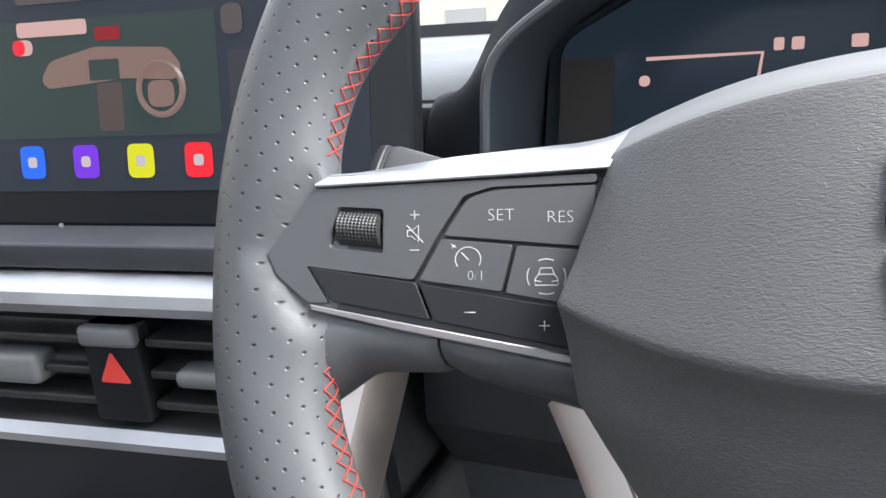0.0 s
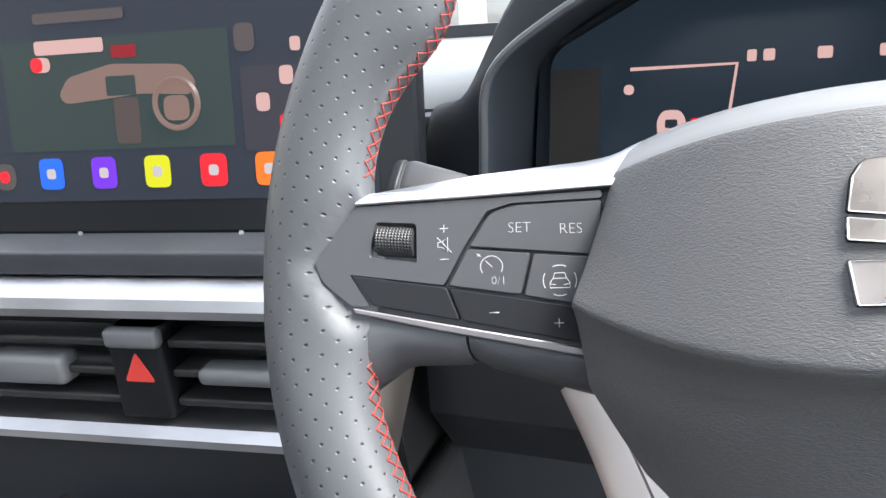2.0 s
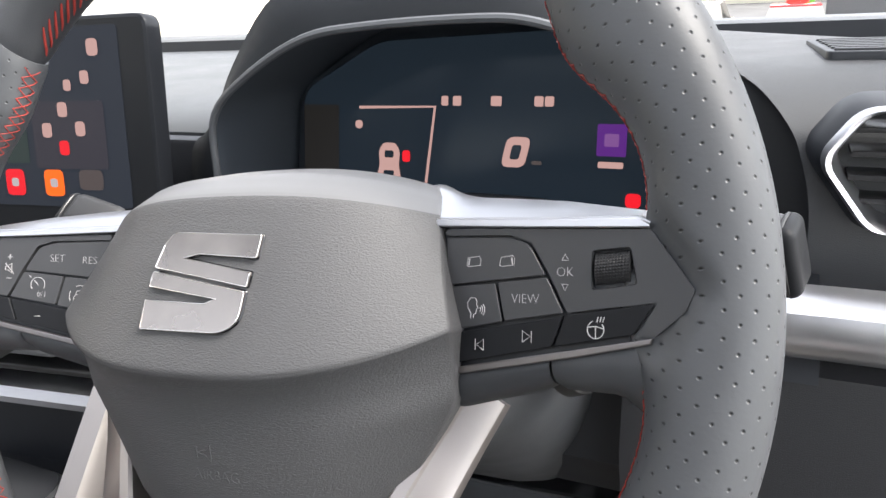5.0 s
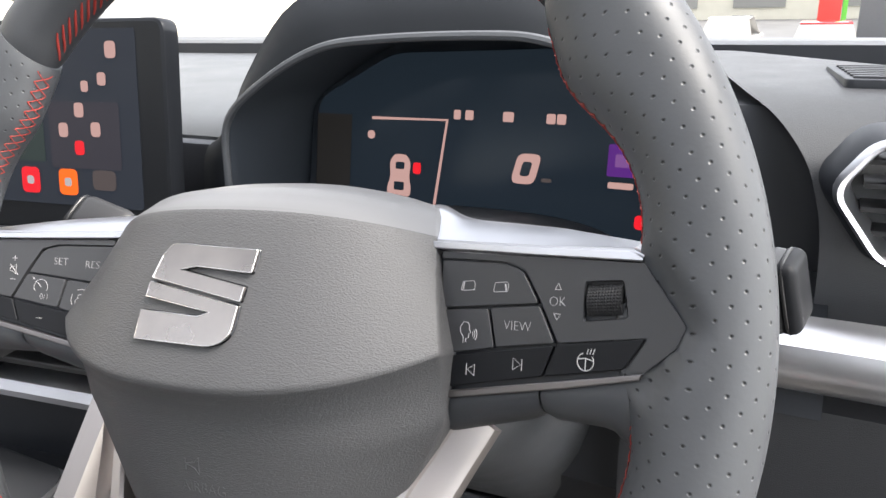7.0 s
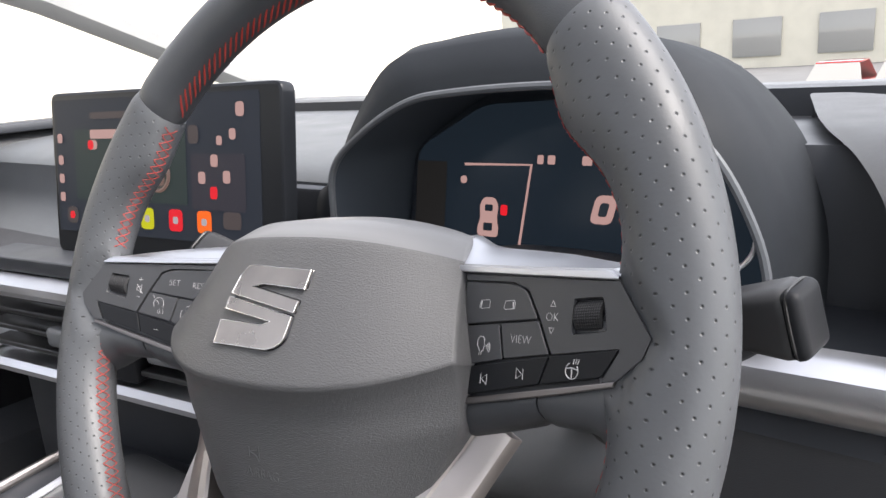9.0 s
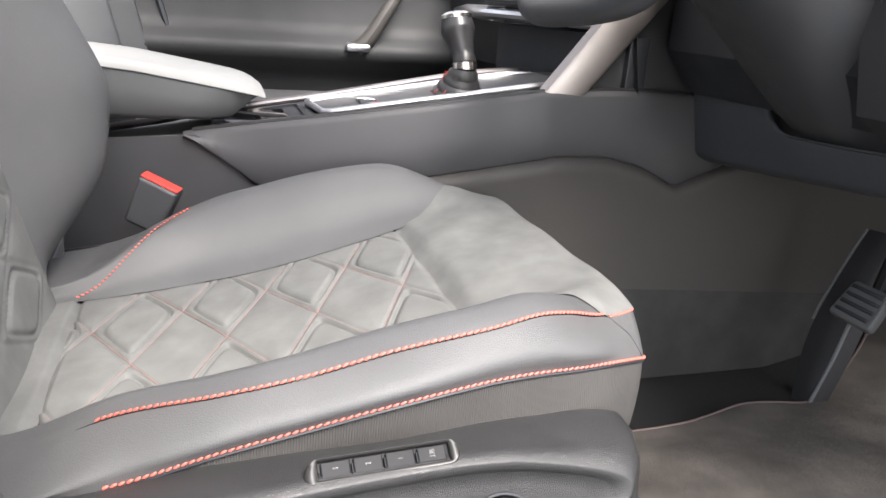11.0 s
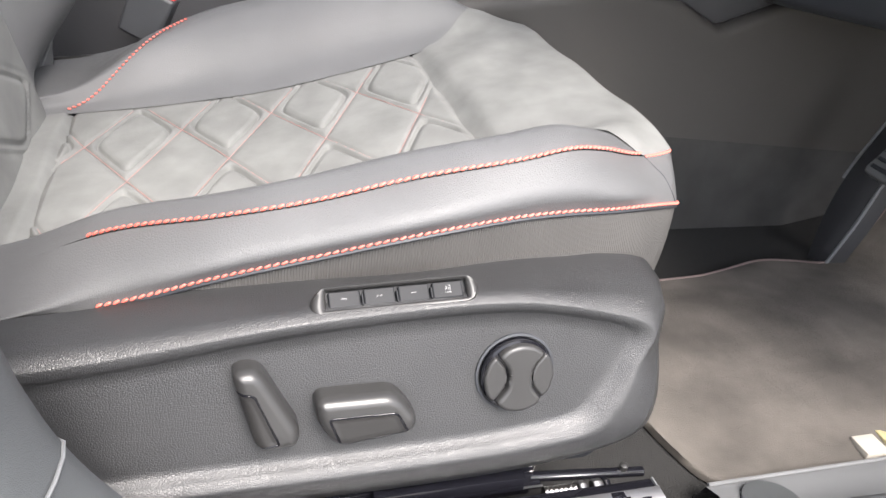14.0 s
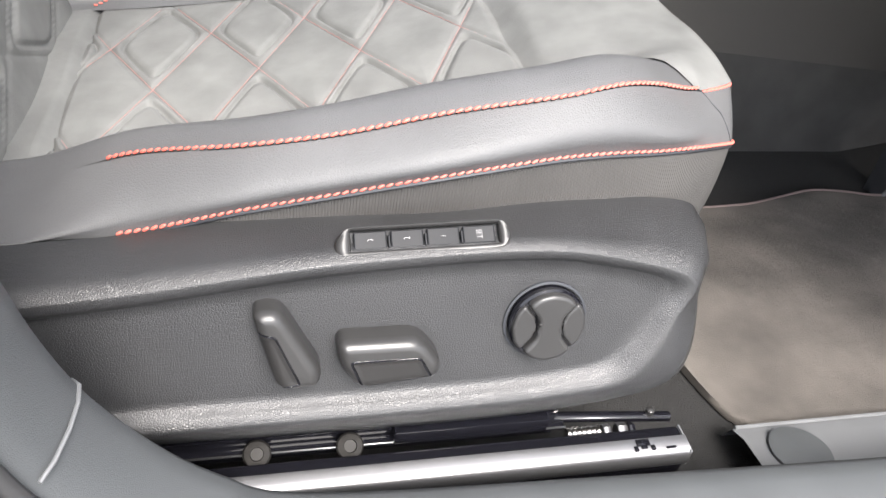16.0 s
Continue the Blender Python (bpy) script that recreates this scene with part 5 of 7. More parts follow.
# belt buckle beside the cushion
buckle = thing("belt_buckle", (-0.285, -0.41, 0.20), "black seat belt buckle with a red release key", "belt buckle")
m = axes_at((-0.269, -0.4356, 0.242), (0.27, 0.87, -0.41), (0.152, 0.384, 0.911))
bm = slab(rounded([(-0.021, -0.032), (0.021, -0.032), (0.0235, 0.026), (-0.0235, 0.026)], 0.005, 4), 0.022, m @ Matrix.Translation((0, 0.026, -0.011)), r=0.004, seg=3)
part("buckle_body", bm, PLASTIC, buckle)
part("release_key", slab(rounded([(-0.022, 0.0255), (0.022, 0.0255), (0.0225, 0.0285), (-0.0225, 0.0285)], 0.0012, 3), 0.017, m @ Matrix.Translation((0, 0.026, -0.0085)), r=0.002), RED_KEY, buckle, "red release key")
part("strap", tube([(-0.285, -0.41, 0.10), (-0.279, -0.42, 0.19), (-0.274, -0.424, 0.235)], 0.013, 8, flat=0.4), DARK, buckle)

# ---- dashboard ----
dash = thing("dashboard", (-0.3, 0.4, 0.3), "dark soft-touch dashboard with satin silver strips", "dashboard")


def swept(profile, x0, x1, n=2, bend=None):
    """A profile of (y, z) carried along x."""
    rows = []
    for x in np.linspace(x0, x1, n):
        dy = bend(x) if bend else 0.0
        rows.append([(x, y + dy, z) for y, z in profile])
    return grid(rows)


TOP = [(0.95, 0.690), (0.70, 0.688), (0.45, 0.684), (0.30, 0.676), (0.262, 0.669), (0.248, 0.662), (0.243, 0.656)]
part("left_pad", swept(TOP + [(0.244, 0.62), (0.235, 0.60), (0.20, 0.575)], -1.06, -0.176, 12), PAD_LIT, dash, "soft pad under the windscreen, light painted in")
edge = spline([(0.605, 0.6955, 0.075), (0.55, 0.697, 0.085), (0.40, 0.695, 0.122), (0.336, 0.692, 0.141), (0.295, 0.682, 0.164), (0.268, 0.666, 0.181), (0.258, 0.650, 0.189), (0.254, 0.62, 0.196), (0.25, 0.575, 0.198)], 48)
rows = []
for k, (y, z, x0) in enumerate(edge):
    row = []
    for f in np.linspace(0, 1, 24):
        x = lerp(x0, 0.43, f)
        far = max(0.605 - 1.1 * max(x - 0.109, 0), 0.44)
        row.append((x, y if y < 0.36 else lerp(0.36, far, (y - 0.36) / 0.245), z))
    if k == 0:
        rows.append([(x, y + 0.004, 0.660) for x, y, _ in row])
    rows.append(row)
part("right_pad", grid(rows), PAD_SHADED, dash, "soft pad beside the instrument hood, painted as shaded", sharp=50)
# low dark sheet stands in for the shadow gap behind the pad
part("rear_deck", grid([[(x, y, z) for x in np.linspace(0.0, 0.43, 6)] for y, z in ((0.42, 0.660), (0.60, 0.668), (0.82, 0.674), (0.95, 0.676))]), DARK, dash, "low dark deck painting the shadow gap behind the pad")
part("middle_deck", swept([(0.95, 0.672), (0.60, 0.672), (0.45, 0.684), (0.32, 0.684), (0.31, 0.66), (0.30, 0.585), (0.22, 0.582), (0.175, 0.578), (0.16, 0.56)], -0.190, 0.205, 4), DARK, dash, "dark deck under the instrument hood")
part("lower_fascia", swept([(0.20, 0.576), (0.165, 0.562), (0.155, 0.50), (0.170, 0.44), (0.235, 0.402), (0.42, 0.385), (0.50, 0.40)], 0.112, 0.43, 6), FASCIA, dash, "dark lower dashboard panel")
part("lower_fascia", swept([(0.20, 0.576), (0.19, 0.56), (0.19, 0.47), (0.23, 0.42), (0.42, 0.385), (0.50, 0.40)], -0.215, 0.112, 6), DARK, dash, "dark knee panel round the column")
part("glove_fascia", swept([(0.20, 0.576), (0.15, 0.565), (0.14, 0.50), (0.16, 0.40), (0.26, 0.33), (0.50, 0.30)], -1.06, -0.215, 6, lambda x: 0.0), FASCIA, dash, "dark passenger side panel")
part("fascia_edge", tube([(0.1175, 0.158, 0.560), (0.1178, 0.166, 0.50), (0.1180, 0.180, 0.44), (0.1181, 0.2325, 0.406)], 0.002, 6), DARK, dash)
rows = []
for x in np.linspace(-0.214, 0.43, 40):
    zb = float(np.interp(x, [-0.214, -0.15, 0.03, 0.13, 0.43], [0.337, 0.340, 0.357, 0.367, 0.380]))
    zl = float(np.interp(x, [-0.214, -0.09, -0.075, -0.058, -0.040, 0.04, 0.115, 0.43], [0.440, 0.436, 0.418, 0.402, 0.396, 0.3985, 0.4035, 0.412]))
    rows.append([(x, 0.48, zb - 0.03), (x, 0.268, zb - 0.006), (x, 0.258, zb - 0.001), (x, 0.252, zb + 0.006), (x, lerp(0.252, 0.236, 0.8), lerp(zb, zl, 0.75)), (x, 0.236, zl - 0.002), (x, 0.238, zl), (x, 0.246, zl - 0.004), (x, 0.262, zl - 0.022)])
part("knee_panel", grid(rows), KNEE, dash, "dark knee panel with an open tray", sharp=60)
part("knee_lip", tube(spline([(-0.0766, 0.2375, 0.4185), (-0.060, 0.2365, 0.4030), (-0.040, 0.236, 0.3965), (0.04, 0.236, 0.3990), (0.115, 0.236, 0.4040)], 24), 0.0010, 6), BUTTON, dash, "thin edge of the knee panel")
part("dash_face", box(-0.34, -0.186, 0.226, 0.242, 0.572, 0.6545, 0.004), DARK, dash, "dark face beside the hood")
# satin strip on the driver's side
rows = []
for x in np.linspace(0.112, 0.43, 14):
    k = smoothstep(0.112, 0.22, x)
    rows.append([(x, y - 0.004 * k, z + 0.003 * k) for y, z in ((0.200, 0.590), (0.185, 0.601), (0.165, 0.602), (0.154, 0.598), (0.151, 0.590), (0.153, 0.580), (0.160, 0.573), (0.175, 0.572))])
part("silver_strip", grid(rows, close_v=True, cap=True), SATIN, dash, "broad satin silver strip")
part("defrost_grille", slab(rounded([(0.188, 0.435), (0.200, 0.345), (0.405, 0.345), (0.405, 0.435)], 0.006, 4), 0.006, Matrix.Translation((0, 0, 0.6925)), r=0.001), DARK, dash, "dark speaker grille")
for k in range(7):
    part("grille_slat", box(0.204 - 0.0015 * k, 0.400, 0.351 + k * 0.0118, 0.356 + k * 0.0118, 0.6975, 0.7000, 0.0008), BUTTON, dash)
# pale colour paints the windscreen light on top of the rail
part("screen_base_rail", box(-1.05, 0.43, 0.78, 0.86, 0.672, 0.6925, 0.008), PAD_LIT, dash, "rail at the foot of the windscreen, light painted in")

# right air vent with its six-sided silver ring
vent = thing("side_air_vent", (0.262, 0.25, 0.60), "six-sided air vent with a satin silver ring and dark slats", "air vent")
RING = [(0.1950, 0.655), (0.2140, 0.682), (0.330, 0.684), (0.352, 0.650), (0.330, 0.617), (0.2230, 0.616)]
vy = lambda x: 0.236 + 0.02 * (x - 0.26)
ring = rounded(RING, 0.010, 5)
mid_r = (0.270, 0.650)
loops = []
for k, dy in ((1.0, 0.012), (1.0, -0.006), (0.97, -0.009), (0.93, -0.007), (0.895, 0.002), (0.875, 0.020)):
    loops.append([(lerp(mid_r[0], x, k), vy(x) + dy, lerp(mid_r[1], z, k)) for x, z in ring])
part("vent_ring", grid(loops, close_v=True), SATIN, vent, "satin silver ring")
part("vent_well", slab([(lerp(mid_r[0], x, 0.83) - 0.27, lerp(mid_r[1], z, 0.83) - 0.65) for x, z in ring], 0.003, axes_at((0.27, 0.275, 0.65), (1, 0, 0), (0, 0, 1))), DARK, vent)
for k in range(4):
    z = 0.630 + k * 0.0125
    part("vent_slat", box(0.212, 0.330, 0.238, 0.262, z, z + 0.003, 0.001), KNOB, vent)
part("vent_housing", grid([[(lerp(mid_r[0], x, k), vy(x) + dy, lerp(mid_r[1], z, k)) for x, z in ring] for k, dy in ((1.10, 0.03), (1.07, 0.008), (1.0, 0.0))], close_v=True), DARK, vent)

# instrument hood and display
cluster = thing("instrument_cluster", (-0.01, 0.26, 0.58), "digital instrument display under a dark hood, switched on", "instrument cluster")
INNER = [(-0.171, 0.585), (-0.169, 0.640), (-0.1635, 0.6795), (-0.133, 0.7050), (-0.088, 0.7265), (-0.045, 0.7325), (0.02, 0.7345), (0.055, 0.7320), (0.088, 0.7200), (0.113, 0.7010), (0.132, 0.672), (0.145, 0.635), (0.146, 0.585)]
OUTER = [(-0.228, 0.585), (-0.219, 0.652), (-0.190, 0.667), (-0.169, 0.7085), (-0.130, 0.7570), (-0.085, 0.7665), (-0.03, 0.7700), (0.03, 0.767), (0.082, 0.748), (0.118, 0.714), (0.139, 0.676), (0.151, 0.635), (0.153, 0.585)]
i_s, o_s = spline(INNER, 60), spline(OUTER, 60)
loops = [[(x, 0.330, z - 0.010) for x, z in o_s], [(x, 0.235, z) for x, z in o_s], [(lerp(ix, x, 0.75), 0.206, lerp(iz, z, 0.8)) for (x, z), (ix, iz) in zip(o_s, i_s)], [(lerp(ix, x, 0.3), 0.193, lerp(iz, z, 0.3)) for (x, z), (ix, iz) in zip(o_s, i_s)],
         [(x, 0.188, z) for x, z in i_s]]
part("hood", grid(loops), HOOD, cluster, "matt black instrument hood", sharp=50)
loops = [[(x, 0.188, z) for x, z in i_s], [(x * 0.985, 0.196, lerp(0.655, z, 0.985)) for x, z in i_s], [(x * 0.955, 0.262, lerp(0.655, z, 0.985)) for x, z in i_s], [(x * 0.94, 0.285, lerp(0.655, z, 0.985)) for x, z in i_s]]
bm = grid(loops)
bm.verts.ensure_lookup_table()
bm.faces.new([bm.verts[k] for k in range(180, 240)])
part("hood_lining", bm, HOOD_IN, cluster, "dark inner face of the hood, lifted by painted glare", sharp=50)
part("hood_edge", tube([(x, 0.187, z) for x, z in i_s], 0.0026, 8), SLIDER_DARK, cluster, "thin grey edge of the hood")
LIP = spline([(0.011, 0.212, 0.6010), (0.051, 0.212, 0.6055), (0.086, 0.212, 0.6112), (0.109, 0.212, 0.6195), (0.121, 0.212, 0.6272), (0.1300, 0.212, 0.6370), (0.1325, 0.212, 0.6465), (0.1330, 0.212, 0.6570)], 30)
DISP = axes_at((0.0, 0.2625, 0.655), (1, 0, 0), (0, 0.19, 0.98))
GLASS = rounded([(-0.148, -0.082), (0.00, -0.082), (0.080, -0.080), (0.1250, -0.0720), (0.1310, -0.0150), (0.1220, 0.020), (0.090, 0.052), (0.045, 0.068), (-0.085, 0.064), (-0.148, 0.030)], 0.012, 6)
glass = part("display", slab(GLASS, -0.006, DISP @ Matrix.Translation((0, 0, -0.0012))), SCREEN, cluster, "glossy black display")
part("hood_lip", tube(LIP, 0.0016, 8), SATIN, cluster, "bright lower lip of the hood")
part("display_surround", slab([(-0.160, -0.090), (0.140, -0.090), (0.138, -0.015), (0.126, 0.022), (0.094, 0.056), (0.048, 0.073), (-0.090, 0.069), (-0.156, 0.032)], -0.004, DISP @ Matrix.Translation((0, 0, -0.0075))), HOOD_IN, cluster, "dark plate round the display")


def sign(x, y, w, h, mat, parent, m, name="display_mark", r=0.0012, z=0.0):
    return part(name, slab(rounded([(x - w / 2, y - h / 2), (x + w / 2, y - h / 2), (x + w / 2, y + h / 2), (x - w / 2, y + h / 2)], r, 3), 0.0003, m @ Matrix.Translation((0, 0, z))), mat, parent)


part("display_mark", tube([DISP @ Vector(p) for p in ((-0.0995, 0.0185, 0), (-0.040, 0.0195, 0), (-0.0475, -0.048, 0))], 0.0011, 5), UI_PINK, glass)
sign(-0.100, 0.0065, 0.0060, 0.0060, UI_PINK, glass, DISP, r=0.003)
part("display_mark", slab(rounded([(-0.0845, -0.036), (-0.0665, -0.036), (-0.0655, -0.030), (-0.0675, -0.022), (-0.0665, -0.012), (-0.070, -0.006), (-0.0800, -0.006), (-0.0835, -0.012), (-0.0825, -0.022), (-0.0850, -0.030)], 0.003, 4), 0.0003, DISP), UI_PINK, glass)
sign(-0.0750, -0.0140, 0.007, 0.005, SCREEN, glass, DISP, z=0.0003)
sign(-0.0752, -0.0285, 0.008, 0.006, SCREEN, glass, DISP, z=0.0003)
sign(-0.0615, -0.0150, 0.006, 0.008, UI_RED, glass, DISP, r=0.002)
for x, w in ((-0.0325, 0.005), (-0.0235, 0.006), (0.0047, 0.0075), (0.034, 0.006), (0.041, 0.006)):
    sign(x, 0.0235, w, 0.0065, UI_PINK, glass, DISP)
lean = DISP @ Matrix(((1, 0.22, 0, 0.0195), (0, 1, 0, -0.0095), (0, 0, 1, 0), (0, 0, 0, 1)))
sign(0, 0, 0.0165, 0.0200, UI_PINK, glass, lean, r=0.005)
sign(0, 0, 0.0065, 0.0095, SCREEN, glass, lean, r=0.002, z=0.0003)
sign(0.034, -0.016, 0.007, 0.0025, UI_DIM, glass, DISP)
sign(0.0822, 0.0, 0.0185, 0.020, UI_VIOLET, glass, DISP)
sign(0.0822, 0.0, 0.009, 0.008, UI_LILAC, glass, DISP, z=0.0003)
sign(0.0822, -0.0155, 0.016, 0.004, UI_PINK, glass, DISP)
sign(0.0975, -0.0370, 0.0095, 0.0090, UI_RED, glass, DISP, r=0.003)
sign(0.0725, -0.0500, 0.008, 0.004, UI_PINK, glass, DISP)
sign(-0.1320, -0.010, 0.030, 0.060, UI_GREY, glass, DISP, r=0.001)

# infotainment screen
SCR = axes_at((-0.36, 0.139, 0.637), (0.9913, 0.1315, 0.0), (-0.0197, 0.1487, 0.9887))
unit = thing("touch_screen", (-0.34, 0.15, 0.575), "large free-standing touch screen, switched on, showing climate icons", "touch screen")
BODY = rounded([(-0.125, -0.037), (0.165, -0.037), (0.165, 0.112), (-0.125, 0.112)], 0.010, 6)
body = part("screen_body", slab(BODY, 0.014, SCR @ Matrix.Translation((0, 0, -0.0150)), r=0.003), SCREEN_BODY, unit, "glossy black screen body")
part("screen_neck", box(-0.43, -0.27, 0.165, 0.21, 0.58, 0.70, 0.01), DARK, unit)
shown = part("screen_page", slab(rounded([(-0.118, -0.016), (0.142, -0.016), (0.142, 0.105), (-0.118, 0.105)], 0.003, 3), 0.0004, SCR @ Matrix.Translation((0, 0, -0.0009))), UI_PAGE, unit, "dark page of the display")
for x, mat in ((-0.0634, UI_BLUE), (-0.0273, UI_PURPLE), (0.0082, UI_YELLOW), (0.0441, UI_RED), (0.0784, UI_ORANGE)):
    sign(x, 0.0005, 0.0165, 0.0185, mat, shown, SCR, "screen_icon", 0.004)
    sign(x, 0.0005, 0.006, 0.006, UI_WHITE, shown, SCR, "screen_icon", 0.002, 0.0003)
sign(-0.0968, -0.0006, 0.016, 0.016, UI_DIM, shown, SCR, "screen_icon", 0.007)
sign(-0.0968, -0.0006, 0.007, 0.007, UI_RED, shown, SCR, "screen_icon", 0.003, 0.0003)
sign(0.1102, 0.0030, 0.020, 0.014, UI_DIM, shown, SCR, "screen_icon", 0.004)
sign(-0.015, 0.046, 0.148, 0.064, UI_GREEN, shown, SCR, "screen_panel", 0.002, -0.0003)
sign(0.0955, 0.0335, 0.061, 0.046, UI_PANEL, shown, SCR, "screen_panel", 0.003)
for x, y, mat, s in ((0.0776, 0.0369, UI_PINK, 0.008), (0.1058, 0.0378, UI_PINK, 0.008), (0.0923, 0.0508, UI_PINK, 0.008), (0.0909, 0.0249, UI_RED, 0.008), (0.1221, 0.0911, UI_PINK, 0.009), (0.1134, 0.0719, UI_PINK, 0.007), (0.0986, 0.0669, UI_PINK, 0.006), (0.0690, 0.072, UI_DIM, 0.012), (-0.110, 0.07, UI_PINK, 0.007), (-0.110, 0.05, UI_PINK, 0.007), (-0.110, 0.033, UI_PINK, 0.007), (-0.110, 0.016, UI_PINK, 0.007)):
    sign(x, y, s, s * 1.25, mat, shown, SCR, "screen_icon", s * 0.35, 0.0004)
# picture of a dashboard on the page, and bars for small writing
part("screen_icon", slab(rounded([(-0.052, 0.046), (-0.045, 0.056), (-0.015, 0.0625), (0.030, 0.060), (0.038, 0.050), (0.034, 0.043), (0.002, 0.045), (-0.020, 0.043), (-0.048, 0.041)], 0.004, 4), 0.0003, SCR), UI_PEACH, shown)
sign(-0.010, 0.0500, 0.019, 0.011, UI_GREEN, shown, SCR, "screen_icon", 0.001, 0.0004)
sign(-0.008, 0.030, 0.016, 0.026, UI_DIMPEACH, shown, SCR, "screen_icon", 0.003)
part("screen_icon", tube([SCR @ Vector((0.0244 + 0.0135 * math.cos(a), 0.0385 + 0.0135 * math.sin(a), 0.0005)) for a in np.linspace(0, 2 * math.pi, 32, endpoint=False)], 0.0018, 5, closed=True), UI_PEACH, shown)
sign(0.0244, 0.036, 0.016, 0.014, UI_PEACH, shown, SCR, "screen_icon", 0.005, 0.0004)
sign(-0.042, 0.0735, 0.046, 0.008, UI_PINK, shown, SCR, "writing_bar", 0.002, 0.0003)
sign(-0.034, 0.090, 0.06, 0.006, UI_DIM, shown, SCR, "writing_bar", 0.002, 0.0003)
sign(-0.0620, 0.0640, 0.013, 0.0085, UI_PINK, shown, SCR, "screen_icon", 0.004, 0.0003)
sign(-0.0645, 0.0640, 0.008, 0.0085, UI_RED, shown, SCR, "screen_icon", 0.004, 0.0006)
sign(-0.0062, 0.0690, 0.016, 0.007, UI_DARKRED, shown, SCR, "writing_bar", 0.001, 0.0003)
# touch slider bar under the screen
bar = part("slider_bar", slab(rounded([(-0.13, -0.052), (0.165, -0.050), (0.165, -0.0415), (-0.13, -0.0415)], 0.002, 3), 0.012, SCR @ Matrix.Translation((0, 0, -0.010)), r=0.002), SLIDER, unit, "grey touch slider")
for x, mat in ((-0.062, UI_DARKRED), (0.083, UI_DARKBLUE), (-0.118, UI_DARKBLUE)):
    sign(x, -0.0475, 0.018, 0.0035, mat, bar, SCR, "slider_mark", 0.001, 0.0021)
for x in (-0.0466, 0.0590):
    sign(x, -0.0400, 0.0030, 0.012, SATIN, bar, SCR, "slider_knob", 0.001, 0.002)

# centre strip and vents; the whole front turns a little to the driver
FRONT = axes_at((-0.347, 0.0943, 0.5335), (0.9913, 0.1315, 0.0), (0, 0.0, 1.0))
centre = thing("centre_vents", (-0.347, 0.15, 0.48), "slatted centre air vents between two satin silver strips", "air vent")


def fpart(name, x0, x1, y0, y1, d0, d1, mat, parent, label="", r=0.002):
    bm = box(x0, x1, y0, y1, d0, d1, r, 3)
    bm.transform(FRONT)
    return part(name, bm, mat, parent, label)


bm = bmesh.new()
rows = [[(x, y, d) for y, d in ((0.028, -0.03), (0.030, -0.004), (0.034, 0.006), (0.040, 0.0095), (0.046, 0.008), (0.052, 0.0), (0.054, -0.03))] for x in np.linspace(-0.215, 0.135, 12)]
bm = grid(rows, close_v=True, cap=True)
bm.transform(FRONT)
part("upper_strip", bm, SATIN, centre, "broad satin silver strip")
rows = [[(x, y, d) for y, d in ((-0.048, -0.03), (-0.0465, 0.002), (-0.043, 0.009), (-0.038, 0.0095), (-0.033, 0.004), (-0.030, -0.03))] for x in np.linspace(-0.215, 0.119, 12)]
bm = grid(rows, close_v=True, cap=True)
bm.transform(FRONT)
part("lower_strip", bm, SATIN, centre, "satin silver strip")
fpart("vent_well", -0.215, 0.135, -0.031, 0.028, -0.05, -0.038, DARK, centre)
fpart("strip_shelf", -0.215, 0.135, 0.054, 0.068, -0.05, -0.006, DARK, centre)
for x0, x1 in ((-0.21, -0.018), (0.018, 0.128)):
    for y in (-0.022, -0.004, 0.014):
        fpart("vent_slat", x0, x1, y, y + 0.005, -0.022, 0.0, KNOB, centre, r=0.0015)
    xm = (-0.075 if x0 < 0 else 0.062)
    fpart("vent_tab", xm - 0.026, xm + 0.026, -0.006 if x0 > 0 else -0.010, 0.004 if x0 > 0 else 0.008, -0.012, 0.006, SLIDER, centre, "grey vent tab", r=0.004)
hz = fpart("hazard_switch", -0.0175, 0.0165, -0.029, 0.027, -0.02, 0.004, KEY_DARK, centre, "dark hazard switch", r=0.003)
fpart("switch_brow", -0.0175, 0.0165, 0.0155, 0.027, -0.01, 0.007, SLIDER, hz, r=0.003)
part("hazard_triangle", slab(rounded([(-0.0095, -0.0085), (0.0095, -0.0085), (0.0, 0.0095)], 0.002, 3), 0.0004, FRONT @ Matrix.Translation((0, 0.0035, 0.0041))), RED_KEY, hz, "red warning triangle")
fpart("console_face", -0.215, 0.13, -0.20, -0.052, -0.06, -0.03, DARK, centre, "dark face under the vents")

for z0, label in ((0.5755, "broad satin silver strip"), (0.4930, "satin silver strip")):
    rows = []
    for x in np.linspace(-0.955, -0.556, 10):
        y = lerp(0.150, 0.070, float(smoothstep(-0.98, -0.54, x)))
        rows.append([(x, y + d, z0 + z) for d, z in ((0.03, -0.012), (0.004, -0.010), (-0.006, -0.005), (-0.009, 0.0), (-0.006, 0.006), (0.003, 0.012), (0.03, 0.013))])
    part("dash_strip", grid(rows, close_v=True, cap=True), SATIN, dash, label)

# steering column with its stalks
column = thing("steering_column", (0.0, 0.15, 0.45), "dark plastic steering column shroud with two stalks", "steering column")
rows = []
for t in np.linspace(0, 1, 16):
    y = lerp(0.030, 0.30, t)
    zc = 0.622 - 0.20 * (y - 0.03)
    w, up, down = lerp(0.078, 0.105, t), lerp(0.045, 0.040, t), lerp(0.070, 0.195, smoothstep(0, 1, t))
    rows.append([(w * math.copysign(abs(math.cos(a)) ** 0.7, math.cos(a)), y, zc + (up if math.sin(a) > 0 else down) * math.copysign(abs(math.sin(a)) ** 0.75, math.sin(a))) for a in np.linspace(0, 2 * math.pi, 40, endpoint=False)])
part("column_shroud", grid(rows, close_v=True, cap=True), PLASTIC, column, "dark grey column shroud", sharp=60)
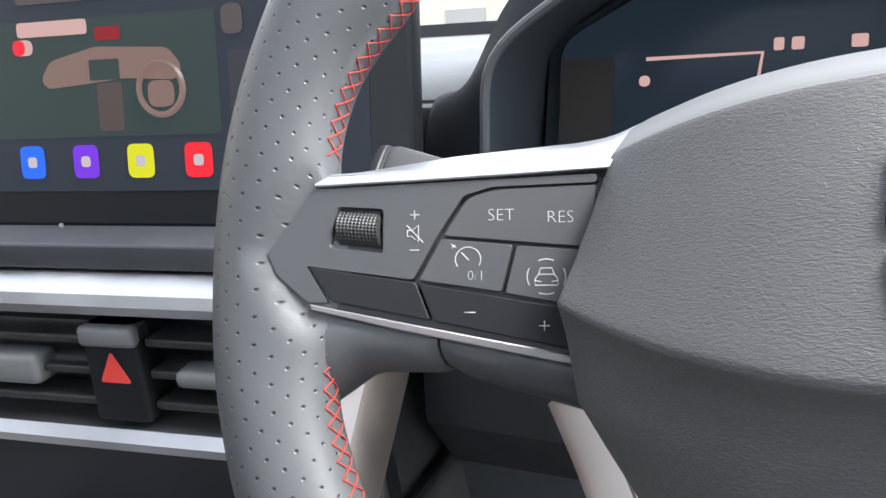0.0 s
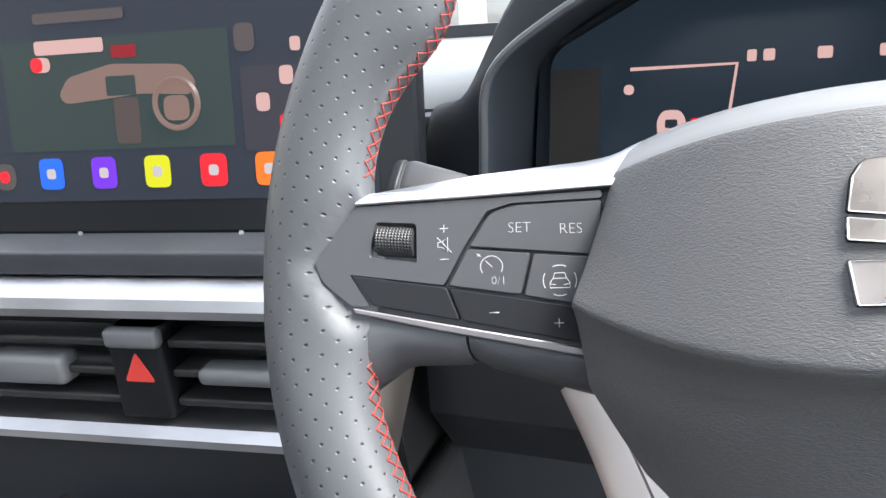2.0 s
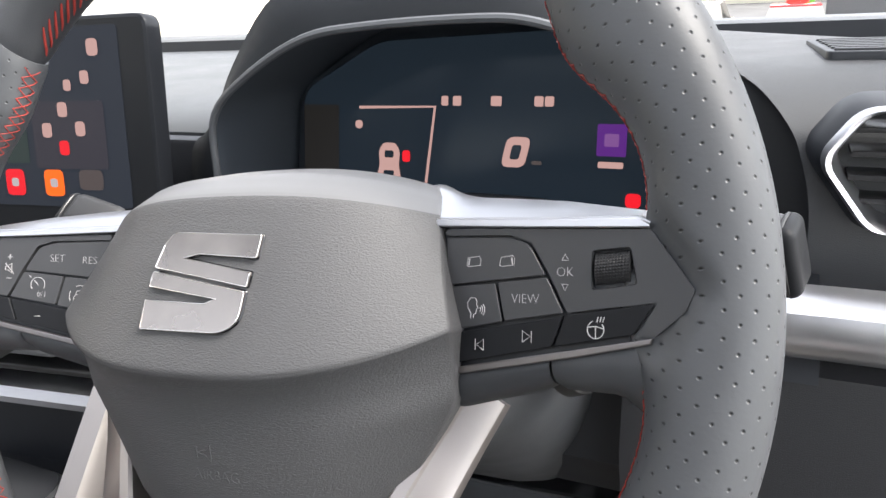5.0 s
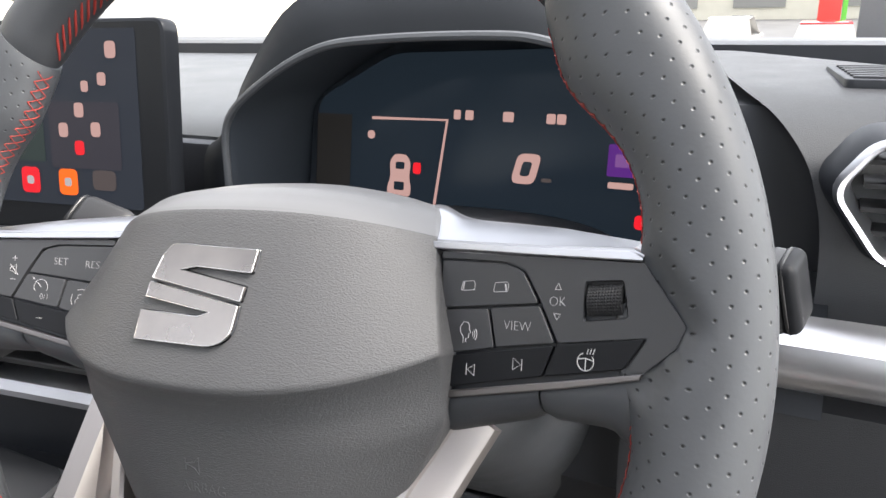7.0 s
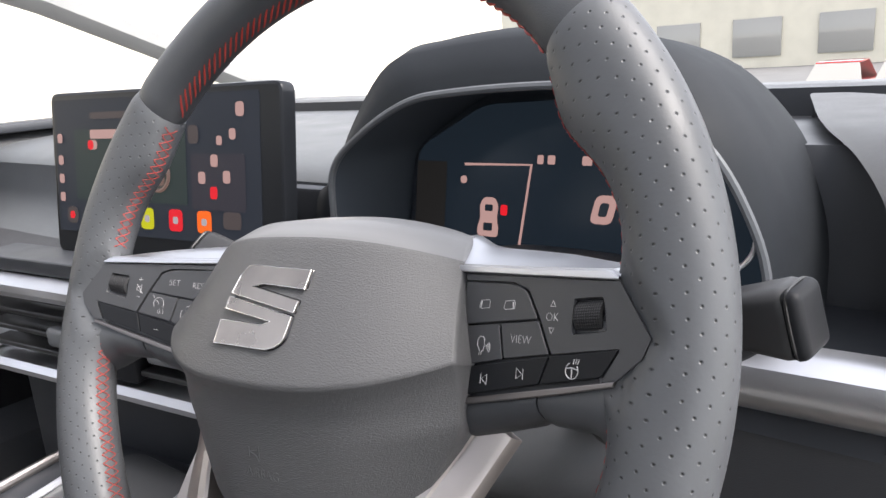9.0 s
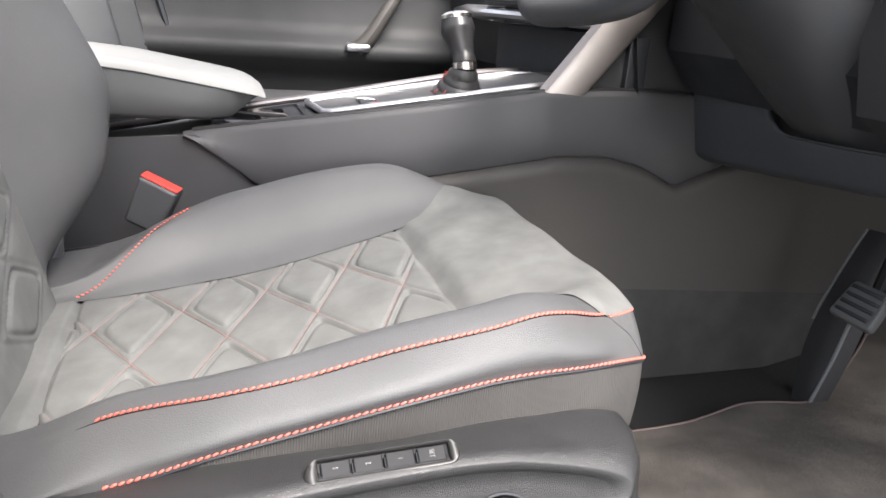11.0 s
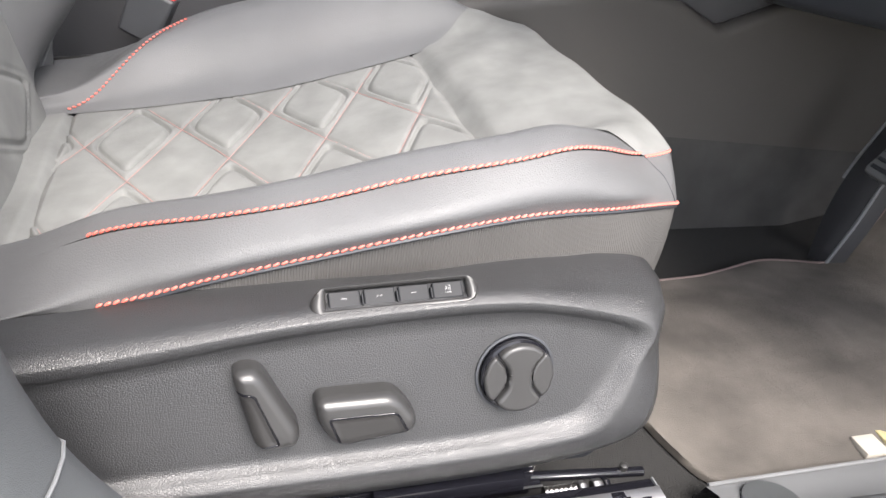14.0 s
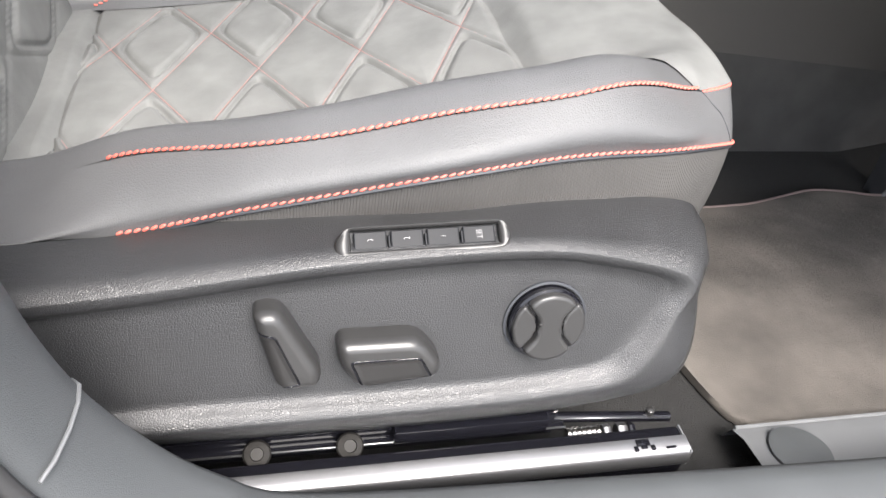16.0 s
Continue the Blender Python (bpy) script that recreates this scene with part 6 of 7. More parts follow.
part("shroud_seam", tube([(0.080 * math.cos(a), 0.045, 0.618 + 0.046 * math.sin(a)) for a in np.linspace(0, math.pi, 30)], 0.0012, 5), DARK, column)
part("wheel_boss", lathe([(0.062, -0.012), (0.062, 0.006), (0.05, 0.012), (0.03, 0.012)], WHEEL_M @ Matrix.Translation((0, -0.01, -0.055)), 40), DARK, column, "dark boss behind the wheel")
for s in (1, -1):
    hub_at = Vector((s * 0.096, 0.116, 0.589))
    end = Vector((0.1735, 0.0810, 0.6520)) if s > 0 else Vector((-0.158, 0.076, 0.640))
    part("stalk_collar", lathe([(0.026, -0.006), (0.026, 0.002), (0.021, 0.006), (0.0165, 0.005)], axes_at(hub_at, (0, 1, 0.2), (-0.4 * s, 0.1, 0.9)), 32), KNOB if s > 0 else DARK, column, "round stalk collar")
    part("stalk_boot", lathe([(0.0165, -0.002), (0.0150, 0.008), (0.010, 0.011), (0, 0.011)], axes_at(hub_at + Vector((s * 0.003, 0, 0.002)), (0, 1, 0.2), (-0.4 * s, 0.1, 0.9)), 24), DARK, column)
    arm = part("stalk", tube(spline([hub_at, hub_at + Vector((s * 0.022, -0.010, 0.016)), end - Vector((s * 0.014, -0.004, 0.014)), end], 14), np.linspace(0.0070, 0.0080, 14), 12), DARK, column, "dark control stalk")
    m = axes_at(end, (0.96, -0.18, 0.20), (0.16, 0.98, 0.10)) if s > 0 else axes_at(end, (-0.95, -0.15, 0.12), (0.05, 0.85, 0.50))
    bm = box(-0.020, 0.0135, -0.0115, 0.0115, -0.0140, 0.0140, 0.0062, 4)
    for v in bm.verts:
        k = float(smoothstep(0.0, -0.020, v.co.x))
        v.co.y *= 1 - 0.30 * k
        v.co.z *= 1 - 0.30 * k
    bm.transform(m)
    part("stalk_paddle", bm, STALK, arm, "dark grey stalk end", sharp=40)
    bm = box(0.0080, 0.0165, -0.0108, 0.0108, -0.0134, 0.0134, 0.0040, 4)
    bm.transform(m)
    part("paddle_end", bm, KEY_DARK, arm, "black end cap")
    part("paddle_ring", tube([m @ Vector((0.0120, 0.0113 * math.copysign(abs(math.cos(a)) ** 0.5, math.cos(a)), 0.0138 * math.copysign(abs(math.sin(a)) ** 0.5, math.sin(a)))) for a in np.linspace(0, 2 * math.pi, 36, endpoint=False)], 0.0006, 6, closed=True), KNOB, arm, "thin ring before the end cap")

# ---- centre console ----
console = thing("centre_console", (-0.33, -0.1, 0.03), "dark centre console with satin frame and storage trays", "console")
side_x = lambda y: -0.216 - 0.2476 * (0.03 - min(y, 0.03))
side_top = [(-0.40, 0.335), (-0.392, 0.339), (-0.304, 0.355), (-0.211, 0.370), (-0.085, 0.393), (0.032, 0.414), (0.120, 0.418), (0.185, 0.4185), (0.30, 0.414), (0.62, 0.405)]
side_low = [(-0.40, 0.272), (-0.309, 0.276), (-0.124, 0.296), (0.046, 0.334), (0.1175, 0.3345), (0.170, 0.322), (0.226, 0.2955), (0.315, 0.331), (0.36, 0.340), (0.62, 0.300)]
deck = lambda y: float(np.interp(y, *zip(*side_top))) - 0.006 - 0.16 * max(-0.40 - y, 0)
ys = np.linspace(-0.392, 0.62, 80)
rows = []
for y in ys:
    x = side_x(y)
    zt = float(np.interp(y, *zip(*side_top)))
    zl = lerp(float(np.interp(y, *zip(*side_low))), zt - 0.006, float(np.clip((-0.305 - y) / 0.085, 0, 1)))
    rows.append([(x - 0.030, y, zt - 0.004), (x - 0.006, y, zt - 0.001), (x - 0.0005, y, zt - 0.0035), (x + 0.0015, y, zt - 0.010), (x + 0.006, y, lerp(zt, zl, 0.5)), (x + 0.010, y, zl + 0.003), (x + 0.008, y, zl), (x - 0.010, y, zl - 0.001)])
part("side_panel", grid(rows), SOFT, console, "soft dark grey side panel", sharp=60)
rows = []
for y in np.linspace(-0.306, 0.62, 80):
    x = side_x(y)
    zl = float(np.interp(y, *zip(*side_low))) + 0.002
    rows.append([(x - 0.008, y, zl), (x + 0.012, y, zl - 0.002), (x + 0.020, y, zl - 0.005), (x + 0.0235, y, zl - 0.012), (x + 0.0225, y, zl - 0.020), (x + 0.021, y, lerp(zl, 0.165, 0.6)), (x + 0.022, y, 0.160 - 0.07 * max(y - 0.12, 0))])
part("lower_side", grid(rows), LOWSIDE, console, "brownish grey lower console side", sharp=60)
part("carpet_side", grid([[(side_x(y) + 0.021, y, 0.164 - 0.07 * max(y - 0.12, 0)), (side_x(y) + 0.026, y, 0.10), (side_x(y) + 0.032, y, 0.02)] for y in np.linspace(-0.392, 0.62, 20)]), CARPET_LIT, console, "black carpet on the console foot, lightened as if lit")
bm = slab([(-0.75, 0.05), (-0.385, 0.05), (-0.300, 0.27), (-0.386, 0.336), (-0.75, 0.300)], 0.01, axes_at((-0.232, 0, 0), (0.2476, 1, 0), (0, 0, 1)))
part("rear_block", bm, SOFT, console, "soft dark rear console side")
# deck: trays, frame, gear gate
near = lambda y: side_x(y) - 0.004
part("console_deck", grid([[(x, y, deck(y) - 0.004) for x in (-0.465, near(y))] for y in np.linspace(-0.62, -0.24, 8)]), DARK, console, "dark tray floor")
part("console_deck", grid([[(x, y, deck(y)) for x in (-0.465, near(y))] for y in np.linspace(-0.245, 0.42, 20)]), DARK, console, "dark console top")
part("console_rail", tube([(-0.455, y, deck(y) + 0.004) for y in np.linspace(-0.62, 0.30, 20)], 0.005, 10), ARM_METAL, console, "satin console rail")
part("console_rail", tube([(near(y) - 0.004, y, deck(y) + 0.004) for y in np.linspace(-0.38, 0.25, 20)], 0.004, 10), KNOB, console, "satin console rail")
frame_line = [(-0.415, -0.235), (-0.310, -0.225), (-0.262, 0.030), (-0.290, 0.105), (-0.375, 0.105), (-0.405, 0.060)]
fr = rounded(frame_line, 0.012, 5)
part("gear_frame", tube([(x, y, deck(y) + 0.0055) for x, y in fr], 0.0042, 8, closed=True), SATIN, console, "satin silver gear frame")
part("gear_plate", slab(fr, 0.002, Matrix(((1, 0, 0, 0), (0, 1, 0, 0), (0, 0.17, 1, deck(-0.05) + 0.0098), (0, 0, 0, 1)))), BUTTON, console, "dark grey gear plate")
part("tray_well", box(-0.420, -0.325, -0.36, -0.262, 0.340, 0.354, 0.004), GLOSS, console, "black tray recess")
part("brake_switch", box(-0.365, -0.335, -0.175, -0.145, deck(-0.16) - 0.002, deck(-0.16) + 0.006, 0.002), GLOSS, console, "black parking brake switch")
part("start_button", lathe([(0.012, 0), (0.012, 0.004), (0.010, 0.005), (0, 0.005)], Matrix.Translation((-0.315, -0.155, deck(-0.155))), 24), SATIN, console, "round start button")
part("start_mark", lathe([(0.006, 0), (0.006, 0.001), (0, 0.001)], Matrix.Translation((-0.315, -0.155, deck(-0.155) + 0.005)), 20), RED_KEY, console, "red button mark")
part("amber_mark", box(-0.398, -0.388, -0.175, -0.168, deck(-0.17), deck(-0.17) + 0.0022, 0.0005), UI_AMBER, console)
# satin strut from the console up to the dashboard
m_low, m_up = np.array((-0.222, 0.034, 0.408)), np.array((-0.216, 0.150, 0.560))
d = m_up - m_low
rows = []
for t in np.linspace(0, 1, 6):
    c = m_low + d * t
    wdt = lerp(0.030, 0.034, t)
    rows.append([c + np.array((-0.012, -wdt * 0.15, 0.006)), c + np.array((0.002, -0.002, 0.004)), c + np.array((0.005, 0.002, 0.0)), c + np.array((0.006, wdt, -wdt * 0.55)), c + np.array((0.004, wdt + 0.003, -wdt * 0.62)), c + np.array((-0.012, wdt + 0.003, -wdt * 0.62))])
part("console_strut", grid(rows, close_v=True, cap=True), STRUT, console, "flat satin silver strut")
part("strut_wall", grid([[(-0.232, 0.05 + 0.30 * t, lerp(0.40, 0.42, t)), (-0.228, 0.165 + 0.2 * t, 0.575)] for t in np.linspace(0, 1, 5)]), FASCIA, console, "dark wall behind the strut")

lever = thing("gear_lever", (-0.312, -0.05, deck(-0.05)), "leather manual gear lever with a chrome-capped black knob", "gear lever")
prof = spline([(-0.309, -0.050, deck(-0.05)), (-0.304, -0.049, 0.412), (-0.299, -0.048, 0.431), (-0.306, -0.050, 0.450), (-0.318, -0.054, 0.474), (-0.324, -0.056, 0.494)], 30)
rad = np.interp(np.linspace(0, 1, 30), [0, 0.2, 0.40, 0.46, 0.56, 0.66, 0.80, 0.93, 1.0], [0.036, 0.024, 0.0150, 0.0150, 0.0138, 0.0160, 0.0225, 0.0195, 0.006])
part("boot", tube(prof[:12], rad[:12] * (1 + 0.04 * np.sin(np.arange(12) * 2.2)), 18), STALK, lever, "dark leather gear boot")
part("collar", tube(prof[11:14], 0.0160, 20), CHROME, lever, "chrome collar")
part("knob", tube(prof[13:], rad[13:], 20), GLOSSY_DARK, lever, "smooth black gear knob")
part("knob_cap", lathe([(0.0205, -0.003), (0.0208, 0.001), (0.017, 0.0045), (0.012, 0.0052)], axes_at(prof[-1] - np.array((0, 0, 0.004)), (0.95, -0.1, 0.25), (0, 1, 0.1)), 28), CHROME, lever, "chrome cap ring")
part("knob_face", lathe([(0.0130, 0.0), (0.012, 0.0056), (0, 0.006)], axes_at(prof[-1] - np.array((0, 0, 0.004)), (0.95, -0.1, 0.25), (0, 1, 0.1)), 24), GLOSS, lever, "black shift pattern disc")
bm = bmesh.new()
for k in range(3):
    a = -1.9 + k * 0.5
    tube([(-0.309 + r * math.cos(a), -0.05 + r * math.sin(a), z) for r, z in ((0.037, deck(-0.05) + 0.002), (0.026, 0.405), (0.0185, 0.424))], 0.0005, 5, bm=bm)
part("boot_stitching", bm, THREAD, lever, "red boot stitching")

armrest = thing("armrest", (-0.39, -0.55, 0.353), "pale grey leather armrest with a darker side", "armrest")
arm_edge = lambda y: float(np.interp(y, [-0.80, -0.4525, -0.374, -0.308, -0.290], [0.440, 0.410, 0.3965, 0.3845, 0.379]))
rows = []
for y in list(np.linspace(-0.80, -0.330, 16)) + [-0.315, -0.304, -0.297, -0.294]:
    e, k = arm_edge(y), math.sqrt(max(1 - max((y + 0.335) / 0.0415, 0) ** 2, 0.0))
    n, f = lerp(-0.331, -0.3195, k), lerp(-0.458, -0.470, k)
    k = max(k, 0.35)
    rows.append([(n, y, e), (n - 0.001, y, e + 0.007 * k), (n - 0.008, y, e + 0.013 * k), (lerp(n, f, 0.5), y, e + 0.016 * k), (f + 0.008, y, e + 0.013 * k), (f, y, e + 0.006 * k), (f, y, e)])
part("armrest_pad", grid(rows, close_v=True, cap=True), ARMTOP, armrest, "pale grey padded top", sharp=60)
rows = []
for t in np.linspace(0, 1, 18):
    ring = []
    for x, h in ((-0.466, 1.0), (-0.467, 0.4), (-0.462, 0.0), (-0.330, 0.0), (-0.3215, 0.12), (-0.3190, 0.6), (-0.3200, 1.0)):
        y = lerp(-0.80, lerp(-0.337, -0.302, h), t)
        ring.append((x - (0.018 * smoothstep(0.94, 1.0, t) if x > -0.4 else 0), y, lerp(0.352, arm_edge(y) - 0.001, h)))
    rows.append(ring)
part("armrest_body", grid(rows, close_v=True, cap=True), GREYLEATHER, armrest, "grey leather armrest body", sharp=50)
part("armrest_seam", tube([(-0.3192, y, arm_edge(y) - 0.0005) for y in np.linspace(-0.80, -0.31, 12)], 0.0010, 6), DARK, armrest)

# ---- passenger side ----
door = thing("passenger_door", (-1.0, 0.0, 0.10), "closed passenger door with a satin strip and pull handle", "car door")
rows = []
for y in np.linspace(-0.78, 0.62, 30):
    rows.append([(-1.06, y, 0.10), (-1.00, y, 0.12), (-0.985, y, 0.25), (-0.975, y, 0.33), (-0.965, y, 0.355), (-0.930, y, 0.375), (-0.918, y, 0.392), (-0.925, y, 0.412), (-0.955, y, 0.420), (-0.968, y, 0.450), (-0.975, y, 0.520), (-0.972, y, 0.585), (-0.962, y, 0.600), (-0.958, y, 0.640), (-0.962, y, 0.668), (-0.985, y, 0.690), (-1.06, y, 0.694)])
part("door_card", grid(rows), CARD, door, "dark grey door lining", sharp=60)
rows = []
for y in np.linspace(-0.487, 0.15, 26):
    k = smoothstep(-0.06, 0.16, y)
    lo = lerp(0.5965, 0.530, k)
    rows.append([(-0.966, y, lo), (-0.952, y, lo + 0.003), (-0.9495, y, lerp(lo, 0.640, 0.5)), (-0.953, y, 0.641), (-0.964, y, 0.645)])
part("door_strip", grid(rows), STRIPE, door, "pale satin trim strip", sharp=60)
bezel = rounded([(-0.097, 0.611), (-0.068, 0.625), (0.066, 0.621), (0.078, 0.612), (0.036, 0.574), (0.018, 0.572), (-0.05, 0.585)], 0.008, 5)
part("handle_well", slab(bezel, 0.004, axes_at((-0.951, 0, 0), (0, 1, 0), (0, 0, 1))), DARK, door, "dark handle recess")
part("handle_bezel", tube([(-0.9455, y, z) for y, z in bezel], 0.0035, 8, closed=True), STRIPE, door, "satin edge of the handle recess")
lever_shape = rounded([(-0.091, 0.611), (-0.064, 0.621), (-0.048, 0.613), (-0.036, 0.602), (0.030, 0.588), (0.026, 0.577), (-0.050, 0.590)], 0.004, 4)
part("door_handle", slab(lever_shape, 0.010, axes_at((-0.948, 0, 0), (0, 1, 0), (0, 0, 1)), r=0.003, seg=3), SATIN, door, "satin inner door handle")
pull = spline([(-0.930, -0.068, 0.400), (-0.925, -0.045, 0.425), (-0.930, -0.012, 0.475), (-0.955, 0.026, 0.528)], 16)
part("pull_handle", tube(pull, np.linspace(0.022, 0.014, 16), 12, flat=0.8), LOWSIDE, door, "brownish grey pull handle")
part("pull_foot", box(-0.945, -0.903, -0.095, -0.045, 0.398, 0.414, 0.006), SATIN, door, "satin foot of the pull handle")
part("door_pocket", grid([[(lerp(-0.985, -0.93, smoothstep(0.33, 0.27, z)), y, z - 0.05 * smoothstep(-0.45, -0.2, y)) for z in np.linspace(0.36, 0.10, 8)] for y in np.linspace(-0.60, 0.35, 16)]), PLASTIC, door, "grey door pocket")
part("tweeter", lathe([(0.030, -0.004), (0.030, 0.004), (0.024, 0.006), (0.018, 0.003), (0, 0.002)], axes_at((-0.950, 0.135, 0.598), (0, 1, 0), (0, 0, 1)), 28), KNOB, door, "round door tweeter")
part("window_sill", box(-1.04, -0.962, -0.78, 0.70, 0.690, 0.704, 0.004), DARK, door, "black window seal")
part("door_gap", tube([(-0.975, -0.49, 0.70), (-0.965, -0.46, 0.52), (-0.96, -0.40, 0.30)], 0.006, 6), DARK, door)
mirror = thing("wing_mirror", (-1.17, 0.15, 0.66), "dark door mirror with a pale glass", "wing mirror")
m = axes_at((-1.165, 0.145, 0.722), (0.60, 0.80, 0), (0, 0, 1))
bm = box(-0.098, 0.098, -0.055, 0.055, -0.085, 0.0, 0.024, 4)
bm.transform(m)
part("mirror_shell", bm, GLOSS, mirror, "dark mirror housing")
part("mirror_glass", slab(rounded([(-0.085, -0.044), (0.082, -0.044), (0.085, 0.042), (-0.070, 0.045)], 0.018, 5), 0.003, m @ Matrix.Translation((0, 0, -0.001))), MIRROR, mirror, "mirror glass")
part("mirror_foot", box(-1.12, -1.03, 0.20, 0.27, 0.660, 0.715, 0.015), GLOSS, mirror)

pseat = thing("passenger_seat", (-0.74, -0.35, 0.03), "grey leather passenger seat beside the console", "car seat")
part("seat_cushion", box(-0.98, -0.50, -0.62, -0.05, 0.12, 0.315, 0.05, 5), SEAT_LEATHER, pseat, "dark leather cushion")
rows = []
for z in np.linspace(0.20, 0.86, 24):
    yc = -0.50 - 0.25 * (z - 0.25)
    rows.append([(-0.74 + x, yc + p * np.interp(z, [0.2, 0.35, 0.6, 0.86], [0.02, 0.07, 0.075, 0.03]), z) for x, p in ((-0.255, -1.2), (-0.25, 0), (-0.22, 0.9), (-0.18, 0.9), (-0.13, 0.0), (0, -0.1), (0.13, 0.0), (0.18, 0.9), (0.22, 0.9), (0.25, 0), (0.255, -1.2))])
part("backrest", grid(rows), GREYLEATHER, pseat, "grey leather backrest", sharp=180)

# ---- floor, sill, pillar ----
solo("floor", grid([[(x, y, 0.022 + (0.45 * max(y - 0.46, 0))) for x in np.linspace(-1.1, 0.36, 16)] for y in np.linspace(-1.7, 1.15, 40)]), FLOOR_PILE, "black carpet on the car floor", "floor", kind="structure")
edge = [(-0.185, 0.62), (-0.13, 0.53), (-0.085, 0.44), (-0.066, 0.395), (-0.080, 0.34), (-0.083, 0.30), (-0.068, 0.25), (-0.055, 0.20), (-0.050, 0.142), (-0.050, 0.03), (-0.03, -0.002), (0.15, -0.002), (0.20, 0.008), (0.242, 0.022), (0.252, 0.12), (0.258, 0.22), (0.262, 0.40), (0.262, 0.62)]
fl = lambda y: 0.030 + 0.45 * max(y - 0.46, 0) + 0.0
bm = slab(rounded(edge, 0.02, 4), 0.008, r=0.003)
bmesh.ops.subdivide_edges(bm, edges=[e for e in bm.edges if e.calc_length() > 0.08], cuts=4, use_grid_fill=True)
for v in bm.verts:
    v.co.z += fl(v.co.y) - 0.006
mat_thing = thing("floor_mat", (0.1, 0.2, 0.024), "worn taupe velour floor mat with a pale stitched edge", "floor mat")
part("mat", bm, MAT, mat_thing, "velour pile", sharp=60)
part("mat_binding", tube([(x, y, fl(y) + 0.001) for x, y in rounded(edge, 0.02, 4) if x < 0.0 and y > 0.0], 0.0022, 6), BINDING, mat_thing, "pinkish edge binding")
part("mat_badge", box(0.226, 0.248, 0.172, 0.196, 0.036, 0.0460, 0.001), BADGE, mat_thing, "pale woven badge")
part("mat_badge", box(0.224, 0.249, 0.200, 0.236, 0.036, 0.0474, 0.001), BADGE2, mat_thing, "yellowish woven badge")
# side trim of the footwell, with its fixing disc
rows = []
for y in np.linspace(0.002, 0.80, 14):
    rows.append([(0.250, y, 0.030), (0.256, y, 0.046), (0.270, y, 0.052), (0.305, y, 0.056), (0.325, y, 0.070), (0.345, y, 0.100), (0.352, y, 0.112)])
side = solo("footwell_trim", grid(rows), SLIDER, "grey plastic footwell side trim", "trim", kind="structure")
solo("trim_fixing", lathe([(0.024, 0), (0.024, 0.003), (0.021, 0.0042), (0, 0.0042)], Matrix.Translation((0.287, 0.040, 0.0535)) @ Matrix.Rotation(radians(-6), 4, "Y"), 32), TRIM, "round grey cap set in the footwell trim", "cap")
solo("trim_edge", tube([(0.2555, y, 0.0475) for y in np.linspace(0.004, 0.8, 4)], 0.0016, 6), SLIDER, "pale edge of the footwell trim", "trim", kind="structure")

# the door opening: trim, seal and painted sill in one sweep from the pillar to the sill
frame_car = thing("door_frame", (0.38, -0.2, 0.0), "open door frame with grey trim, black seal and dark blue paint", "door frame")
LINE = [(-0.560, 1.06), (-0.520, 0.80), (-0.482, 0.55), (-0.462, 0.42), (-0.4507, 0.349), (-0.439, 0.310), (-0.4328, 0.280), (-0.4235, 0.250), (-0.410, 0.2225), (-0.389, 0.192), (-0.3685, 0.172), (-0.3465, 0.156), (-0.29, 0.146), (-0.18, 0.138), (-0.07, 0.131), (0.03, 0.125), (0.15, 0.122), (0.62, 0.130)]
path = np.array(spline(LINE, 90))


def frame_strip(profile, closed=False):
    """profile: (x, outwards from the opening)."""
    rows = []
    for i, p in enumerate(path):
        t = path[min(i + 1, 89)] - path[max(i - 1, 0)]
        t /= np.linalg.norm(t)
        out = np.array((t[1], -t[0]))
        rows.append([(x, p[0] + out[0] * o, p[1] + out[1] * o) for x, o in profile])
    return grid(rows, close_v=closed)


part("inner_trim", frame_strip([(0.3335, 0.060), (0.3340, 0.012), (0.3365, 0.0045), (0.342, 0.000), (0.352, -0.0015), (0.366, -0.001), (0.380, 0.0015), (0.388, 0.005), (0.3915, 0.010)]), TRIM, frame_car, "grained grey pillar and sill trim", sharp=70)
part("door_seal", frame_strip([(0.3895, 0.012), (0.3915, 0.004), (0.3950, 0.002), (0.3985, 0.0045), (0.3995, 0.0085), (0.4015, 0.0045), (0.4055, 0.0035), (0.4085, 0.008), (0.4080, 0.022)]), RUBBER, frame_car, "black double-lipped rubber door seal", sharp=80)
part("painted_frame", frame_strip([(0.405, 0.020), (0.416, 0.015), (0.434, 0.018), (0.452, 0.036), (0.460, 0.075), (0.460, 0.35)]), PAINT, frame_car, "dark blue painted frame", sharp=60)
i = int(np.argmin(abs(path[:, 1] - 0.2475)))
t = (path[i + 1] - path[i - 1]) / np.linalg.norm(path[i + 1] - path[i - 1])
part("trim_joint", tube([(x, path[i][0] + t[1] * o, path[i][1] - t[0] * o + k) for x, o, k in ((0.3345, 0.010, -0.003), (0.3365, 0.0040, -0.001), (0.342, -0.0005, 0.000), (0.352, -0.0020, 0.001), (0.366, -0.0015, 0.003), (0.380, 0.0010, 0.005), (0.388, 0.0045, 0.006))], 0.0009, 6), SLIDER, frame_car, "pale joint in the trim")
part("pillar_inner", grid([[(0.300, y, z) for y in (-0.75, -0.50 - 0.15 * max(z - 0.4, 0))] for z in np.linspace(0.05, 1.06, 6)]), TRIM, frame_car, "grey inner pillar panel")
part("sill_inner", grid([[(0.3325, y, z) for y in np.linspace(-0.9, -0.0, 4)] for z in (0.02, 0.085)]), CARPET, frame_car, "carpeted inner sill")

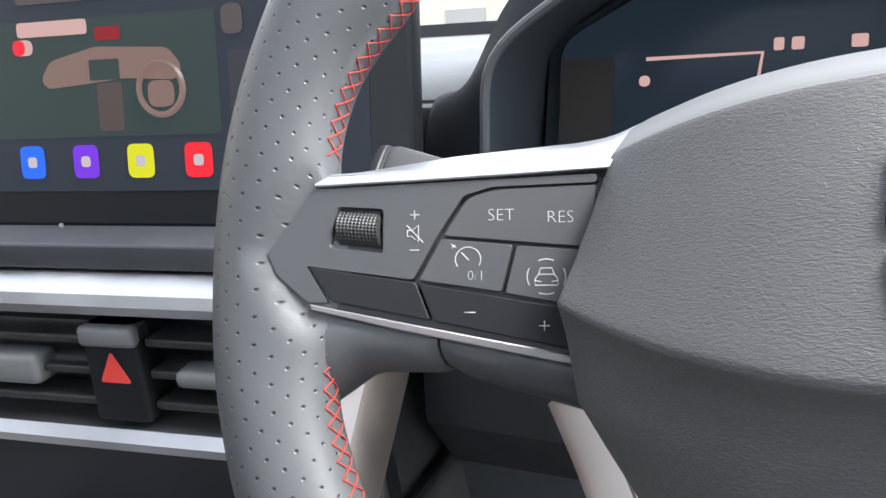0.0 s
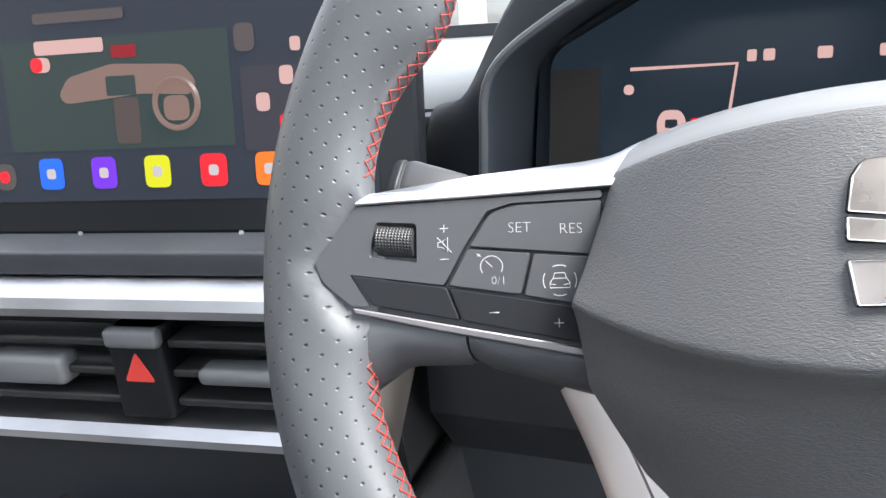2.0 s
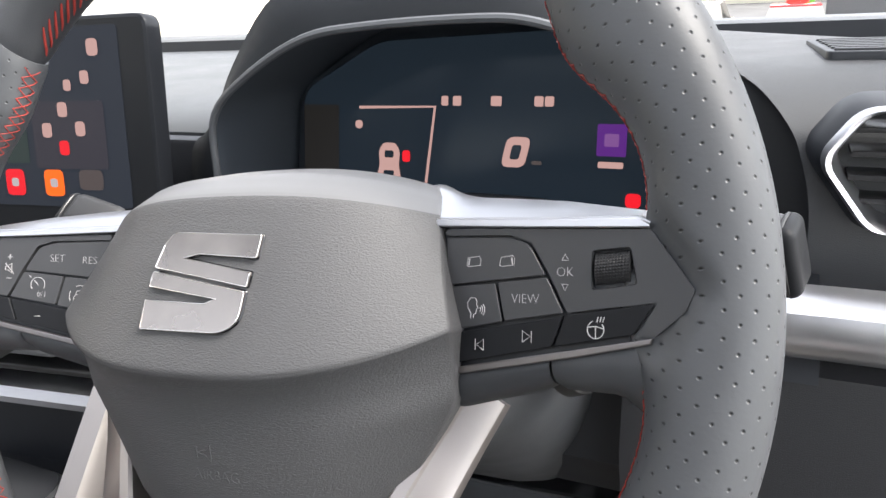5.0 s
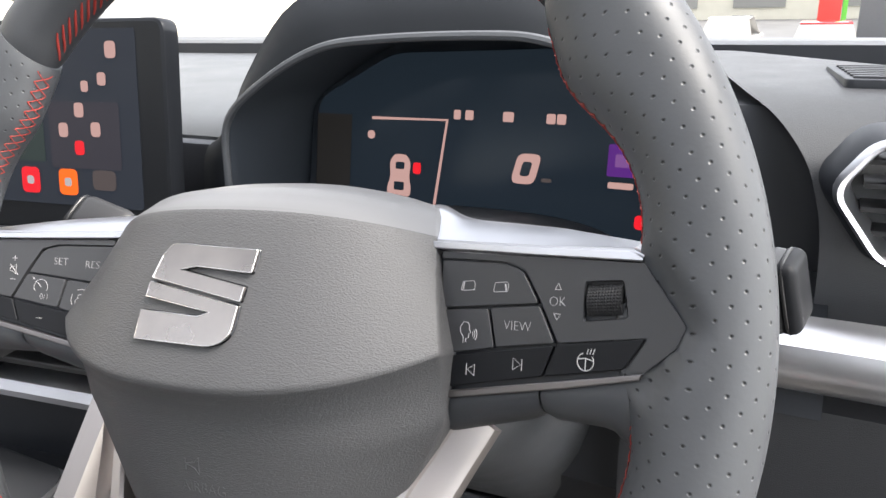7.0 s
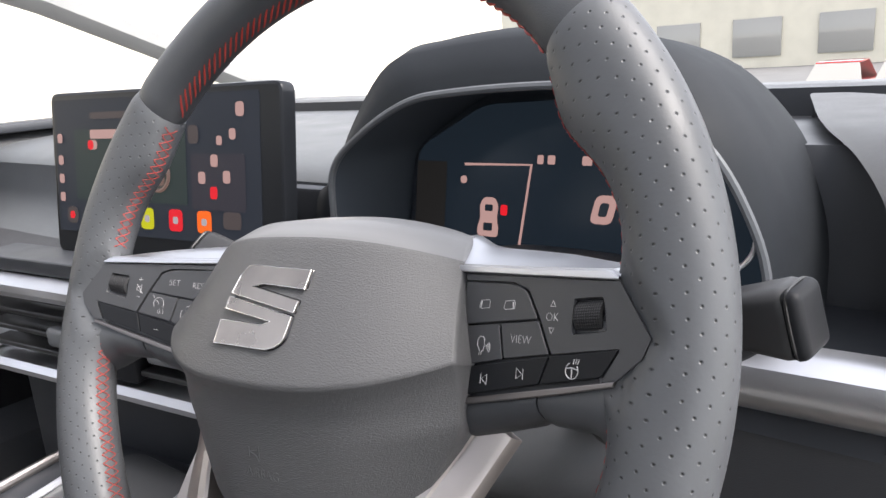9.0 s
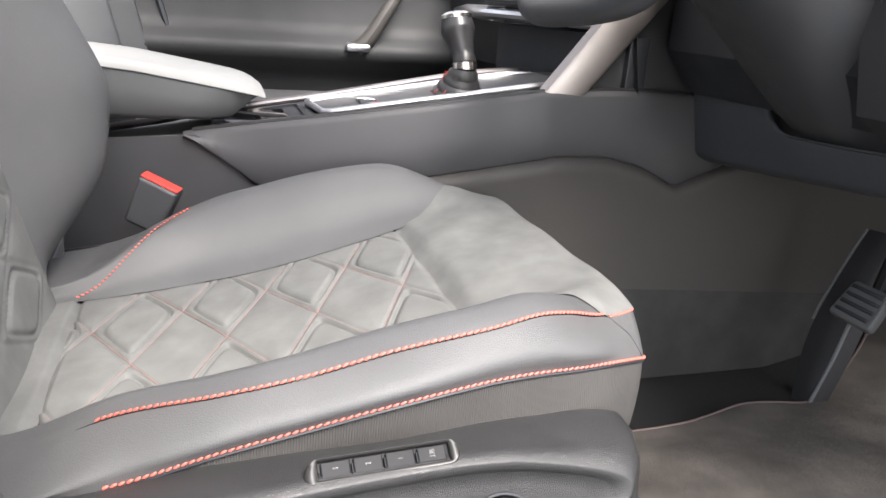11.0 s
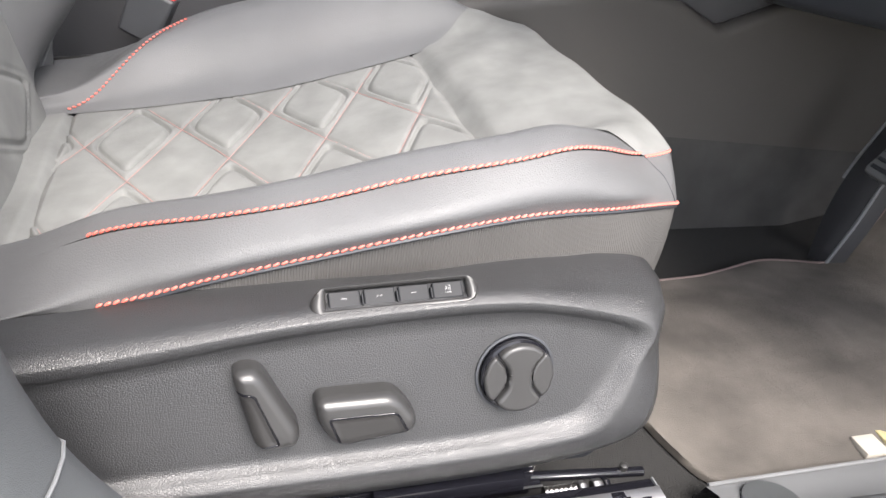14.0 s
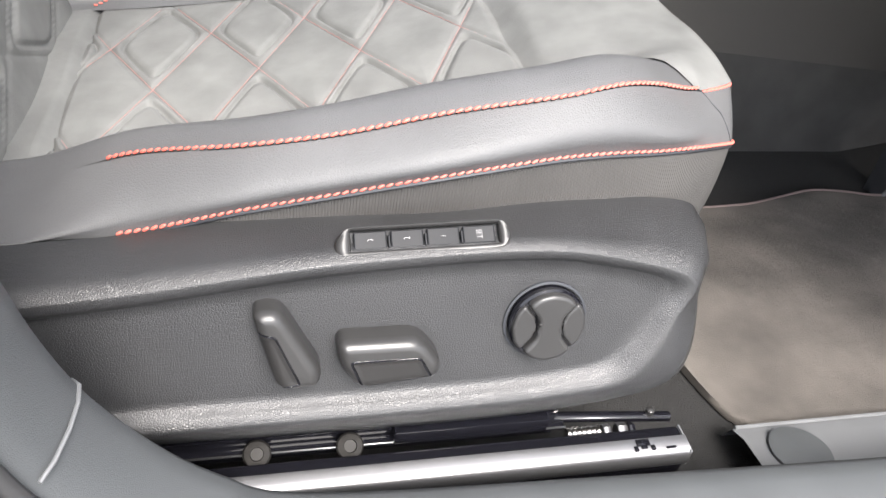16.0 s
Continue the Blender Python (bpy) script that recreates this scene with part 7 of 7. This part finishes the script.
# pedals and footrest
pedals = thing("pedal_set", (-0.08, 0.43, 0.05), "dark pedals with ribbed rubber pads over a footrest", "pedals")
left = spline([(-0.100, 0.398, 0.020), (-0.114, 0.410, 0.085), (-0.115, 0.421, 0.138), (-0.108, 0.437, 0.200), (-0.098, 0.455, 0.265)], 20)
right = spline([(-0.068, 0.398, 0.028), (-0.060, 0.410, 0.095), (-0.056, 0.421, 0.160), (-0.054, 0.437, 0.215), (-0.050, 0.455, 0.270)], 20)
rows = []
for p, q in zip(left, right):
    p, q = np.array(p), np.array(q)
    back = np.array((0.004, 0.022, -0.006))
    rows.append([p + back, p + back * 0.15, p * 0.92 + q * 0.08 - back * 0.1, p * 0.5 + q * 0.5 - back * 0.15, p * 0.08 + q * 0.92 - back * 0.1, q + back * 0.15, q + back])
part("footrest", grid(rows, close_v=True, cap=True), FASCIA, pedals, "dark footrest", sharp=50)
# pale tubes paint the highlights along both footrest edges
part("footrest_edge", tube([np.array(p) - np.array((0, 0.001, 0)) for p in left[9:]], 0.0020, 8), SLIDER, pedals, "pale line painting the highlight on the edge")
part("footrest_edge", tube([np.array(p) - np.array((0, 0.001, 0)) for p in right[:14]], 0.0026, 8), SLIDER, pedals, "pale line painting the highlight on the edge")
for px, py, pz in ((-0.030, 0.405, 0.185), (0.07, 0.42, 0.175), (0.16, 0.45, 0.13)):
    m = axes_at((px, py, pz), (1, 0, 0), (0, 0.55, 0.83))
    pad = part("pedal_pad", slab(rounded([(-0.032, -0.026), (0.032, -0.026), (0.028, 0.026), (-0.028, 0.026)], 0.008, 4), 0.012, m, r=0.003), GREYLEATHER, pedals, "worn grey ribbed rubber pad")
    for k in range(4):
        part("pad_rib", slab([(-0.024, -0.018 + k * 0.011), (0.024, -0.018 + k * 0.011), (0.024, -0.013 + k * 0.011), (-0.024, -0.013 + k * 0.011)], 0.0025, m @ Matrix.Translation((0, 0, 0.012)), r=0.0006), DARK, pad)
    part("pedal_arm", tube([(px, py + 0.01, pz), (px, py + 0.03, pz + 0.10), (px, py - 0.02, pz + 0.25)], 0.008, 8), STEEL, pedals)

# ---- body shell ----
solo("firewall", box(-1.06, 0.42, 0.62, 0.66, 0.02, 0.70, 0.0), DARK, "dark bulkhead in front of the pedals", "bulkhead", kind="structure")
# the roof opening is unseen, added to let light down on the seat
roof = thing("roof", (-0.31, -0.8, 1.06), "pale grey roof lining round an unseen opening added for light", "ceiling", kind="structure")
roof_z = lambda x, y: 1.10 - 0.05 * ((x + 0.32) / 0.75) ** 2 - 0.04 * float(smoothstep(-0.5, -1.7, y))
for x0, x1, y0, y1 in ((-1.02, 0.40, -1.75, -1.15), (-1.02, 0.40, -0.34, -0.14), (-1.02, -0.82, -1.15, -0.34), (0.20, 0.40, -1.15, -0.34)):
    low = [[(x, y, roof_z(x, y)) for x in np.linspace(x0, x1, 8)] for y in np.linspace(y0, y1, 8)]
    bm = grid(low)
    grid([[(x, y, z + 0.03) for x, y, z in row] for row in low], bm=bm)
    part("roof_lining", bm, LINER, roof, "pale grey roof cloth")
for s, x in ((1, 0.40), (-1, -1.03)):
    solo("windscreen_pillar", tube([(x, -0.14, 1.07), (x + s * 0.02, 0.42, 0.90), (x + s * 0.03, 0.95, 0.69)], 0.045, 10, flat=0.7), LINER, "pale windscreen pillar", "pillar", kind="structure")
solo("pillar_left", box(-1.08, -1.00, -0.66, -0.52, 0.05, 1.08, 0.02), LINER, "pale grey passenger side pillar", "pillar", kind="structure")
solo("wall_rear", box(-1.06, 0.44, -1.75, -1.70, 0.0, 0.72, 0.0), DARK, "dark rear bench back", "wall", kind="structure")
solo("rear_door", box(-1.10, -1.02, -1.70, -0.66, 0.05, 0.69, 0.02), PLASTIC, "grey rear door lining", "car door")
solo("rear_side", box(0.40, 0.46, -1.70, -0.62, 0.0, 0.69, 0.02), PLASTIC, "grey rear door lining", "car door")
solo("bonnet", box(-1.02, 0.42, 0.97, 1.75, 0.30, 0.62, 0.08, 4), PAINT, "dark blue painted bonnet", "bonnet")
solo("windscreen_cowl", box(-1.04, 0.44, 0.90, 1.0, 0.58, 0.68, 0.01), DARK, "black plastic cowl under the windscreen", "cowl")

# ---- outside ----
solo("ground", grid([[(x, y, -0.42 - 1.25 * float(smoothstep(4, 19, y))) for x in np.linspace(-80, 80, 9)] for y in np.linspace(-80, 80, 65)]), ASPHALT, "pale grey wet car park asphalt", "ground", kind="structure")
shop = thing("retail_building", (0, 60, -1.67), "pale flat-roofed retail building far across the car park", "building")
part("wall", box(-45, 55, 60, 75, -1.67, 5.5, 0.0), FACADE, shop, "cream facade")
part("roof", box(-45.5, 55.5, 59.5, 75.5, 5.5, 6.1, 0.05), SLIDER, shop, "grey roof edge")
for k in range(16):
    part("window", box(-42 + k * 6, -38.5 + k * 6, 59.85, 60.02, -0.85, 1.95, 0.02), SHOP_WINDOW, shop, "shop window, sky reflection painted in")
pylon = thing("sign_pylon", (0.3, 28, -1.67), "red and green sign panels beside a grey block", "sign")
part("red_panel", box(-0.09, 0.59, 28.0, 28.2, -1.67, 3.4, 0.02), RED_KEY, pylon, "red panel")
part("green_panel", box(0.61, 0.76, 28.0, 28.2, -1.67, 3.4, 0.02), GREEN, pylon, "green panel")
part("grey_panel", box(1.12, 5.0, 28.0, 28.4, -1.67, 3.6, 0.02), SLIDER, pylon, "grey panel")


def parked_car(x, y, paint, label):
    car = thing("parked_car", pose(x, y, -1.67), label, "car", "parked cars")
    bm = box(-0.88, 0.88, -2.1, 2.1, 0.22, 0.85, 0.12, 3)
    part("body", bm, paint, car, local=True)
    rows = [[(sx * w, yy, z) for sx in (-1, 1)] for yy, z, w in ((-1.7, 0.84, 0.8), (-1.1, 1.40, 0.62), (0.6, 1.42, 0.62), (1.2, 0.84, 0.8))]
    part("cabin", grid(rows), SHOP_WINDOW, car, local=True)
    part("roof", box(-0.62, 0.62, -1.1, 0.6, 1.38, 1.45, 0.03), paint, car, local=True)
    for sx in (-0.86, 0.74):
        for sy in (-1.3, 1.3):
            part("wheel", lathe([(0.31, 0), (0.31, 0.16), (0.2, 0.17), (0, 0.17)], Matrix.Translation((sx, sy, 0.31)) @ Matrix.Rotation(radians(90), 4, "Y"), 20), RUBBER, car, local=True)
    return car


for x, y, mat, label in ((-12, 26, CARWHITE, "white car parked across the car park"), (-8.5, 27, CARGREY, "grey car parked across the car park"), (-4.5, 27, CARRED, "red car parked across the car park"), (0.2, 23.0, CARRED, "red car parked near the sign"), (-2.6, 27, CARWHITE, "white car parked across the car park")):
    parked_car(x, y, mat, label)
wallside = thing("garden_wall", (-9, 0, -0.42), "long cream wall beyond the passenger window", "wall")
part("wall", box(-9.5, -9, -25, 14, -0.42, 3.4, 0.0), FACADE, wallside, "cream rendered wall")
part("coping", box(-9.55, -8.95, -25, 14, 3.4, 3.5, 0.02), SLIDER, wallside)
